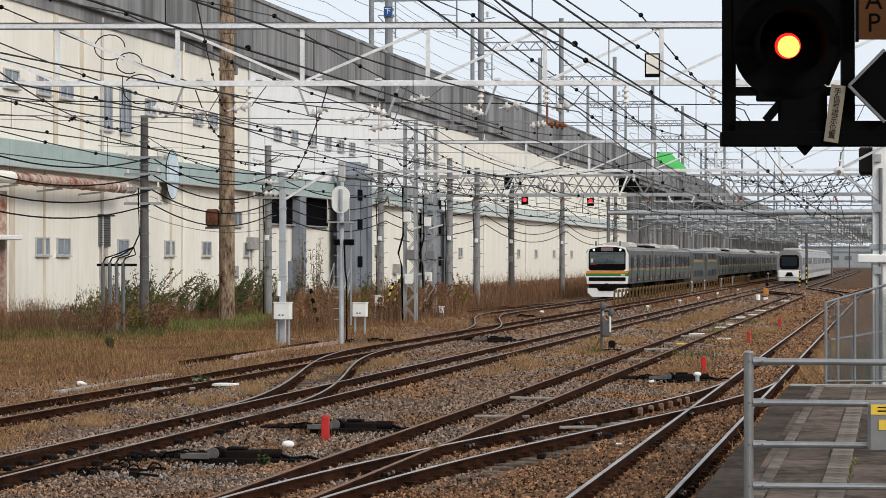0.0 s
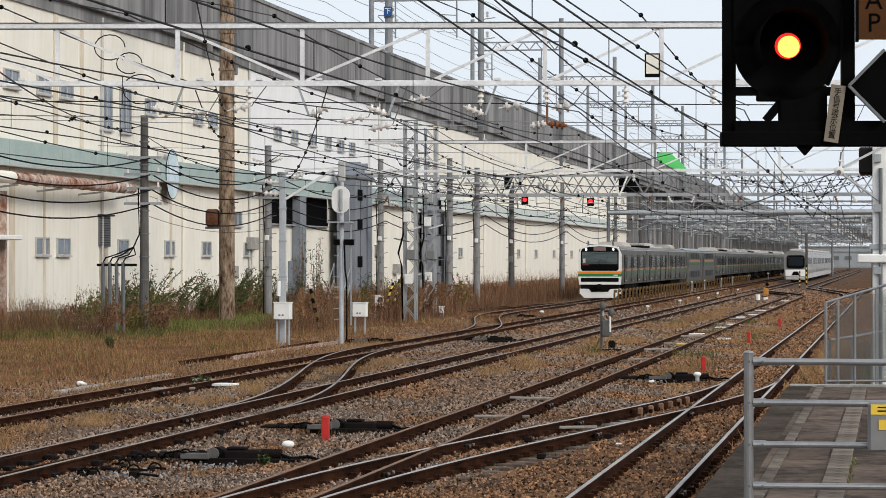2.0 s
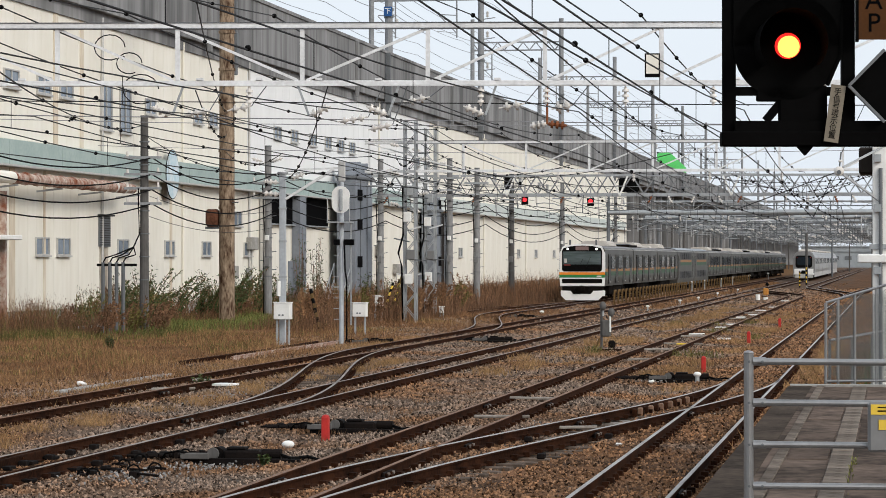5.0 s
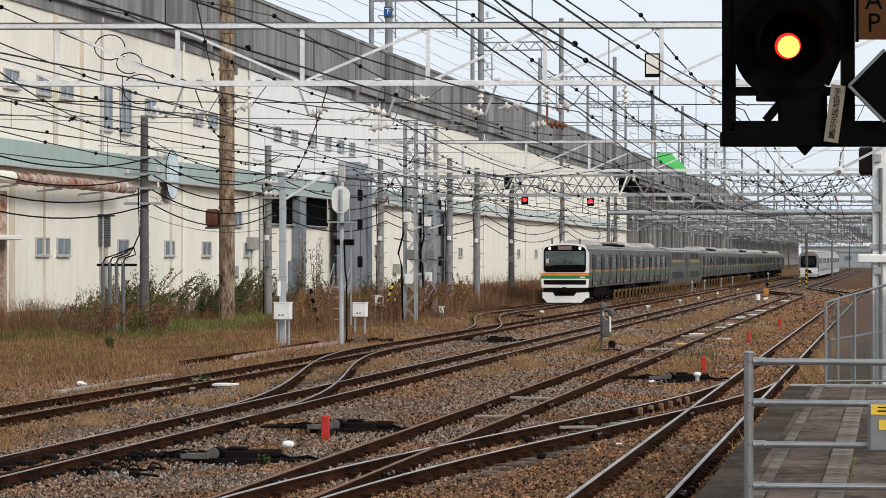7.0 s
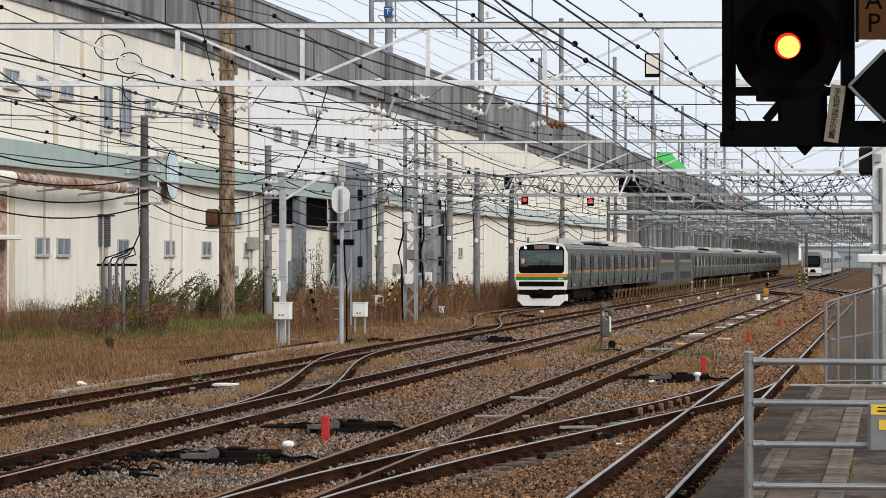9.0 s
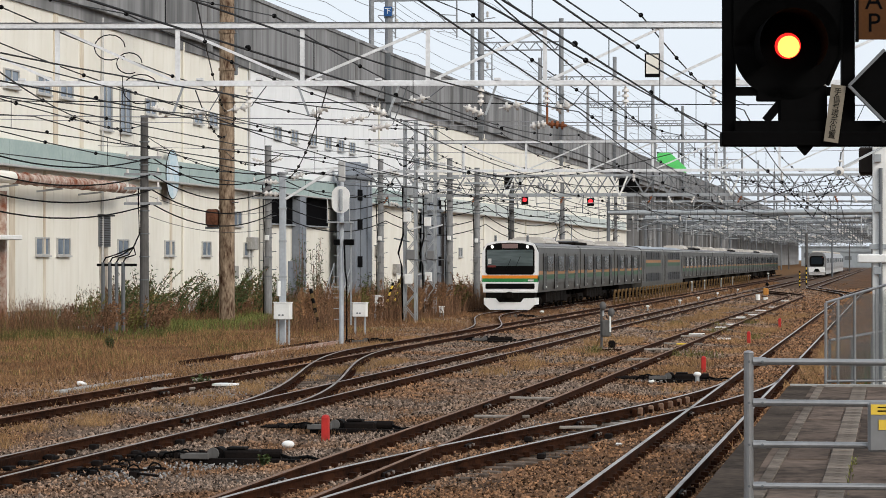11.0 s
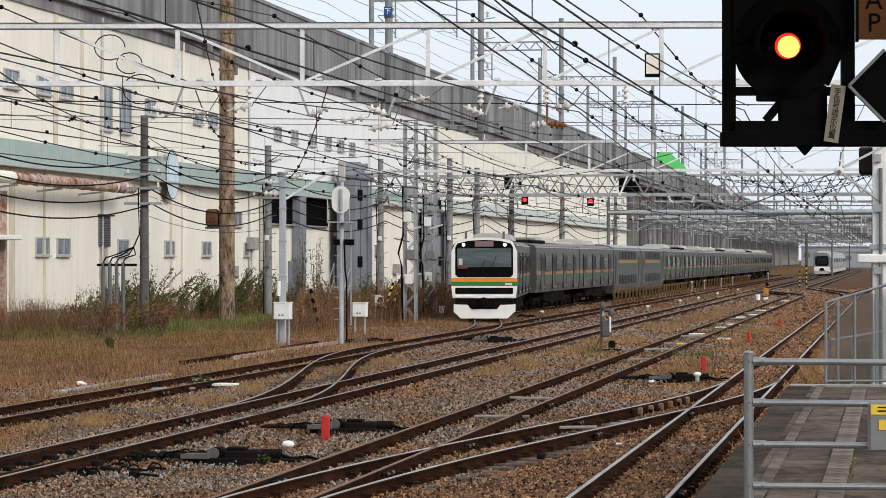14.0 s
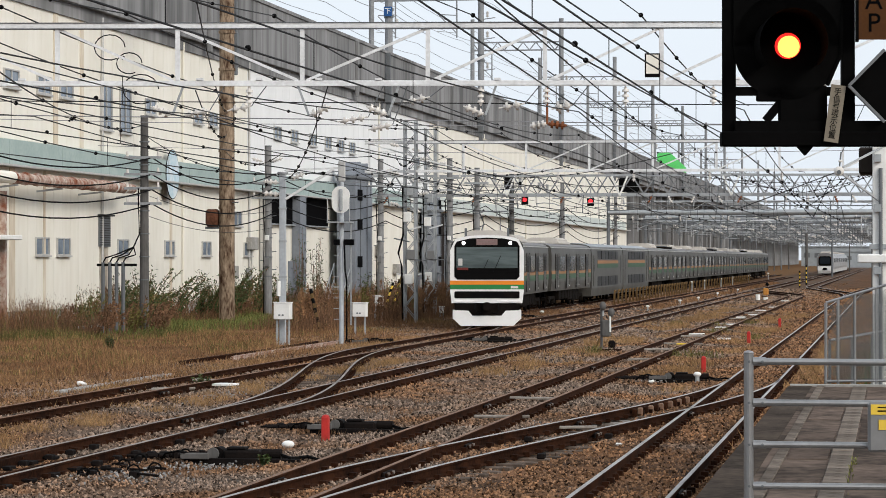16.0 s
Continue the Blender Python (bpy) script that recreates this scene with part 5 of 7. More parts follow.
    part("cable", tube(bmesh.new(), [(U(1495), 0.1, Z(-60)), (U(1496), 0.1, Z(40)), (U(1494), 0.1, Z(95)), (U(1470), 0.1, Z(150))], 0.015, 6), SIGNALBLACK, s)
    # second signal head beside it, seen at its edge
    h = thing("side_signal", Matrix.Translation((X0, Y0, 4.27)) @ pose(0, 0, 0, 0, 0, 9.36), "diamond-shaped dark signal board beside the signal", "signal")
    dm = bmesh.new()
    vs = []
    for y in (0.02, 0.1):
        vs += [dm.verts.new((U(a), y, Z(b))) for a, b in ((1505, 152), (1568, 88), (1631, 152), (1568, 216))]
    for q in ((0, 1, 2, 3), (7, 6, 5, 4), (0, 4, 5, 1), (1, 5, 6, 2), (2, 6, 7, 3), (3, 7, 4, 0)):
        dm.faces.new([vs[i] for i in q])
    part("board", dm, SIGNALBLACK, h)
    for a, b in (((1505, 152), (1568, 88)), ((1505, 152), (1568, 216))):
        part("edge_trim", bar(bmesh.new(), (U(a[0]), 0.01, Z(a[1])), (U(b[0]), 0.01, Z(b[1])), 0.034, 0.02), DARKSTEEL, h)
    # amber plate with two letters
    a = thing("letter_plate", Matrix.Translation((X0, Y0, 4.27)) @ pose(0, 0, 0, 0, 0, 9.36), "dim amber plate with black letters AP", "sign")
    part("plate", boxed(U(1522), U(1600), 0.0, 0.02, Z(70), Z(-60)), AMBER, a)
    part("frame", boxed(U(1517), U(1522), -0.01, 0.03, Z(74), Z(-60)), SIGNALBLACK, a)
    for ch, y in (("A", 2), ("P", 42)):
        words(ch, 0.19, SIGNALBLACK, a, pose(U(1549), -0.003, Z(y), 90, 0, 0))
    # pale upright tag with characters, tilted
    t = thing("paper_tag", Matrix.Translation((X0, Y0, 4.27)) @ pose(0, 0, 0, 0, 0, 9.36) @ pose(U(1481), 0.03, Z(201), 0, 8, 0), "pale upright tag with black characters", "tag")
    part("tag", boxed(-0.052, 0.052, 0, 0.008, -0.205, 0.205), mat("tag_paper", (0.23, 0.20, 0.155), 0.7, scale=6, bump=0.0), t)
    for k, ch in enumerate("手信号現示位置"):
        words(ch, 0.056, BLACK, t, pose(0, -0.002, 0.155 - k * 0.052, 90, 0, 0))


signal()


def plate(bm, pts, y0, y1):
    """A plate with the outline pts (x, z), from y0 to y1."""
    a = [bm.verts.new((x, y0, z)) for x, z in pts]
    b = [bm.verts.new((x, y1, z)) for x, z in pts]
    bm.faces.new(a)
    bm.faces.new(list(reversed(b)))
    n = len(pts)
    for k in range(n):
        bm.faces.new((a[k], b[k], b[(k + 1) % n], a[(k + 1) % n]))
    bmesh.ops.recalc_face_normals(bm, faces=bm.faces)
    return bm


def rounded(x0, x1, z0, z1, r, n=5):
    out = []
    for cx, cz, a0 in ((x1 - r, z1 - r, 0), (x0 + r, z1 - r, 90), (x0 + r, z0 + r, 180), (x1 - r, z0 + r, 270)):
        for k in range(n + 1):
            a = radians(a0 + 90 * k / n)
            out.append((cx + r * math.cos(a), cz + r * math.sin(a)))
    return out


HOOP_ORANGE = mat("faded_orange", (0.50, 0.22, 0.05), 0.6, scale=4, fine=20, amount=0.5, bump=0.02)


# ---- yard furniture ----
def relay_box(x, y, w, h, base, label):
    b = thing("relay_box", pose(x, y, 0), label, "relay box", "relay boxes")
    part("case", boxed(-w / 2, w / 2, -0.2, 0.2, base, base + h, bevel=0.02), WHITE, b)
    part("lid", boxed(-w / 2 - 0.02, w / 2 + 0.02, -0.22, 0.22, base + h, base + h + 0.03), WHITE, b)
    part("latch", boxed(-w * 0.2, -w * 0.08, -0.215, -0.2, base + 0.12, base + 0.17), DARKSTEEL, b)
    part("latch", boxed(w * 0.0, w * 0.12, -0.215, -0.2, base + 0.12, base + 0.17), DARKSTEEL, b)
    for s in (-1, 1):
        part("leg", boxed(s * w * 0.36 - 0.03, s * w * 0.36 + 0.03, -0.05, 0.05, -0.35, base), STEEL, b)
    return b


def marker(x, y, h, label):
    m = thing("marker_post", pose(x, y, GROUND), label, "marker post", "red marker posts")
    part("post", boxed(-0.06, 0.06, -0.06, 0.06, -0.1, h, bevel=0.012), RED, m)
    part("cap", ball(bmesh.new(), (0, 0, h), 0.058, (1, 1, 0.6)), RED, m)


def point_machine(x, y, turn, label):
    p = thing("point_machine", pose(x, y, GROUND, 0, 0, turn), label, "point machine", "point machines")
    part("case", boxed(-0.2, 0.35, -0.16, 0.16, 0.02, 0.16, bevel=0.03), MACHINE, p)
    part("lid", boxed(-0.16, 0.12, -0.13, 0.13, 0.16, 0.20, bevel=0.015), MACHINE, p)
    part("motor", rod(bmesh.new(), (0.35, 0.02, 0.1), (0.62, 0.02, 0.1), 0.075, n=12), MACHINE, p)
    part("gear_cover", rod(bmesh.new(), (-0.3, -0.1, 0.1), (-0.3, 0.14, 0.1), 0.10, n=14), MACHINE, p)
    part("base_tie", boxed(-0.75, 0.95, -0.30, -0.18, -0.05, 0.05, bevel=0.01), MACHINE, p)
    part("base_tie", boxed(-0.75, 1.0, 0.18, 0.30, -0.05, 0.05, bevel=0.01), MACHINE, p)
    for k in range(4):
        yy = -0.24 + 0.16 * k
        part("rod", rod(bmesh.new(), (-0.3, yy * 0.6, 0.09), (-1.5 - 0.15 * (k % 2), yy, 0.06), 0.02), MACHINE, p)
        part("rod_eye", rod(bmesh.new(), (-0.9 + 0.1 * k, yy * 0.8, 0.04), (-0.9 + 0.1 * k, yy * 0.8, 0.13), 0.045, n=8), MACHINE, p)
    part("cable", tube(bmesh.new(), [(0.6, 0.0, 0.1), (0.8, -0.14, 0.05), (1.0, 0.05, 0.07), (1.25, -0.1, 0.02)], 0.022, 6), BLACK, p)
    part("cable", tube(bmesh.new(), [(-0.6, -0.3, 0.1), (-0.8, -0.42, 0.16), (-1.0, -0.36, 0.12), (-1.1, -0.2, 0.02)], 0.018, 6), BLACK, p)
    part("plate", boxed(-0.8, -0.38, 0.2, 0.5, 0.05, 0.10), RAIL_SIDE, p)
    part("crank_disc", rod(bmesh.new(), (-0.34, -0.2, 0.11), (-0.34, -0.15, 0.11), 0.085, n=16), POLE_GREY, p)
    part("guide_plate", boxed(-0.78, -0.36, -0.38, -0.31, 0.04, 0.13, bevel=0.01), POLE_GREY, p)
    for k in range(3):
        part("loop", tube(bmesh.new(), [(-0.95 - k * 0.17, -0.34 + 0.07 * math.cos(a), 0.05 + 0.07 * math.sin(a)) for a in (0, 0.6, 1.2, 1.8, 2.4, 3.1)], 0.014, 6), MACHINE, p)
        part("chair", boxed(-1.05 - k * 0.2, -0.93 - k * 0.2, 0.24, 0.36, 0.0, 0.1, bevel=0.012), MACHINE, p)


def dome(x, y, r, label, post=0.0):
    d = thing("marker_dome", pose(x, y, GROUND), label, "marker", "white marker domes")
    if post:
        part("stem", rod(bmesh.new(), (0, 0, -0.1), (0, 0, post), 0.05), STEEL, d)
    part("dome", ball(bmesh.new(), (0, 0, post + 0.02), r, (1, 1, 0.62), 14), WHITE, d, smooth=True)


def striped_pole(a, b, label, m0):
    s = thing("guy_guard", Matrix.Identity(4), label, "guy guard", "striped guy guards")
    a, b = Vector(a), Vector(b)
    n = 9
    for k in range(n):
        part("stripe", rod(bmesh.new(), a.lerp(b, k / n), a.lerp(b, (k + 1) / n), 0.075), m0 if k % 2 else BLACK, s)


def yard():
    relay_box(-20.15, 89.4, 0.56, 0.55, 0.72, "white relay box on legs by a signal pole")
    relay_box(-19.9, 101.5, 0.52, 0.52, 0.55, "white relay box on steel legs in the grass")
    relay_box(-23.6, 124.8, 0.42, 0.48, 0.55, "small white relay box on steel legs")
    relay_box(-22.2, 134.3, 0.2, 0.3, 0.05, "tiny white cable marker box")
    marker(-9.1, 43.5, 0.36, "red square marker post in the ballast")
    marker(-4.88, 71.1, 0.36, "red square marker post in the ballast")
    marker(-5.04, 96.4, 0.34, "red square marker post in the ballast")
    marker(-4.84, 117.8, 0.34, "red square marker post in the ballast")
    point_machine(-9.35, 38.6, 0, "greasy black point machine with rods")
    point_machine(-9.0, 45.6, 0, "black point machine beside a red post")
    point_machine(-5.0, 65.6, 0, "black point machine near the platform line")
    point_machine(-17.6, 92.5, 8, "black point machine at the siding turnout")
    point_machine(-13.9, 95.5, 8, "black point machine between tracks")
    point_machine(-18.0, 133.0, 8, "black point machine at the arrival turnout")
    dome(-9.34, 41.8, 0.10, "white half-round marker on the ballast")
    dome(-4.61, 65.0, 0.095, "white half-round marker above a point machine", 0.16)
    dome(-16.45, 127.2, 0.14, "white half-round marker beside the track")
    dome(-17.4, 133.5, 0.13, "white half-round marker beside the arrival track")
    dome(-18.3, 143.0, 0.12, "white half-round marker beside the arrival track", 0.1)
    striped_pole((-22.6, 107.0, -0.2), (-23.2, 108.0, 1.5), "dark striped guy-wire guard leaning in the weeds", HOOP)
    striped_pole((-26.3, 142.6, -0.2), (-26.1, 144.2, 1.6), "yellow and black striped guy-wire guard", YELLOW)
    striped_pole((-27.3, 146.0, -0.2), (-27.1, 147.6, 1.4), "yellow and black striped guy-wire guard", YELLOW)
    striped_pole((-9.8, 311.0, -0.2), (-9.8, 311.0, 2.0), "yellow and black striped column guard", YELLOW)
    striped_pole((-9.5, 280.0, -0.2), (-9.5, 280.0, 1.5), "yellow and black striped column guard", YELLOW)
    # silver mast with a cantilever
    m = thing("steel_mast", pose(-20.27, 89.9, 0), "silver steel mast with white insulators on top", "mast")
    part("shaft", boxed(-0.1, 0.1, -0.1, 0.1, -0.3, 5.6, bevel=0.012), MAST, m)
    for z in (0.9, 2.1, 3.3, 4.4, 5.1):
        part("band", boxed(-0.115, 0.115, -0.115, 0.115, z, z + 0.06), STEEL, m)
    part("cap", rod(bmesh.new(), (0, 0, 5.6), (0, 0, 5.66), 0.18, n=14), STEEL, m)
    part("brace", bar(bmesh.new(), (0.1, 0, 4.75), (1.75, 0, 5.75), 0.08, 0.08), BEAM, m)
    part("arm", bar(bmesh.new(), (0.1, 0, 5.72), (1.9, 0, 5.78), 0.06, 0.06), BEAM, m)
    for z in (5.3, 4.9):
        string_insulator(m, (-0.1, 0, z), (-0.7, 0, z + 0.05), INSUL, 3, 0.1)
    string_insulator(m, (0.25, 0, 5.4), (0.75, 0, 5.6), INSUL, 3, 0.1)
    part("lamp_tube", rod(bmesh.new(), (-0.1, -0.2, 1.5), (-0.1, -0.2, 2.0), 0.07), WHITE, m)
    # signal mast seen from behind, with an oval board
    s = thing("signal_mast", pose(-18.44, 90.8, 0), "grey signal mast with a white oval backboard", "signal")
    part("shaft", rod(bmesh.new(), (0, 0, -0.3), (0, 0, 6.0), 0.085, 0.075, 14), MAST, s)
    for k in range(9):
        part("rung", bar(bmesh.new(), (-0.26, -0.05, 0.7 + k * 0.36), (0.06, -0.05, 0.7 + k * 0.36), 0.025, 0.025), STEEL, s)
    part("oval_board", plate(bmesh.new(), rounded(-0.31, 0.31, 4.28, 5.2, 0.308, 9), -0.16, -0.12), WHITE, s, "white oval signal backboard")
    part("signal_case", boxed(-0.05, 0.07, -0.24, 0.1, 4.35, 5.1, bevel=0.03), STEEL, s)
    part("top_case", boxed(-0.1, 0.12, -0.1, 0.1, 5.35, 6.05, bevel=0.03), ALU, s)
    part("ladder", boxed(0.28, 0.32, 0.1, 0.14, 0.5, 4.0), STEEL, s)
    st = part("stage", boxed(-0.45, 0.35, -0.3, 0.35, 3.95, 4.0), STEEL, s)
    for x in (-0.43, 0.33):
        part("stage_rail", rod(bmesh.new(), (x, -0.3, 4.0), (x, -0.3, 4.8), 0.018, n=6), STEEL, st)
    part("side_case", boxed(0.1, 0.42, -0.1, 0.1, 3.2, 3.4), DARK, s)
    part("side_case", boxed(-0.25, -0.05, -0.1, 0.1, 3.2, 3.4), DARK, s)
    part("cable", tube(bmesh.new(), [(0.12, -0.1, 3.2), (0.14, -0.12, 2.4), (0.2, -0.12, 2.0), (0.2, -0.12, 0.0)], 0.03, 6), BLACK, s)
    # dwarf shunting signal
    d = thing("dwarf_signal", pose(-9.0, 86.3, GROUND), "grey dwarf shunting signal with dark round heads", "signal")
    part("post", rod(bmesh.new(), (-0.14, 0, -0.1), (-0.14, 0, 1.3), 0.045), POLE_GREY, d)
    part("case", boxed(-0.14, 0.14, -0.1, 0.12, 0.45, 0.98, bevel=0.04), POLE_GREY, d)
    for x, z in ((-0.1, 1.42), (0.17, 1.22)):
        part("hood", ball(bmesh.new(), (x, -0.05, z), 0.12, (0.9, 1.1, 1.2), 14), POLE_GREY, d, smooth=True)
        part("stem", rod(bmesh.new(), (x, 0, z - 0.12), (x, 0, 1.1), 0.04), STEEL, d)
    part("lever_weight", boxed(0.08, 0.3, -0.16, -0.04, 0.1, 0.34, bevel=0.05), MACHINE, d)
    part("white_stem", rod(bmesh.new(), (0.14, -0.08, 0.6), (0.14, -0.08, 1.25), 0.03), WHITE, d)
    part("base", boxed(-0.4, 0.5, -0.2, 0.2, -0.05, 0.06, bevel=0.01), RAIL_SIDE, d)
    part("cable_foot", tube(bmesh.new(), [(-0.2, -0.1, 0.4), (-0.26, -0.12, 0.2), (-0.36, -0.1, 0.05)], 0.03, 6), HOOP, d)
    # orange ground signal at the far crossover
    o = thing("ground_signal", pose(-8.95, 194.0, GROUND), "small orange ground signal with white cans", "signal")
    part("head", boxed(-0.2, 0.2, -0.1, 0.1, 0.35, 0.85, bevel=0.08), HOOP_ORANGE, o)
    part("lamp", ball(bmesh.new(), (0.1, 0, 1.1), 0.13), BLACK, o)
    for x in (-0.55, 0.0):
        part("can", rod(bmesh.new(), (x, -0.1, 0), (x, -0.1, 0.4 if x else 0.2), 0.16), WHITE, o)
    # red signal lamps below the lattice gantry
    for x, y, z in ((-23.3, 173.45, 6.45), (-19.1, 173.62, 6.35)):
        l = thing("red_signal", pose(x, y, z), "small signal head showing a red light", "signal", "red signals")
        part("board", boxed(-0.22, 0.22, 0, 0.1, -0.25, 0.25, bevel=0.03), BLACK, l)
        part("lamp", rod(bmesh.new(), (0, -0.03, 0.05), (0, 0, 0.05), 0.13, n=14), LAMP_SMALL, l)
        part("hanger", rod(bmesh.new(), (0, 0.05, 0.25), (0, 0.05, 0.9), 0.05), STEEL, l)
    # cabinets and short posts beside the far tracks
    spots = ((-22.4, 214), (-22.8, 262), (-21.9, 300), (-22.5, 345), (-22.0, 388))
    for k, (x, y) in enumerate(spots):
        if k % 3 == 0:
            c = thing("trackside_cabinet", pose(x, y, GROUND), "grey trackside cabinet beside the far tracks", "cabinet", "trackside cabinets")
            part("case", boxed(-0.35, 0.35, -0.25, 0.25, 0, 1.35, bevel=0.03), GREYBOX if k % 2 else STEEL, c)
            part("roof", boxed(-0.4, 0.4, -0.3, 0.3, 1.35, 1.42), DARKSTEEL, c)
        else:
            c = thing("signal_post", pose(x, y, GROUND), "short grey signal post with a dark head", "signal", "short signal posts")
            h = 1.5 + 0.35 * (k % 4)
            part("post", rod(bmesh.new(), (0, 0, -0.1), (0, 0, h), 0.07, n=8), WHITE if k % 2 else STEEL, c)
            part("head", boxed(-0.14, 0.14, -0.1, 0.12, h - 0.1, h + 0.3, bevel=0.05), POLE_GREY, c)
            part("box", boxed(-0.16, 0.16, -0.12, 0.12, 0.3, 0.7, bevel=0.02), WHITE, c)
    # hoop guards along the arrival track
    y = 168.5
    bm = bmesh.new()
    tube(bm, [(-0.0, -0.55, -0.4), (0, -0.55, 0.75), (0, -0.45, 0.95), (0, 0.35, 0.95), (0, 0.45, 0.85)], 0.06, 6)
    box(bm, -0.05, 0.05, -0.62, -0.46, -0.4, 0.8)
    me = bpy.data.meshes.new("hoop")
    bm.to_mesh(me)
    bm.free()
    me.materials.append(HOOP)
    while y < 330:
        h = new("hoop_guard", me)
        h.location = (-17.0, y, GROUND)
        tagged(h, "rusty yellow bent-pipe guard hoop beside the track", "guard hoop", "guard hoops")
        y += 2.45 if y < 225 else 4.0
    for y in (236, 252, 276, 296, 330, 380):
        dome(-17.2, y, 0.17, "white capped lamp post by the track", 0.85)
    for x, y in ((-13.6, 176), (-13.4, 190), (-13.6, 214), (-13.5, 240), (-13.8, 155)):
        dome(x, y, 0.11, "small white marker cap on a short stem", 0.2)
    # old rail pieces and ties lying in the grass
    r = thing("loose_rail", pose(-19.1, 72.0, GROUND + 0.15), "old rusty rail lying in the dry grass", "rail", "loose rails")
    part("rail", sweep(bmesh.new(), [(0, 0, 0), (0.05, 9, 0), (-0.1, 18.5, 0)], WEB), RAIL_SIDE, r)
    r = thing("loose_rail", pose(-18.6, 76.0, GROUND + 0.15), "old rusty rail lying by the siding", "rail", "loose rails")
    part("rail", sweep(bmesh.new(), [(0, 0, 0), (-0.05, 7, 0), (0, 15.0, 0)], WEB), RUSTPIPE, r)
    k = thing("kerb_strip", pose(-17.8, 57.0, GROUND), "pale concrete trough lid strip in the dirt", "kerb")
    for j in range(9):
        part("lid", boxed(-0.12, 0.12, j * 1.0, j * 1.0 + 0.96, 0, 0.07, bevel=0.01), PLINTH, k)
    k = thing("kerb_strip", pose(-31.6, 104.0, GROUND + 0.12), "pale concrete trough in the grass", "kerb")
    for j in range(10):
        part("lid", boxed(-0.15, 0.15, j * 1.0, j * 1.0 + 0.96, 0.05, 0.14, bevel=0.01), PLINTH, k)
    # small plates lying between the rails of the brown track
    for k, (x, y) in enumerate(((-7.0, 92), (-7.4, 104), (-7.1, 114), (-6.9, 119), (-7.4, 134), (-7.1, 140), (-7.3, 152), (-7.0, 162), (-7.3, 186), (-6.0, 98), (-15.0, 60.5))):
        q = thing("cover_plate", pose(x, y, -0.13, 0, 0, random.uniform(-15, 15)), "small yellow plate between the rails" if k == 0 else "small white plate between the rails", "plate", "cover plates")
        part("plate", boxed(-0.24, 0.24, -0.3, 0.3, 0, 0.05, bevel=0.01), YELLOW if k == 0 else WHITE, q)
    # litter of pale timber and paper
    for x, y, l, w in ((-15.6, 58.3, 0.95, 0.2), (-15.7, 62.3, 1.0, 0.22), (-7.0, 77.5, 0.9, 0.2), (-7.4, 86.0, 1.2, 0.25), (-7.0, 92.0, 1.3, 0.25), (-7.2, 101.0, 1.3, 0.25), (-7.0, 110.0, 1.2, 0.25), (-7.4, 120.0, 1.4, 0.3), (-7.1, 131.0, 1.4, 0.3), (-7.3, 144.0, 1.5, 0.3), (-7.0, 49.0, 1.0, 0.1), (-5.4, 46.0, 0.9, 0.08), (-7.3, 55.5, 1.0, 0.1)):
        q = thing("pale_board", pose(x, y, -0.125, 0, random.uniform(-2, 2), random.uniform(-12, 12)), "pale weathered board lying across the track", "board", "pale boards")
        part("board", boxed(-l / 2, l / 2, -w / 2, w / 2, 0, 0.05, bevel=0.01), SLEEPER_PALE, q)
    for x, y, sx in ((-18.35, 60.5, 0.14), (-8.0, 47.2, 0.08), (-5.6, 64.0, 0.09), (-4.2, 42.2, 0.06)):
        q = thing("litter", pose(x, y, GROUND + 0.02, 0, 0, random.uniform(0, 90)), "crumpled scrap of white litter", "litter", "litter scraps")
        bm = ball(bmesh.new(), (0, 0, 0.03), sx, (1, 0.5, 0.4), 8)
        for v in bm.verts:
            v.co += Vector((random.uniform(-0.2, 0.2), random.uniform(-0.2, 0.2), random.uniform(-0.2, 0.2))) * sx
        part("scrap", bm, WHITE, q)
    # switch blades hugging the stock rails
    for s in (-1, 1):
        b = thing("track_switch", pose(T2, 0, 0), "dark greased switch tongue beside the stock rail", "track switch", "track switches")
        gap = 0.13 if s < 0 else 0.055
        x0 = s * GAUGE / 2 - s * gap
        part("blade", sweep(bmesh.new(), [(x0 - s * 0.5, 22.0, -0.006), (x0 - s * 0.2, 30.0, -0.006), (x0, 38.5, -0.006)], [(-0.05, -0.14), (-0.014, -0.12), (-0.022, -0.02), (-0.018, 0.0), (0.018, 0.0), (0.022, -0.02), (0.014, -0.12), (0.05, -0.14)]), RAIL_SIDE, b)
        for k in range(8):
            part("slide_plate", boxed(x0 - 0.16, x0 + 0.2, 31.0 + k * 1.0, 31.28 + k * 1.0, -0.15, -0.10, bevel=0.01), MACHINE, b)
    # ribbed crossing casting on the near crossover rail
    q = thing("ribbed_casting", pose(0, 0, 0), "black ribbed casting bolted along a crossover rail", "rail casting")
    xo = shift(T3, T4, 27, 63)
    for k in range(13):
        y = 50.6 + k * 0.42
        x = xo(y) - GAUGE / 2
        part("rib", boxed(x + 0.03, x + 0.13, y - 0.09, y + 0.09, -0.16, -0.03, bevel=0.02), RAIL_DULL if k % 2 else RAIL_SIDE, q)
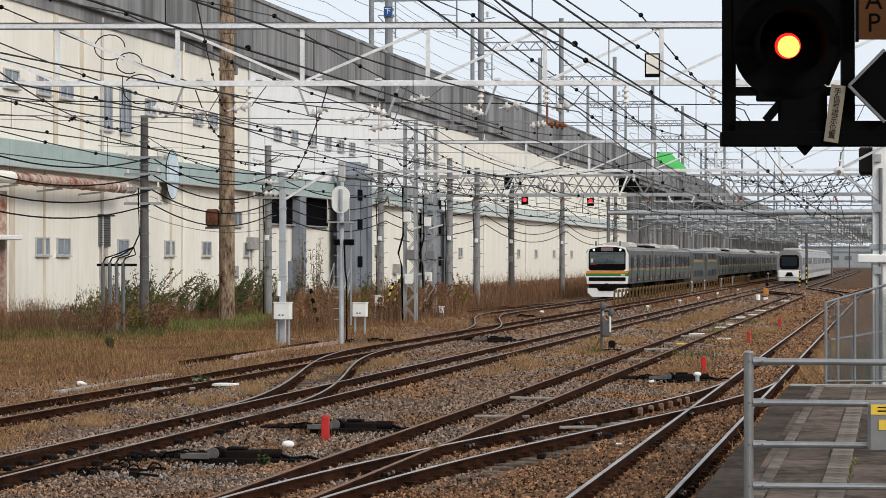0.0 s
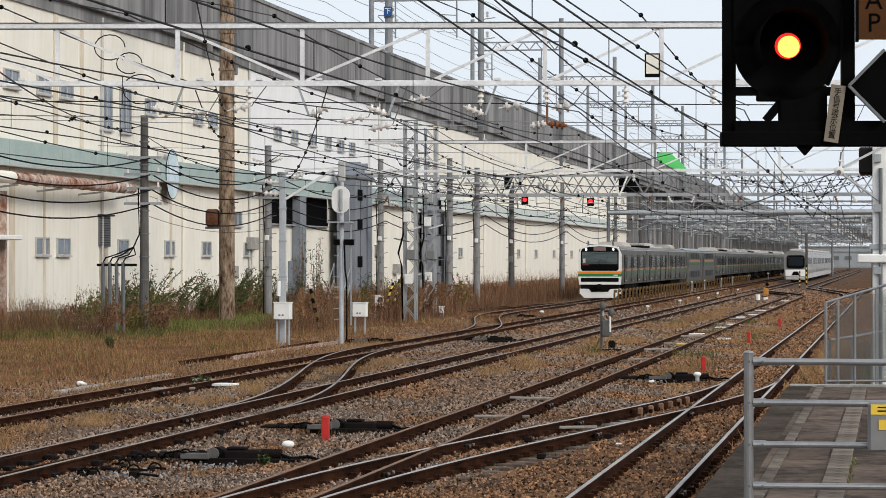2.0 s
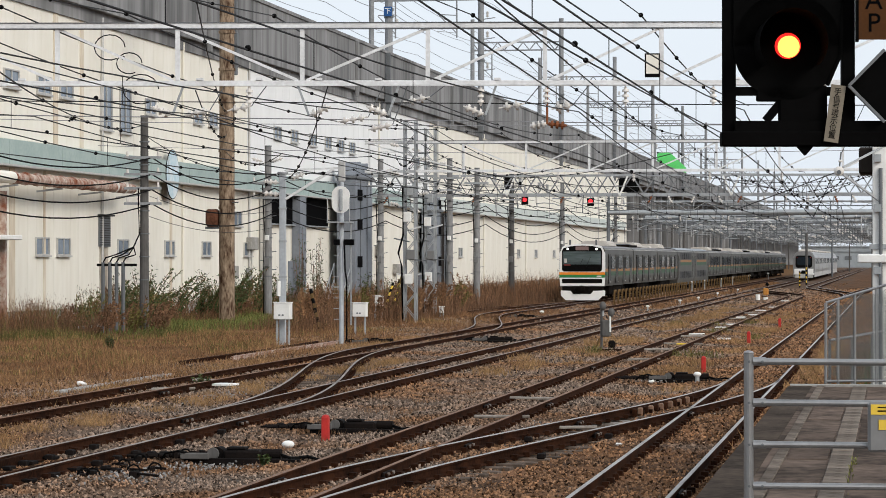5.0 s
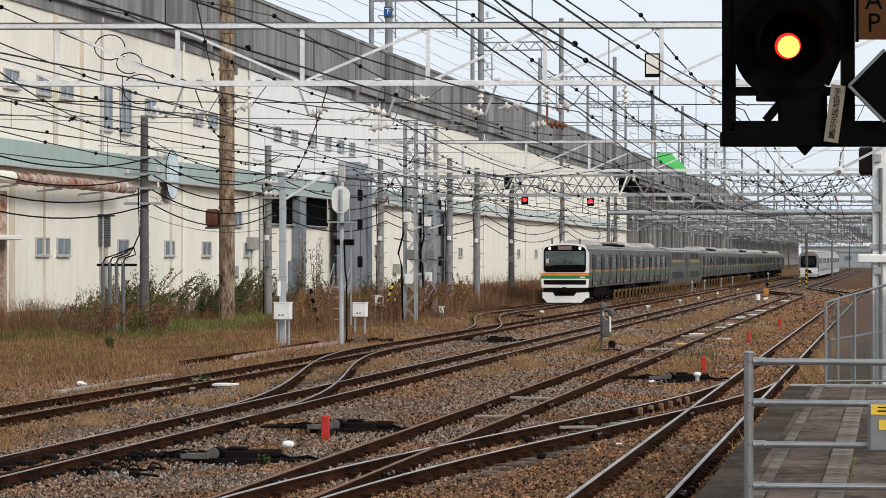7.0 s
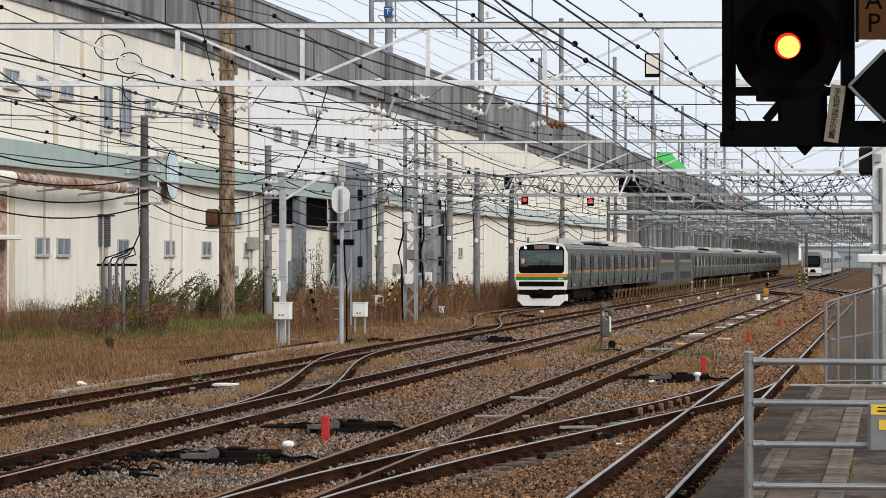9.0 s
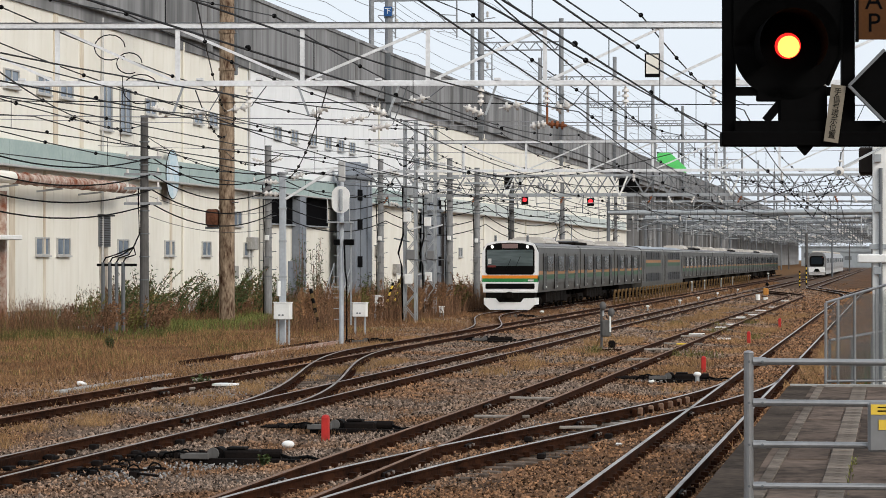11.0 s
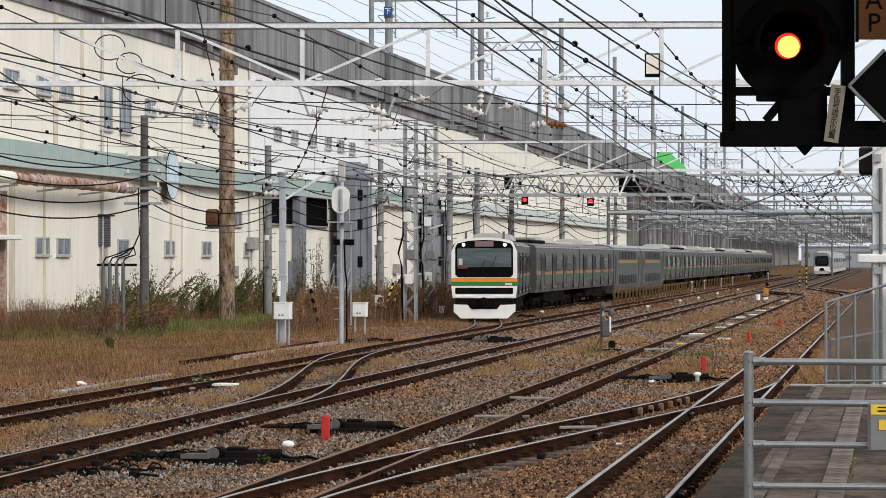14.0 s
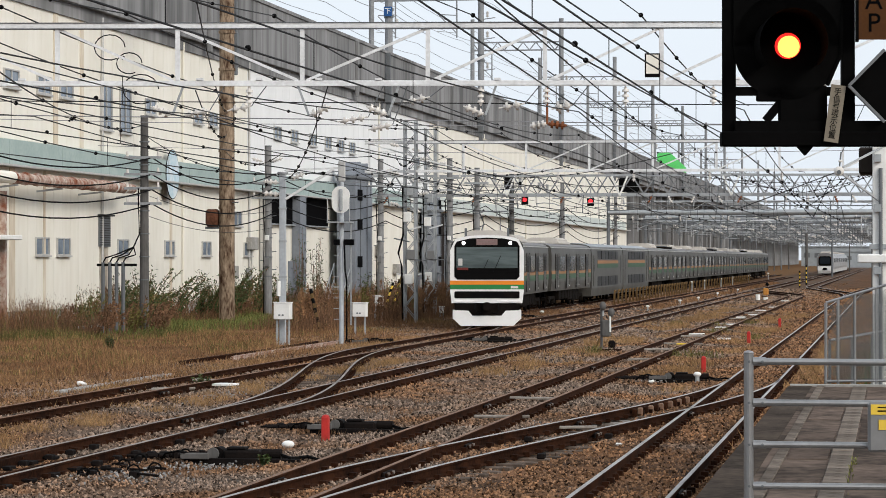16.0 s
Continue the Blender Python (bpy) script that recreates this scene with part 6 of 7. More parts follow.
    # joint plates with bolts where rail lengths meet
    for f, side, y in ((lambda y: T3, -1, 34.0), (lambda y: T3, 1, 35.5), (lambda y: T3, -1, 52.0), (lambda y: T3, 1, 52.6), (lambda y: T2, 1, 46.0), (lambda y: T2, -1, 46.6), (lambda y: T1, 1, 56.0), (lambda y: T1, -1, 57.0), (xo, -1, 41.0), (xo, 1, 44.0), (xo, -1, 47.0), (lambda y: T4, 1, 33.0), (lambda y: T4, -1, 50.0), (lambda y: T3, 1, 70.0), (lambda y: T3, -1, 70.6)):
        j = thing("joint_plate", pose(f(y) + side * GAUGE / 2 + 0.036, y, -0.085), "rusty bolted joint plate on a rail", "joint plate", "rail joint plates")
        part("bar", boxed(-0.012, 0.022, -0.35, 0.35, -0.035, 0.04, bevel=0.008), MACHINE, j)
        for k in range(4):
            part("bolt", rod(bmesh.new(), (0.02, -0.26 + k * 0.173, 0), (0.055, -0.26 + k * 0.173, 0), 0.024, n=6), RAIL_MID if k % 2 else RAIL_SIDE, j)
    # pale fresh stones by the point machines
    for x, y, n, sx, sy in ((-10.3, 35.6, 240, 0.45, 0.5), (-9.6, 37.3, 130, 0.4, 0.35), (-12.9, 36.4, 110, 0.2, 0.8), (-14.2, 57.0, 160, 0.25, 1.6), (-5.7, 65.2, 60, 0.3, 0.5), (-6.0, 47.5, 70, 0.3, 1.0)):
        v, f = stones(rng.normal(x, sx, n), rng.normal(y, sy, n), GROUND + rng.uniform(0, 0.025, n), rng.uniform(0.010, 0.026, n))
        tagged(cloud_mesh("fresh_stones", v, f, FRESH), "patch of pale grey fresh ballast stones", "ballast", kind="stuff")
    # heaped greasy gear round the near switch
    for k in range(14):
        x, y = T2 + random.uniform(0.75, 1.7), random.uniform(35.2, 39.4)
        q = thing("switch_gear", pose(x, y, GROUND, 0, 0, random.uniform(-20, 20)), "greasy black switch fitting on the ballast", "switch fitting", "switch fittings")
        part("block", boxed(-0.05, 0.05, -0.08, 0.08, -0.02, random.uniform(0.03, 0.09), bevel=0.012), MACHINE, q)
        part("link", rod(bmesh.new(), (0, 0, 0.05), (random.uniform(-0.4, 0.4), random.uniform(-0.15, 0.15), 0.03), 0.018, n=6), MACHINE, q)
        if k % 2:
            part("loop", tube(bmesh.new(), [(0.05 + 0.09 * math.cos(a), -0.1, 0.02 + 0.1 * math.sin(a)) for a in (0, 0.5, 1.0, 1.6, 2.1, 2.6, 3.1)], 0.013, 5), BLACK, q)
    # rail braces and fishplates on the near rails
    for x, y in ((T2 + 0.7, 37.0), (T2 + 0.7, 38.0), (T2 + 0.7, 39.0), (T2 - 0.3, 35.5), (T2 - 0.3, 36.8), (T2 - 0.3, 38.0), (T2 - 0.3, 39.0), (T2 - 0.3, 40.2), (-5.72, 43.0), (-4.55, 44.0), (-5.05, 39.4), (T2 + 0.7, 41.5), (T2 + 0.75, 44)):
        q = thing("rail_brace", pose(x, y, -0.15), "black cast iron rail brace on a sleeper", "rail brace", "rail braces")
        part("block", boxed(-0.06, 0.06, -0.09, 0.09, 0, 0.08, bevel=0.015), MACHINE, q)
        part("bolt", rod(bmesh.new(), (0, 0, 0.1), (0, 0, 0.13), 0.025, n=6), RAIL_SIDE, q)


yard()


# ---- growth ----
def blades(name, label, n, xr, yr, hr, width, material, lean=0.35, skew=1.0, where=None, base=GROUND, thin=-0.6):
    x = xr[0] + (xr[1] - xr[0]) * rng.random(n)
    y = yr[0] + (yr[1] - yr[0]) * rng.random(n) ** skew
    patch = np.sin(x * 0.9 + 1.7 * np.sin(y * 0.31)) + np.sin(y * 0.53 + 2.1 * np.sin(x * 0.6)) + rng.normal(0, 0.8, n)
    keep = patch > thin
    if where is not None:
        keep &= where(x, y)
    x, y = x[keep], y[keep]
    n = len(x)
    h = rng.uniform(hr[0], hr[1], n) * (0.7 + 0.3 * np.sin(y * 0.4 + x))
    a = rng.uniform(0, 2 * np.pi, n)
    dx, dy = np.cos(a) * width / 2, np.sin(a) * width / 2
    la, ll = rng.uniform(0, 2 * np.pi, n), rng.uniform(0, lean, n) * h
    v = np.zeros((n, 5, 3))
    v[:, 0] = np.stack([x - dx, y - dy, np.full(n, base - 0.02)], -1)
    v[:, 1] = np.stack([x + dx, y + dy, np.full(n, base - 0.02)], -1)
    v[:, 2] = np.stack([x + dx * 0.8 + np.cos(la) * ll * 0.4, y + dy * 0.8 + np.sin(la) * ll * 0.4, base + h * 0.6], -1)
    v[:, 3] = np.stack([x - dx * 0.8 + np.cos(la) * ll * 0.4, y - dy * 0.8 + np.sin(la) * ll * 0.4, base + h * 0.6], -1)
    v[:, 4] = np.stack([x + np.cos(la) * ll, y + np.sin(la) * ll, base + h], -1)
    i = (np.arange(n) * 5)[:, None]
    quads = (i + np.array([0, 1, 2, 3])).tolist()
    tris = (i + np.array([3, 2, 4])).tolist()
    ob = cloud_mesh(name, v.reshape(-1, 3).tolist(), quads + tris, material)
    tagged(ob, label, "grass", kind="stuff")
    return ob


def tufts(label, centres, each, spread, hr, width, material, lean=0.9):
    """Clumps of fine blades round the given spots."""
    c = np.repeat(np.array(centres, float), each, axis=0)
    n = len(c)
    x = c[:, 0] + rng.normal(0, spread, n)
    y = c[:, 1] + rng.normal(0, spread * 2.2, n)
    h = rng.uniform(hr[0], hr[1], n)
    a, la = rng.uniform(0, 2 * np.pi, n), rng.uniform(0, 2 * np.pi, n)
    dx, dy, ll = np.cos(a) * width / 2, np.sin(a) * width / 2, rng.uniform(0.2, lean, n) * h
    base = GROUND - 0.03
    v = np.zeros((n, 4, 3))
    v[:, 0] = np.stack([x - dx, y - dy, np.full(n, base)], -1)
    v[:, 1] = np.stack([x + dx, y + dy, np.full(n, base)], -1)
    v[:, 2] = np.stack([x + np.cos(la) * ll, y + np.sin(la) * ll, base + 0.03 + h], -1)
    v[:, 3] = np.stack([x - dx * 0.6 + np.cos(la) * ll * 0.4, y - dy * 0.6 + np.sin(la) * ll * 0.4, base + h * 0.6], -1)
    f = ((np.arange(n) * 4)[:, None] + np.array([0, 1, 2, 3])).tolist()
    ob = cloud_mesh("dry_tufts", v.reshape(-1, 3).tolist(), f, material)
    tagged(ob, label, "grass", kind="stuff")


def strewn(n, xr, yr):
    return [(random.uniform(*xr), random.uniform(*yr)) for _ in range(n)]


def leaning_weed(x, y, h, bow, m, label):
    """A clump of tall stems that bow to one side, with long leaves along them."""
    t = thing("tall_weed", pose(x, y, GROUND), label, "weed", "tall leaning weeds")
    st, lv, lf = bmesh.new(), [], []
    for k in range(11):
        hh, b = h * random.uniform(0.55, 1.05), bow * random.uniform(0.4, 1.2)
        dy, x0 = random.uniform(-0.4, 0.4), random.uniform(-0.45, 0.45)
        pts = [Vector((x0 + b * u * u, dy * (0.6 + u), hh * u * (1.15 - 0.15 * u))) for u in (0, 0.2, 0.4, 0.6, 0.8, 1.0)]
        tube(st, pts, 0.012, 4)
        for j in range(46):
            u = random.uniform(0.3, 1.0)
            c = Vector((x0 + b * u * u, dy * (0.6 + u), hh * u * (1.15 - 0.15 * u)))
            d = Vector((random.uniform(-0.25, 1.0) * (1 if bow > 0 else -1), random.uniform(-0.6, 0.6), random.uniform(-0.5, 0.7))).normalized() * random.uniform(0.08, 0.2)
            e = Vector((-d.z, 0.3 * d.x, d.x)).normalized() * 0.022
            i = len(lv)
            lv += [c, c + d * 0.5 + e, c + d, c + d * 0.5 - e]
            lf.append((i, i + 1, i + 2, i + 3))
    tagged(part("brushwood", st, WEED, t), kind="stuff")
    cloud_mesh("foliage", [tuple(v) for v in lv], lf, m, t)


def growth():
    green = lambda x, y: ((x + 28.6) / 2.9) ** 2 + ((y - 116) / 18) ** 2
    olive = lambda x, y: ((x + 31.0) / 4.5) ** 2 + ((y - 97) / 6) ** 2
    blades("dry_grass", "dry ochre and rust-brown grass beside the siding", 150000, (-34, -17.2), (52, 150), (0.05, 0.28), 0.011, GRASS_DRY, thin=-3.0, lean=1.1, skew=1.2, where=lambda x, y: green(x, y) > rng.uniform(0.5, 1.2, len(x)))
    blades("dry_grass", "pale straw stalks standing in the dry grass", 26000, (-33, -18.0), (58, 128), (0.12, 0.5), 0.010, STRAW, thin=0.2, lean=0.7)
    blades("olive_grass", "olive-green tufts mixed into the dry grass", 26000, (-34, -20.0), (66, 125), (0.08, 0.36), 0.018, OLIVE, thin=0.6, lean=1.0)
    blades("olive_grass", "olive grass by the near end of the wall", 12000, (-35, -26.5), (88, 106), (0.15, 0.5), 0.018, OLIVE, thin=-0.8, lean=0.9, where=lambda x, y: olive(x, y) < 1)
    blades("green_grass", "patch of green grass before the wall", 46000, (-31.6, -25.5), (97, 135), (0.12, 0.5), 0.022, GRASS_GREEN, thin=-1.2, lean=0.9, where=lambda x, y: green(x, y) < rng.uniform(0.5, 1.15, len(x)))
    blades("tall_weeds", "fine brown withered weeds along the wall", 30000, (-35.2, -27.2), (96, 175), (0.35, 1.35), 0.011, WEED, lean=0.7, thin=-0.2, where=lambda x, y: green(x, y) > 0.85)
    blades("tall_weeds", "fine pale withered stems along the wall", 14000, (-35.2, -27.6), (98, 172), (0.4, 1.8), 0.010, GRASS_DRY, lean=0.6, thin=0.0, where=lambda x, y: green(x, y) > 0.85)
    blades("green_weeds", "green weeds mixed into the dry growth", 12000, (-35.0, -26.5), (98, 165), (0.25, 1.1), 0.02, OLIVE, lean=0.9, where=lambda x, y: green(x, y) > 0.85)
    blades("tall_weeds", "reddish-brown withered weeds around the masts", 34000, (-28.5, -21.5), (104, 180), (0.3, 1.55), 0.013, WEED, lean=0.6, thin=-0.4, where=lambda x, y: green(x, y) > 0.85)
    blades("far_weeds", "withered weeds along the far wall", 22000, (-35.4, -22.5), (165, 330), (0.3, 1.6), 0.03, WEED, lean=0.5)
    blades("far_weeds", "pale withered stems along the far wall", 9000, (-35.4, -23.5), (165, 300), (0.5, 2.2), 0.02, GRASS_DRY, lean=0.5)
    blades("track_weeds", "yellowish weeds by the arrival track", 22000, (-18.2, -13.4), (158, 330), (0.05, 0.28), 0.04, GRASS_DRY, lean=0.9, where=lambda x, y: np.abs(x - T1) > 1.1)
    blades("platform_weeds", "weeds growing past the platform end", 9000, (-1.3, 3.0), (38.9, 75), (0.15, 1.0), 0.02, GRASS_DRY, lean=0.7)
    blades("platform_weeds", "green weeds growing past the platform end", 3500, (-1.0, 3.0), (39.2, 75), (0.15, 1.1), 0.03, LEAF, lean=0.8)
    blades("platform_weeds", "green weeds in a joint of the platform", 160, (-0.37, -0.32), (19.0, 24.5), (0.015, 0.045), 0.010, GRASS_GREEN, base=PLAT, lean=1.2, thin=0.0)
    # clumps between the tracks
    tufts("pale dry grass clumps between siding and through track", strewn(60, (-14.9, -13.6), (38, 78)), 170, 0.16, (0.03, 0.15), 0.008, STRAW)
    tufts("dry grass clumps along the siding", strewn(70, (-18.0, -16.7), (45, 100)), 130, 0.25, (0.04, 0.18), 0.010, STRAW)
    tufts("dry grass clumps inside the siding track", strewn(34, (-16.2, -15.4), (45, 90)), 110, 0.15, (0.03, 0.12), 0.009, GRASS_DRY)
    tufts("dry yellowish clumps between the yard tracks", strewn(58, (-10.7, -8.2), (64, 175)), 150, 0.22, (0.04, 0.22), 0.013, STRAW)
    tufts("dry yellowish clumps by the brown track", strewn(42, (-6.2, -4.4), (58, 150)), 130, 0.2, (0.04, 0.2), 0.012, STRAW)
    tufts("low dry growth in the near ballast", strewn(34, (-10.6, -8.3), (36, 60)), 60, 0.15, (0.02, 0.07), 0.007, GRASS_DRY)
    tufts("olive clumps in the ballast", strewn(7, (-10.4, -4.6), (80, 130)) + [(-9.3, 85.6), (-5.6, 82.0)], 110, 0.2, (0.05, 0.28), 0.014, OLIVE)
    tufts("dry growth beside the platform line", strewn(40, (-2.2, -1.5), (39.5, 95)), 120, 0.14, (0.04, 0.25), 0.010, STRAW)
    # tall weeds bowing against the wall
    for x, y, h, bow in ((-31.8, 110, 2.0, 0.9), (-31.4, 113, 2.4, 1.1), (-30.9, 111, 1.9, 1.0), (-30.6, 114, 2.2, 1.2), (-32.6, 112, 1.8, 0.6), (-31.0, 124, 2.1, 1.2), (-30.3, 123, 2.4, 1.3), (-31.8, 126, 2.0, 1.1), (-31.4, 128, 2.5, 1.2), (-32.4, 126.5, 1.6, 0.8), (-29.9, 128, 2.0, 0.7)):
        leaning_weed(x, y, h, bow, LEAF, "tall dark green weed bowing beside the wall")
    for k, x in enumerate((-31.6, -30.9, -30.2, -29.5, -28.8, -28.2, -27.7)):
        leaning_weed(x, 101.6 + 0.4 * (k % 3), 1.15 + 0.3 * (k % 2), 0.4, (WEED, OLIVE, WEED)[k % 3], "withered brown weed round the foot of the cable pole")
    for k in range(26):
        y = 106 + k * 1.9 + random.uniform(-1, 1)
        leaning_weed(random.uniform(-25.6, -22.5) if k % 3 else random.uniform(-34.5, -31), y, random.uniform(1.1, 2.1), random.uniform(-0.5, 0.9), (WEED, GRASS_DRY, WEED, OLIVE)[k % 4], "tall withered reddish-brown weed in the growth")
    # withered bushes along the wall
    for k in range(56):
        y = 97 + k * 1.4 + random.uniform(-1, 1)
        x = random.uniform(-33.5, -27.2) if y < 150 else random.uniform(-33, -25)
        if y < 103:
            x = random.uniform(-30.2, -28.2)
        if green(x, y) < 1.0:
            x = -33.0
        h, s = random.uniform(0.9, 1.8), random.uniform(0.6, 1.2)
        t = thing("withered_bush", pose(x, y, GROUND), "withered reddish-brown bush in the dry grass", "bush", "withered bushes")
        st = bmesh.new()
        lv, lf = [], []
        for j in range(12):
            a, r = random.uniform(0, 6.28), s * random.uniform(0.2, 1.0)
            top = Vector((r * math.cos(a), r * math.sin(a), h * random.uniform(0.6, 1.0)))
            rod(st, (0.1 * math.cos(a), 0.1 * math.sin(a), 0), top, 0.014, 0.005, 4)
            for i in range(34):
                c = top * random.uniform(0.35, 1.05) + Vector((random.gauss(0, 0.11), random.gauss(0, 0.11), random.gauss(0, 0.09)))
                d = Vector((random.gauss(0, 0.6), random.gauss(0, 0.6), random.gauss(0, 1))).normalized() * random.uniform(0.03, 0.08)
                e = Vector((-d.y, d.x, 0.02)).normalized() * 0.018
                n = len(lv)
                lv += [c - d, c + e, c + d, c - e]
                lf.append((n, n + 1, n + 2, n + 3))
        tagged(part("brushwood", st, WEED, t), kind="stuff")
        cloud_mesh("foliage", [tuple(v) for v in lv], lf, (WEED, LEAF, GRASS_DRY, WEED, GRASS_GREEN)[k % 5], t)
    # leafy shrubs against the wall
    for x, y, h, s in ((-33.0, 116, 2.2, 0.8), (-33.2, 119, 2.6, 0.9), (-33.5, 133, 2.3, 1.0), (-33.2, 136.5, 2.4, 0.9), (-33.8, 147, 2.2, 0.8), (-33.4, 153, 4.6, 0.55), (-33.0, 155, 4.2, 0.5), (-32.5, 127, 2.0, 0.8), (-24.1, 82.5, 0.5, 0.16), (-32.8, 113.0, 1.9, 0.9), (-32.2, 110.5, 1.7, 0.8), (-32.6, 130.5, 2.2, 0.9), (-33.0, 139.5, 2.5, 1.0), (-32.0, 143.5, 2.0, 0.9), (-31.8, 150.0, 1.9, 0.9), (-30.5, 158.0, 2.0, 0.9), (-30.0, 163.0, 1.8, 0.8), (-15.3, 60.0, 0.32, 0.3), (-8.75, 37.6, 0.16, 0.13)):
        t = thing("shrub", pose(x, y, GROUND), "leafy green shrub with thin brown stems", "shrub", "shrubs by the wall")
        st = bmesh.new()
        lv, lf = [], []
        for k in range(9):
            a, r = random.uniform(0, 6.28), s * random.uniform(0.3, 1.0)
            top = Vector((r * math.cos(a), r * math.sin(a), h * random.uniform(0.6, 1.0)))
            rod(st, (0.05 * math.cos(a), 0.05 * math.sin(a), 0), top, 0.02 * min(1, h / 2), 0.008, 5)
            for j in range(40):
                c = top * random.uniform(0.25, 1.05) + Vector((random.gauss(0, 0.12), random.gauss(0, 0.12), random.gauss(0, 0.1))) * min(1, h / 2)
                d = Vector((random.gauss(0, 1), random.gauss(0, 1), random.gauss(0, 0.6))).normalized() * 0.10 * min(1, max(0.4, h / 2))
                e = Vector((-d.y, d.x, 0.02)) * 0.45
                i = len(lv)
                lv += [c - d, c + e, c + d, c - e]
                lf.append((i, i + 1, i + 2, i + 3))
        tagged(part("brushwood", st, WEED, t), kind="stuff")
        cloud_mesh("foliage", [tuple(v) for v in lv], lf, LEAF, t)
    blades("track_weeds", "ragged weeds beside the far platform line", 22000, (-7.0, 8.0), (75, 330), (0.03, 0.2), 0.04, GRASS_DRY, lean=1.2, thin=0.4, where=lambda x, y: (np.abs(x - T3) > 1.2) & (x > -1.2 + np.clip((y - 95) / 235, 0, 1) * 3.2) | (x < -5.3))
    blades("track_weeds", "green weeds beside the far platform line", 4000, (1.5, 10.0), (120, 420), (0.1, 0.8), 0.09, GRASS_GREEN)


growth()


# ---- distance ----
def distance():
    for x, y, w, d, h, label in ((14, 640, 16, 14, 9, "white low building beyond the far tracks"), (32, 720, 20, 15, 13, "pale distant building beyond the yard"), (-6, 900, 30, 20, 5, "hazy distant building across the end of the line"), (30, 1050, 130, 20, 7, "low hazy roofline at the end of the line"), (60, 900, 30, 20, 14, "hazy pale distant block beyond the yard")):
        b = thing("distant_building", pose(x, y, 0), label, "building", "distant buildings")
        part("wall", boxed(-w / 2, w / 2, 0, d, -0.5, h), WHITE if y < 700 else DISTANT, b)
        part("roof", boxed(-w / 2 - 0.4, w / 2 + 0.4, -0.4, d + 0.4, h, h + 0.5), DISTANT, b)
        n = int(w / 4)
        for k in range(n):
            part("window", boxed(-w / 2 + 1 + k * 4, -w / 2 + 3.2 + k * 4, -0.06, 0.0, h * 0.45, h * 0.7), DARKSTEEL, b)
    for k in range(7):
        x, y = 14 + k * 6 + random.uniform(-1, 1), 520 + random.uniform(0, 90)
        t = thing("distant_tree", pose(x, y, GROUND), "small dark green tree far down the line", "tree", "distant trees")
        part("trunk", rod(bmesh.new(), (0, 0, 0), (0, 0, 2), 0.15, 0.08), WEED, t)
        lv, lf = [], []
        for j in range(260):
            c = Vector((random.gauss(0, 1.3), random.gauss(0, 1.3), 2.1 + random.gauss(0, 0.9)))
            d = Vector((random.gauss(0, 1), random.gauss(0, 1), random.gauss(0, 1))).normalized() * 0.3
            e = Vector((-d.y, d.x, 0.1)) * 0.8
            i = len(lv)
            lv += [c - d, c + e, c + d, c - e]
            lf.append((i, i + 1, i + 2, i + 3))
        cloud_mesh("crown", [tuple(v) for v in lv], lf, LEAF, t)


distance()


# ---- trains: local -y is the way ahead, z = 0 at the rail heads ----
def section(w, z0, z1, side, arc=8, bulge=0.03):
    """Cross-section of a car: (x, z) round from the lower edge."""
    pts = [(-w / 2 + 0.06, z0), (w / 2 - 0.06, z0), (w / 2, z0 + 0.5), (w / 2, side - 0.35), (w / 2 - bulge, side)]
    for k in range(1, arc):
        a = math.pi * k / arc
        pts.append(((w / 2 - bulge) * math.cos(a), side + (z1 - side) * math.sin(a) ** 0.8))
    pts += [(-w / 2 + bulge, side), (-w / 2, side - 0.35), (-w / 2, z0 + 0.5)]
    return pts


def bogie(parent, y):
    b = part("bogie", boxed(-1.0, 1.0, y - 1.5, y + 1.5, 0.42, 0.62, bevel=0.04), UNDER, parent)
    for s in (-1.05, 1.05):
        for w in (y - 1.05, y + 1.05):
            part("wheel", rod(bmesh.new(), (s * 0.53 - 0.06, w, 0.43), (s * 0.53 + 0.06, w, 0.43), 0.43, n=20), UNDER, b)
            part("axle_box", boxed(s - 0.1, s + 0.1, w - 0.2, w + 0.2, 0.3, 0.62, bevel=0.03), UNDER, b)
        part("side_frame", boxed(s - 0.07, s + 0.07, y - 1.4, y + 1.4, 0.5, 0.7, bevel=0.03), UNDER, b)


def underfloor(parent, seed):
    r = random.Random(seed)
    y = -4.6
    while y < 4.4:
        l = r.uniform(0.7, 1.7)
        part("equipment_case", boxed(-1.25, 1.25, y, y + l - 0.15, r.uniform(0.32, 0.5), 1.02, bevel=0.03), UNDER, parent)
        y += l


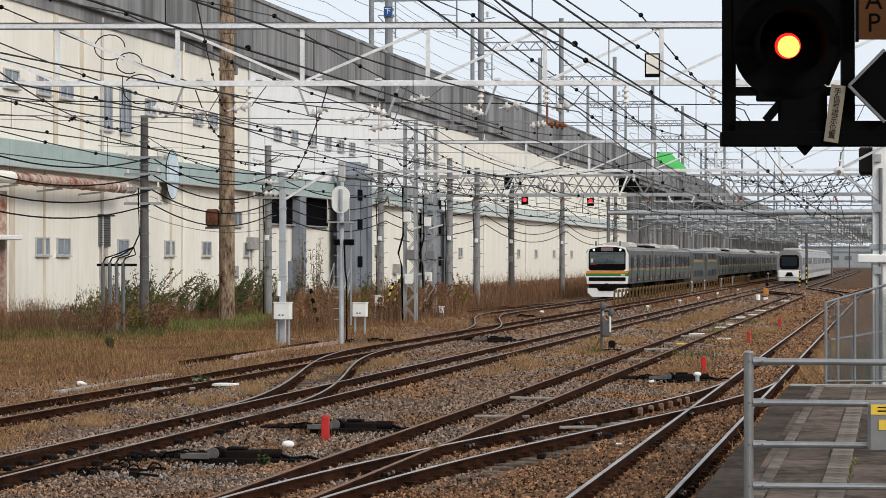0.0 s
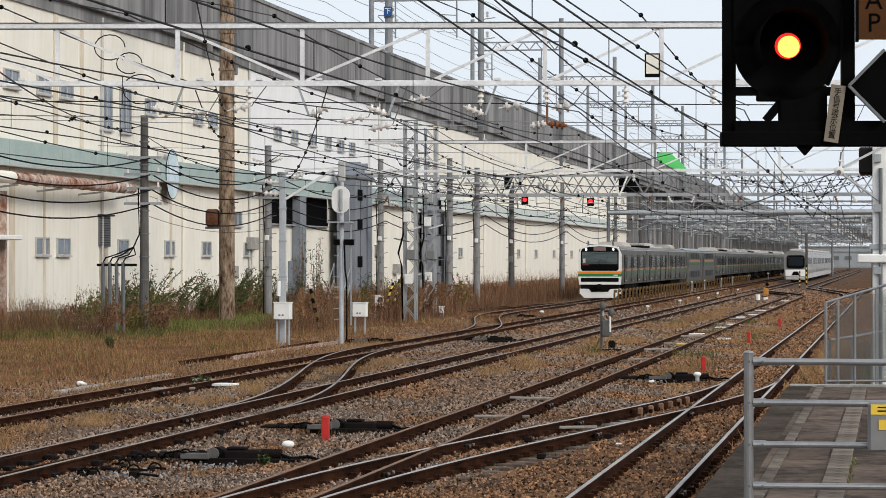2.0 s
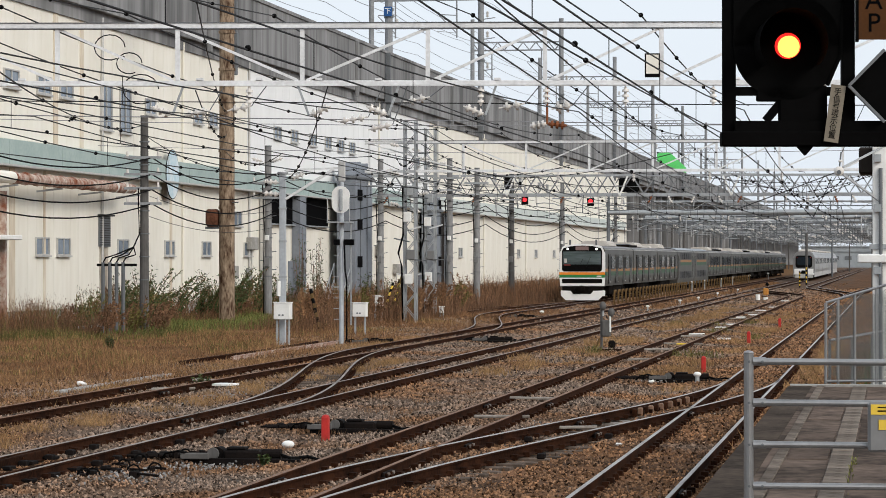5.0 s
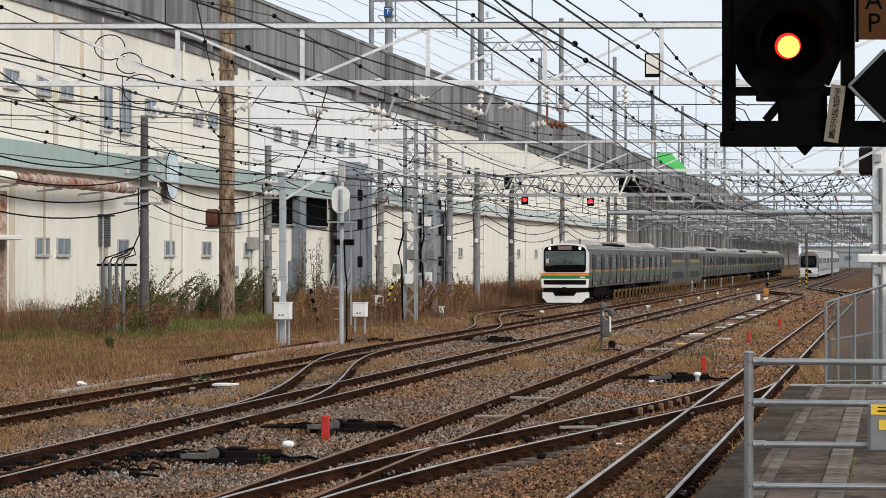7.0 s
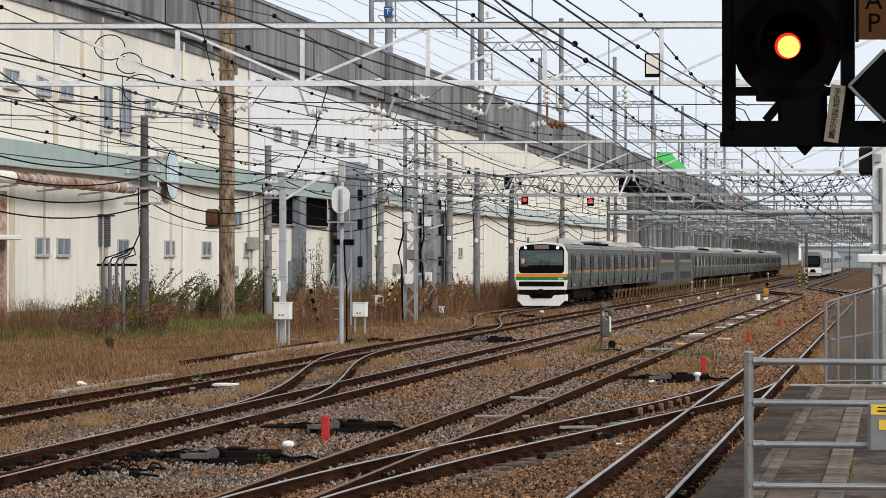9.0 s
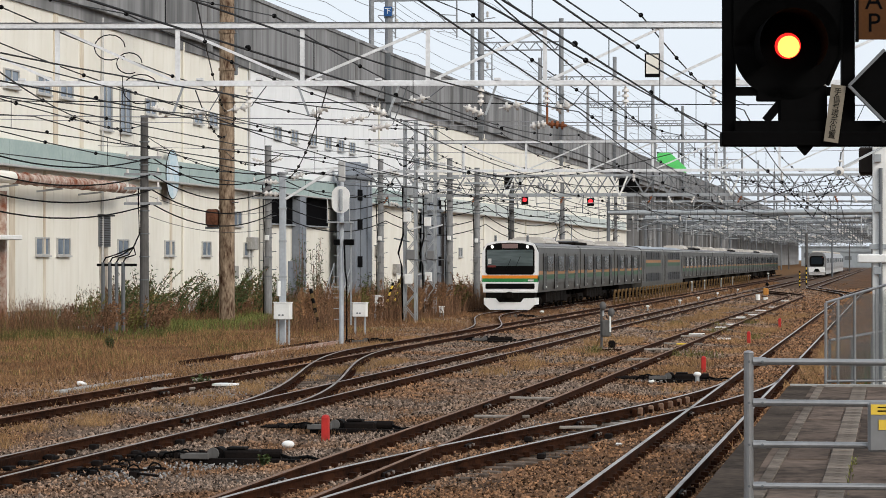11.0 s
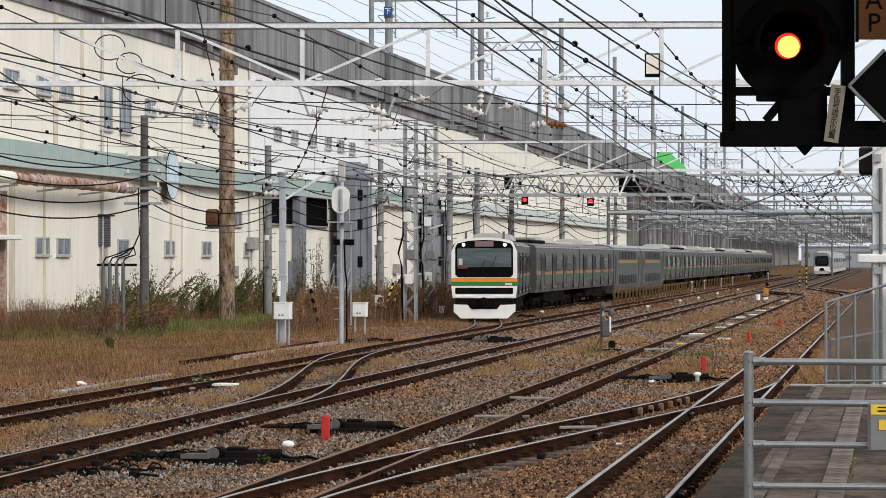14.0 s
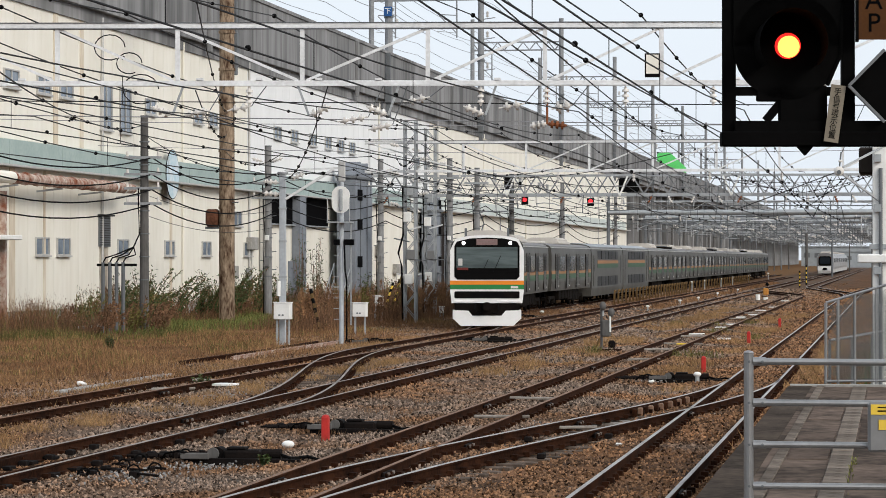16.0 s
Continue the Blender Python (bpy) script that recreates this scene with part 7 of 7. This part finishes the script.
def commuter_car(label, cab=False, panto=False, deck=False, seed=1, W=2.95):
    c = thing("commuter_car", Matrix.Identity(4), label, "train car", "cars of the commuter train")
    L = 9.75
    y0 = -L + (0.35 if cab else 0)
    top = 3.62 if not deck else 3.72
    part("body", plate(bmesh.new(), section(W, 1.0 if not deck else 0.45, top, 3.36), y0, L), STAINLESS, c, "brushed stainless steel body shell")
    roof = bmesh.new()
    pts = [(1.38, 3.40)] + [(1.40 * math.cos(math.pi * k / 10), 3.40 + (top + 0.03 - 3.40) * math.sin(math.pi * k / 10) ** 0.8) for k in range(1, 10)] + [(-1.38, 3.40)]
    plate(roof, pts, y0 + 0.02, L - 0.02)
    part("roof", roof, ROOFBLUE if deck else ROOFGREY, c)
    for s in (-1, 1):
        part("gutter", boxed(s * 1.44 - 0.03, s * 1.44 + 0.03, y0, L, 3.36, 3.41), ALU, c)
        X = s * (W / 2)
        lo, hi = min(X, X + s * 0.012), max(X, X + s * 0.012)
        if not deck:
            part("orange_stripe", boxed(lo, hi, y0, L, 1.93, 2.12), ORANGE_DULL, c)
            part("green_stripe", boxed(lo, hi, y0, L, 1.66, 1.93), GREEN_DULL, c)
            for k in range(4):
                yc = -7.35 + k * 4.9 + (0.4 if cab else 0)
                lo2, hi2 = min(X, X + s * 0.03), max(X, X + s * 0.03)
                d = part("door", boxed(lo2, hi2, yc - 0.65, yc + 0.65, 1.13, 3.02, bevel=0.006), STAINLESS, c)
                for q in (-0.32, 0.32):
                    part("door_glass", boxed(min(X, X + s * 0.036), max(X, X + s * 0.036), yc + q - 0.20, yc + q + 0.20, 2.1, 2.88), SIDEGLASS, d)
                part("door_seam", boxed(min(X, X + s * 0.036), max(X, X + s * 0.036), yc - 0.015, yc + 0.015, 1.13, 3.02), BLACK, d)
                for q in (-0.68, 0.68):
                    part("door_edge", boxed(min(X, X + s * 0.036), max(X, X + s * 0.036), yc + q - 0.02, yc + q + 0.02, 1.13, 3.05), UNDER, d)
                part("step_light", ball(bmesh.new(), (X + s * 0.02, yc + 0.55, 1.25), 0.045, n=6), WHITE, d)
                if k < 3:
                    part("side_window", boxed(lo2, hi2, yc + 1.25, yc + 3.65, 2.08, 2.92), TRAINGLASS, c)
        else:
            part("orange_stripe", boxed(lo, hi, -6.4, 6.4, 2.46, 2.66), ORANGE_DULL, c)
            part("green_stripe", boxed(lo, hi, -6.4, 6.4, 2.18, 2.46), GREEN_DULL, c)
            for k in range(6):
                yc = -5.4 + k * 2.16
                part("upper_window", boxed(min(X, X + s * 0.02), max(X, X + s * 0.02), yc - 0.85, yc + 0.85, 2.75, 3.25), SIDEGLASS, c)
                part("lower_window", boxed(min(X, X + s * 0.02), max(X, X + s * 0.02), yc - 0.85, yc + 0.85, 1.05, 1.65), SIDEGLASS, c)
            for yc in (-8.3, 8.3):
                part("door", boxed(min(X, X + s * 0.03), max(X, X + s * 0.03), yc - 0.45, yc + 0.45, 1.1, 3.0), STAINLESS, c)
                part("vestibule_glass", boxed(min(X, X + s * 0.036), max(X, X + s * 0.036), yc - 0.2, yc + 0.2, 2.0, 2.8), SIDEGLASS, c)
    # roof gear
    if not deck:
        hump = bmesh.new()
        plate(hump, [(-1.0, 3.55), (1.0, 3.55), (0.95, 3.83), (0.7, 3.98), (-0.7, 3.98), (-0.95, 3.83)], -2.6, 2.6)
        bmesh.ops.bevel(hump, geom=list(hump.edges), offset=0.09, segments=2, affect="EDGES")
        part("cooling_unit", hump, ACPALE, c, "pale rounded roof cooling unit")
        for y in (-6.2, 5.8):
            part("roof_vent", boxed(-0.6, 0.6, y - 0.7, y + 0.7, 3.58, 3.76, bevel=0.06), ACPALE, c)
    if panto:
        pf = bmesh.new()
        for s in (-0.5, 0.5):
            bar(pf, (s, -6.4, 3.85), (s * 0.8, -5.4, 4.5), 0.05, 0.05)
            bar(pf, (s * 0.8, -5.4, 4.5), (s, -6.6, 5.05), 0.04, 0.04)
        bar(pf, (-0.85, -6.6, 5.07), (0.85, -6.6, 5.07), 0.06, 0.05)
        box(pf, -0.8, 0.8, -7.4, -5.2, 3.72, 3.85)
        part("pantograph", pf, DARKSTEEL, c)
        part("roof_tray", boxed(-1.1, 1.1, -9.3, -3.2, 3.6, 3.76, bevel=0.04), UNDER, c)
    bogie(c, -6.9)
    bogie(c, 6.9)
    if not deck:
        underfloor(c, seed)
    part("gangway", boxed(-0.7, 0.7, L, L + 0.5, 1.0, 3.3), UNDER, c)
    if cab:
        front(c, -L + 0.35)
    return c


def front(c, y):
    """The commuter train's face, set on the body's end at y."""
    W = 2.95
    outer = section(W, 1.0, 3.72, 3.45, 12, 0.16)
    shell = part("front_shell", plate(bmesh.new(), outer, y - 0.30, y), TRAINWHITE, c, "glossy white moulded cab surround")
    arch = [(-1.30, 2.06), (-1.18, 1.94), (1.18, 1.94), (1.30, 2.06), (1.30, 3.28), (1.20, 3.46), (0.7, 3.58), (0, 3.62), (-0.7, 3.58), (-1.20, 3.46), (-1.30, 3.28)]
    part("mask", plate(bmesh.new(), arch, y - 0.315, y - 0.30), BLACK, shell)
    glass = [(-1.22, 2.24), (1.22, 2.24), (1.22, 3.24), (-1.22, 3.24)]
    part("windscreen", plate(bmesh.new(), glass, y - 0.325, y - 0.315), WINDSCREEN, shell, "dark windscreen with reflections painted into its colour")
    part("dashboard_band", boxed(-1.22, 1.22, y - 0.329, y - 0.325, 2.24, 2.40), BLACK, shell)
    part("pale_blind", boxed(-1.15, -0.98, y - 0.330, y - 0.325, 2.5, 2.78), ALU, shell)
    part("red_display", boxed(-1.18, -0.75, y - 0.332, y - 0.325, 2.32, 2.42), mat("dim_red_display", (0.16, 0.035, 0.03), 0.4, scale=30, bump=0), shell)
    part("destination_display", boxed(-0.42, 0.42, y - 0.332, y - 0.315, 3.32, 3.56), mat("display_glass", (0.25, 0.17, 0.16), 0.3, scale=14, fine=60, bump=0), shell)
    for s in (-1, 1):
        part("headlamp", rod(bmesh.new(), (s * 0.93, y - 0.335, 3.40), (s * 0.93, y - 0.315, 3.40), 0.075, n=14), HEADLAMP, shell)
    wip = bmesh.new()
    bar(wip, (0.25, y - 0.34, 2.2), (0.55, y - 0.34, 2.9), 0.025, 0.02)
    bar(wip, (-0.2, y - 0.34, 2.2), (0.05, y - 0.34, 2.75), 0.025, 0.02)
    part("wiper", wip, BLACK, shell)
    part("orange_band", boxed(-1.475, 1.475, y - 0.306, y - 0.0, 1.74, 1.90), ORANGE, shell)
    part("green_band", boxed(-1.475, 1.475, y - 0.306, y - 0.0, 1.55, 1.74), GREENP, shell)
    part("number_bars", boxed(0.95, 1.25, y - 0.310, y - 0.306, 1.59, 1.68), INSUL, shell)
    part("lower_grille", plate(bmesh.new(), rounded(-1.30, 1.30, 1.19, 1.47, 0.05), y - 0.312, y - 0.30), BLACK, shell)
    for s in (-1, 1):
        part("tail_lamp", boxed(s * 0.95 - 0.28, s * 0.95 + 0.28, y - 0.318, y - 0.312, 1.23, 1.41), UNDER, shell)
    part("bumper_line", boxed(-1.35, -0.38, y - 0.32, y, 1.02, 1.12, bevel=0.02), TRAINWHITE, shell)
    part("bumper_line", boxed(0.38, 1.35, y - 0.32, y, 1.02, 1.12, bevel=0.02), TRAINWHITE, shell)
    part("buffer_recess", boxed(-1.3, 1.3, y - 0.22, y + 0.6, 0.45, 1.0), UNDER, c)
    cp = part("coupler", boxed(-0.16, 0.16, y - 0.75, y - 0.1, 0.72, 1.02, bevel=0.05), UNDER, c)
    part("coupler_head", rod(bmesh.new(), (0, y - 0.80, 0.88), (0, y - 0.6, 0.88), 0.17, n=14), UNDER, cp)
    for s in (-1, 1):
        part("hose", tube(bmesh.new(), [(s * 0.45, y - 0.3, 0.95), (s * 0.48, y - 0.5, 0.75), (s * 0.38, y - 0.55, 0.58), (s * 0.2, y - 0.5, 0.62)], 0.03, 6), BLACK, c)
    skirt = [(-1.05, 0.09), (1.05, 0.09), (1.33, 0.36), (1.36, 0.72), (0.74, 0.70), (0.58, 0.50), (-0.58, 0.50), (-0.74, 0.70), (-1.36, 0.72), (-1.33, 0.36)]
    part("skirt", plate(bmesh.new(), skirt, y - 0.42, y - 0.34), TRAINWHITE, c, "white snow-plough skirt")
    for s in (-1, 1):
        part("skirt_side", boxed(s * 1.33 - 0.04, s * 1.33 + 0.04, y - 0.40, y + 0.9, 0.36, 0.72), TRAINWHITE, c)
        part("roof_antenna", boxed(s * 0.85 - 0.05, s * 0.85 + 0.05, y + 0.2, y + 0.4, 3.6, 4.0), DARKSTEEL, c)


def express_car(label, tail=False):
    c = thing("express_car", Matrix.Identity(4), label, "train car", "cars of the silver train")
    L = 9.7
    part("body", plate(bmesh.new(), section(2.85, 0.85, 3.72, 3.25, 10, 0.2), -L, L), SILVER, c, "silver-grey smooth body")
    for s in (-1, 1):
        X = s * 1.425
        part("window_band", boxed(min(X, X + s * 0.012), max(X, X + s * 0.012), -L + 1.5, L - 1.0, 2.05, 2.85), GREYBOX, c)
        for k in range(8):
            yc = -7.2 + k * 2.05
            part("side_window", boxed(min(X, X + s * 0.02), max(X, X + s * 0.02), yc - 0.75, yc + 0.75, 2.12, 2.78), TRAINGLASS, c)
        part("door", boxed(min(X, X + s * 0.02), max(X, X + s * 0.02), 8.2, 9.0, 1.0, 2.95), ALU, c)
        part("side_skirt", boxed(s * 1.35 - 0.04, s * 1.35 + 0.04, -L, L, 0.35, 0.95), ALU, c)
    for y in (-4.5, 4.5):
        part("roof_unit", boxed(-0.85, 0.85, y - 1.8, y + 1.8, 3.6, 3.95, bevel=0.12), ACPALE, c)
    bogie(c, -6.9)
    bogie(c, 6.9)
    part("gangway", boxed(-0.6, 0.6, L, L + 0.6, 0.9, 3.2), UNDER, c)
    if tail:
        f = part("end_shell", plate(bmesh.new(), section(2.8, 0.85, 3.70, 3.1, 12, 0.25), -L - 0.5, -L), ROOFGREY, c)
        part("black_mask", plate(bmesh.new(), rounded(-1.08, 1.08, 1.55, 3.15, 0.35), -L - 0.53, -L - 0.5), BLACK, f)
        part("rear_window", plate(bmesh.new(), rounded(-0.85, 0.85, 1.9, 2.95, 0.2), -L - 0.545, -L - 0.53), TRAINGLASS, f)
        part("white_apron", boxed(-1.32, 1.32, -L - 0.54, -L - 0.0, 0.55, 1.5, bevel=0.12), TRAINWHITE, f, "white lower front apron")
        part("coupler_hatch", plate(bmesh.new(), [(-0.5, 0.75), (0.5, 0.75), (0.25, 1.2), (-0.25, 1.2)], -L - 0.58, -L - 0.54), BLACK, f)
        part("skirt", boxed(-1.2, 1.2, -L - 0.48, -L, 0.2, 0.55, bevel=0.05), ALU, f)
        for s in (-1, 1):
            part("tail_lamp", boxed(s * 0.88 - 0.04, s * 0.88 + 0.04, -L - 0.55, -L - 0.53, 2.86, 2.92), RED, f)
    return c


def trains():
    cab = commuter_car("stainless commuter cab car with orange and green bands", cab=True, seed=3)
    plain = commuter_car("stainless commuter car with orange and green stripes", seed=5)
    powered = commuter_car("stainless commuter car with a roof pantograph", panto=True, seed=8)
    deck = commuter_car("stainless double-deck car with orange and green stripes", deck=True)
    used = {cab.name, powered.name}
    cars = [cab, powered]
    order = [plain, deck, deck, plain, powered, plain, plain, powered, plain, plain, powered, plain, plain]
    for src in order:
        if src.name in used:
            cars.append(copy_thing(src, Matrix.Identity(4)))
        else:
            used.add(src.name)
            cars.append(src)
    tail = express_car("silver express end car with a black window mask", tail=True)
    mid = express_car("silver express car with a dark window band")
    silver = [tail, mid] + [copy_thing(mid, Matrix.Identity(4)) for _ in range(5)]
    return cars, silver


CARS, SILVERS = trains()


# ---- what moves ----
def arrival(y):
    """The arrival track's x at y."""
    return T1 + (T0 - T1) * smooth((y - 101.0) / 39.0)


def face(t):
    """The commuter train's front along the line: it gathers speed, then rolls evenly."""
    if t <= 11.5:
        return 191.4 - 2.0 * t - 0.225 * t * t
    return 138.64 - 6.8 * (t - 11.5)


def motions():
    times = [k * 0.5 for k in range(33)]
    for i, car in enumerate(CARS):
        rows = []
        for t in times:
            yc = face(t) + 9.85 + 20.0 * i
            ya, yb = yc - 6.9, yc + 6.9
            xa, xb = arrival(ya), arrival(yb)
            turn = math.degrees(math.atan2(-(xb - xa), yb - ya))
            rows.append((t, pose((xa + xb) / 2, yc, -0.03, 0, 0, turn)))
        walk(car, rows)
    for i, car in enumerate(SILVERS):
        walk(car, [(t, pose(T2, 311.0 + 10.0 * t + 10.2 + 20.2 * i, 0.0)) for t in (0.0, 4.0, 8.0, 12.0, 16.0)])


motions()
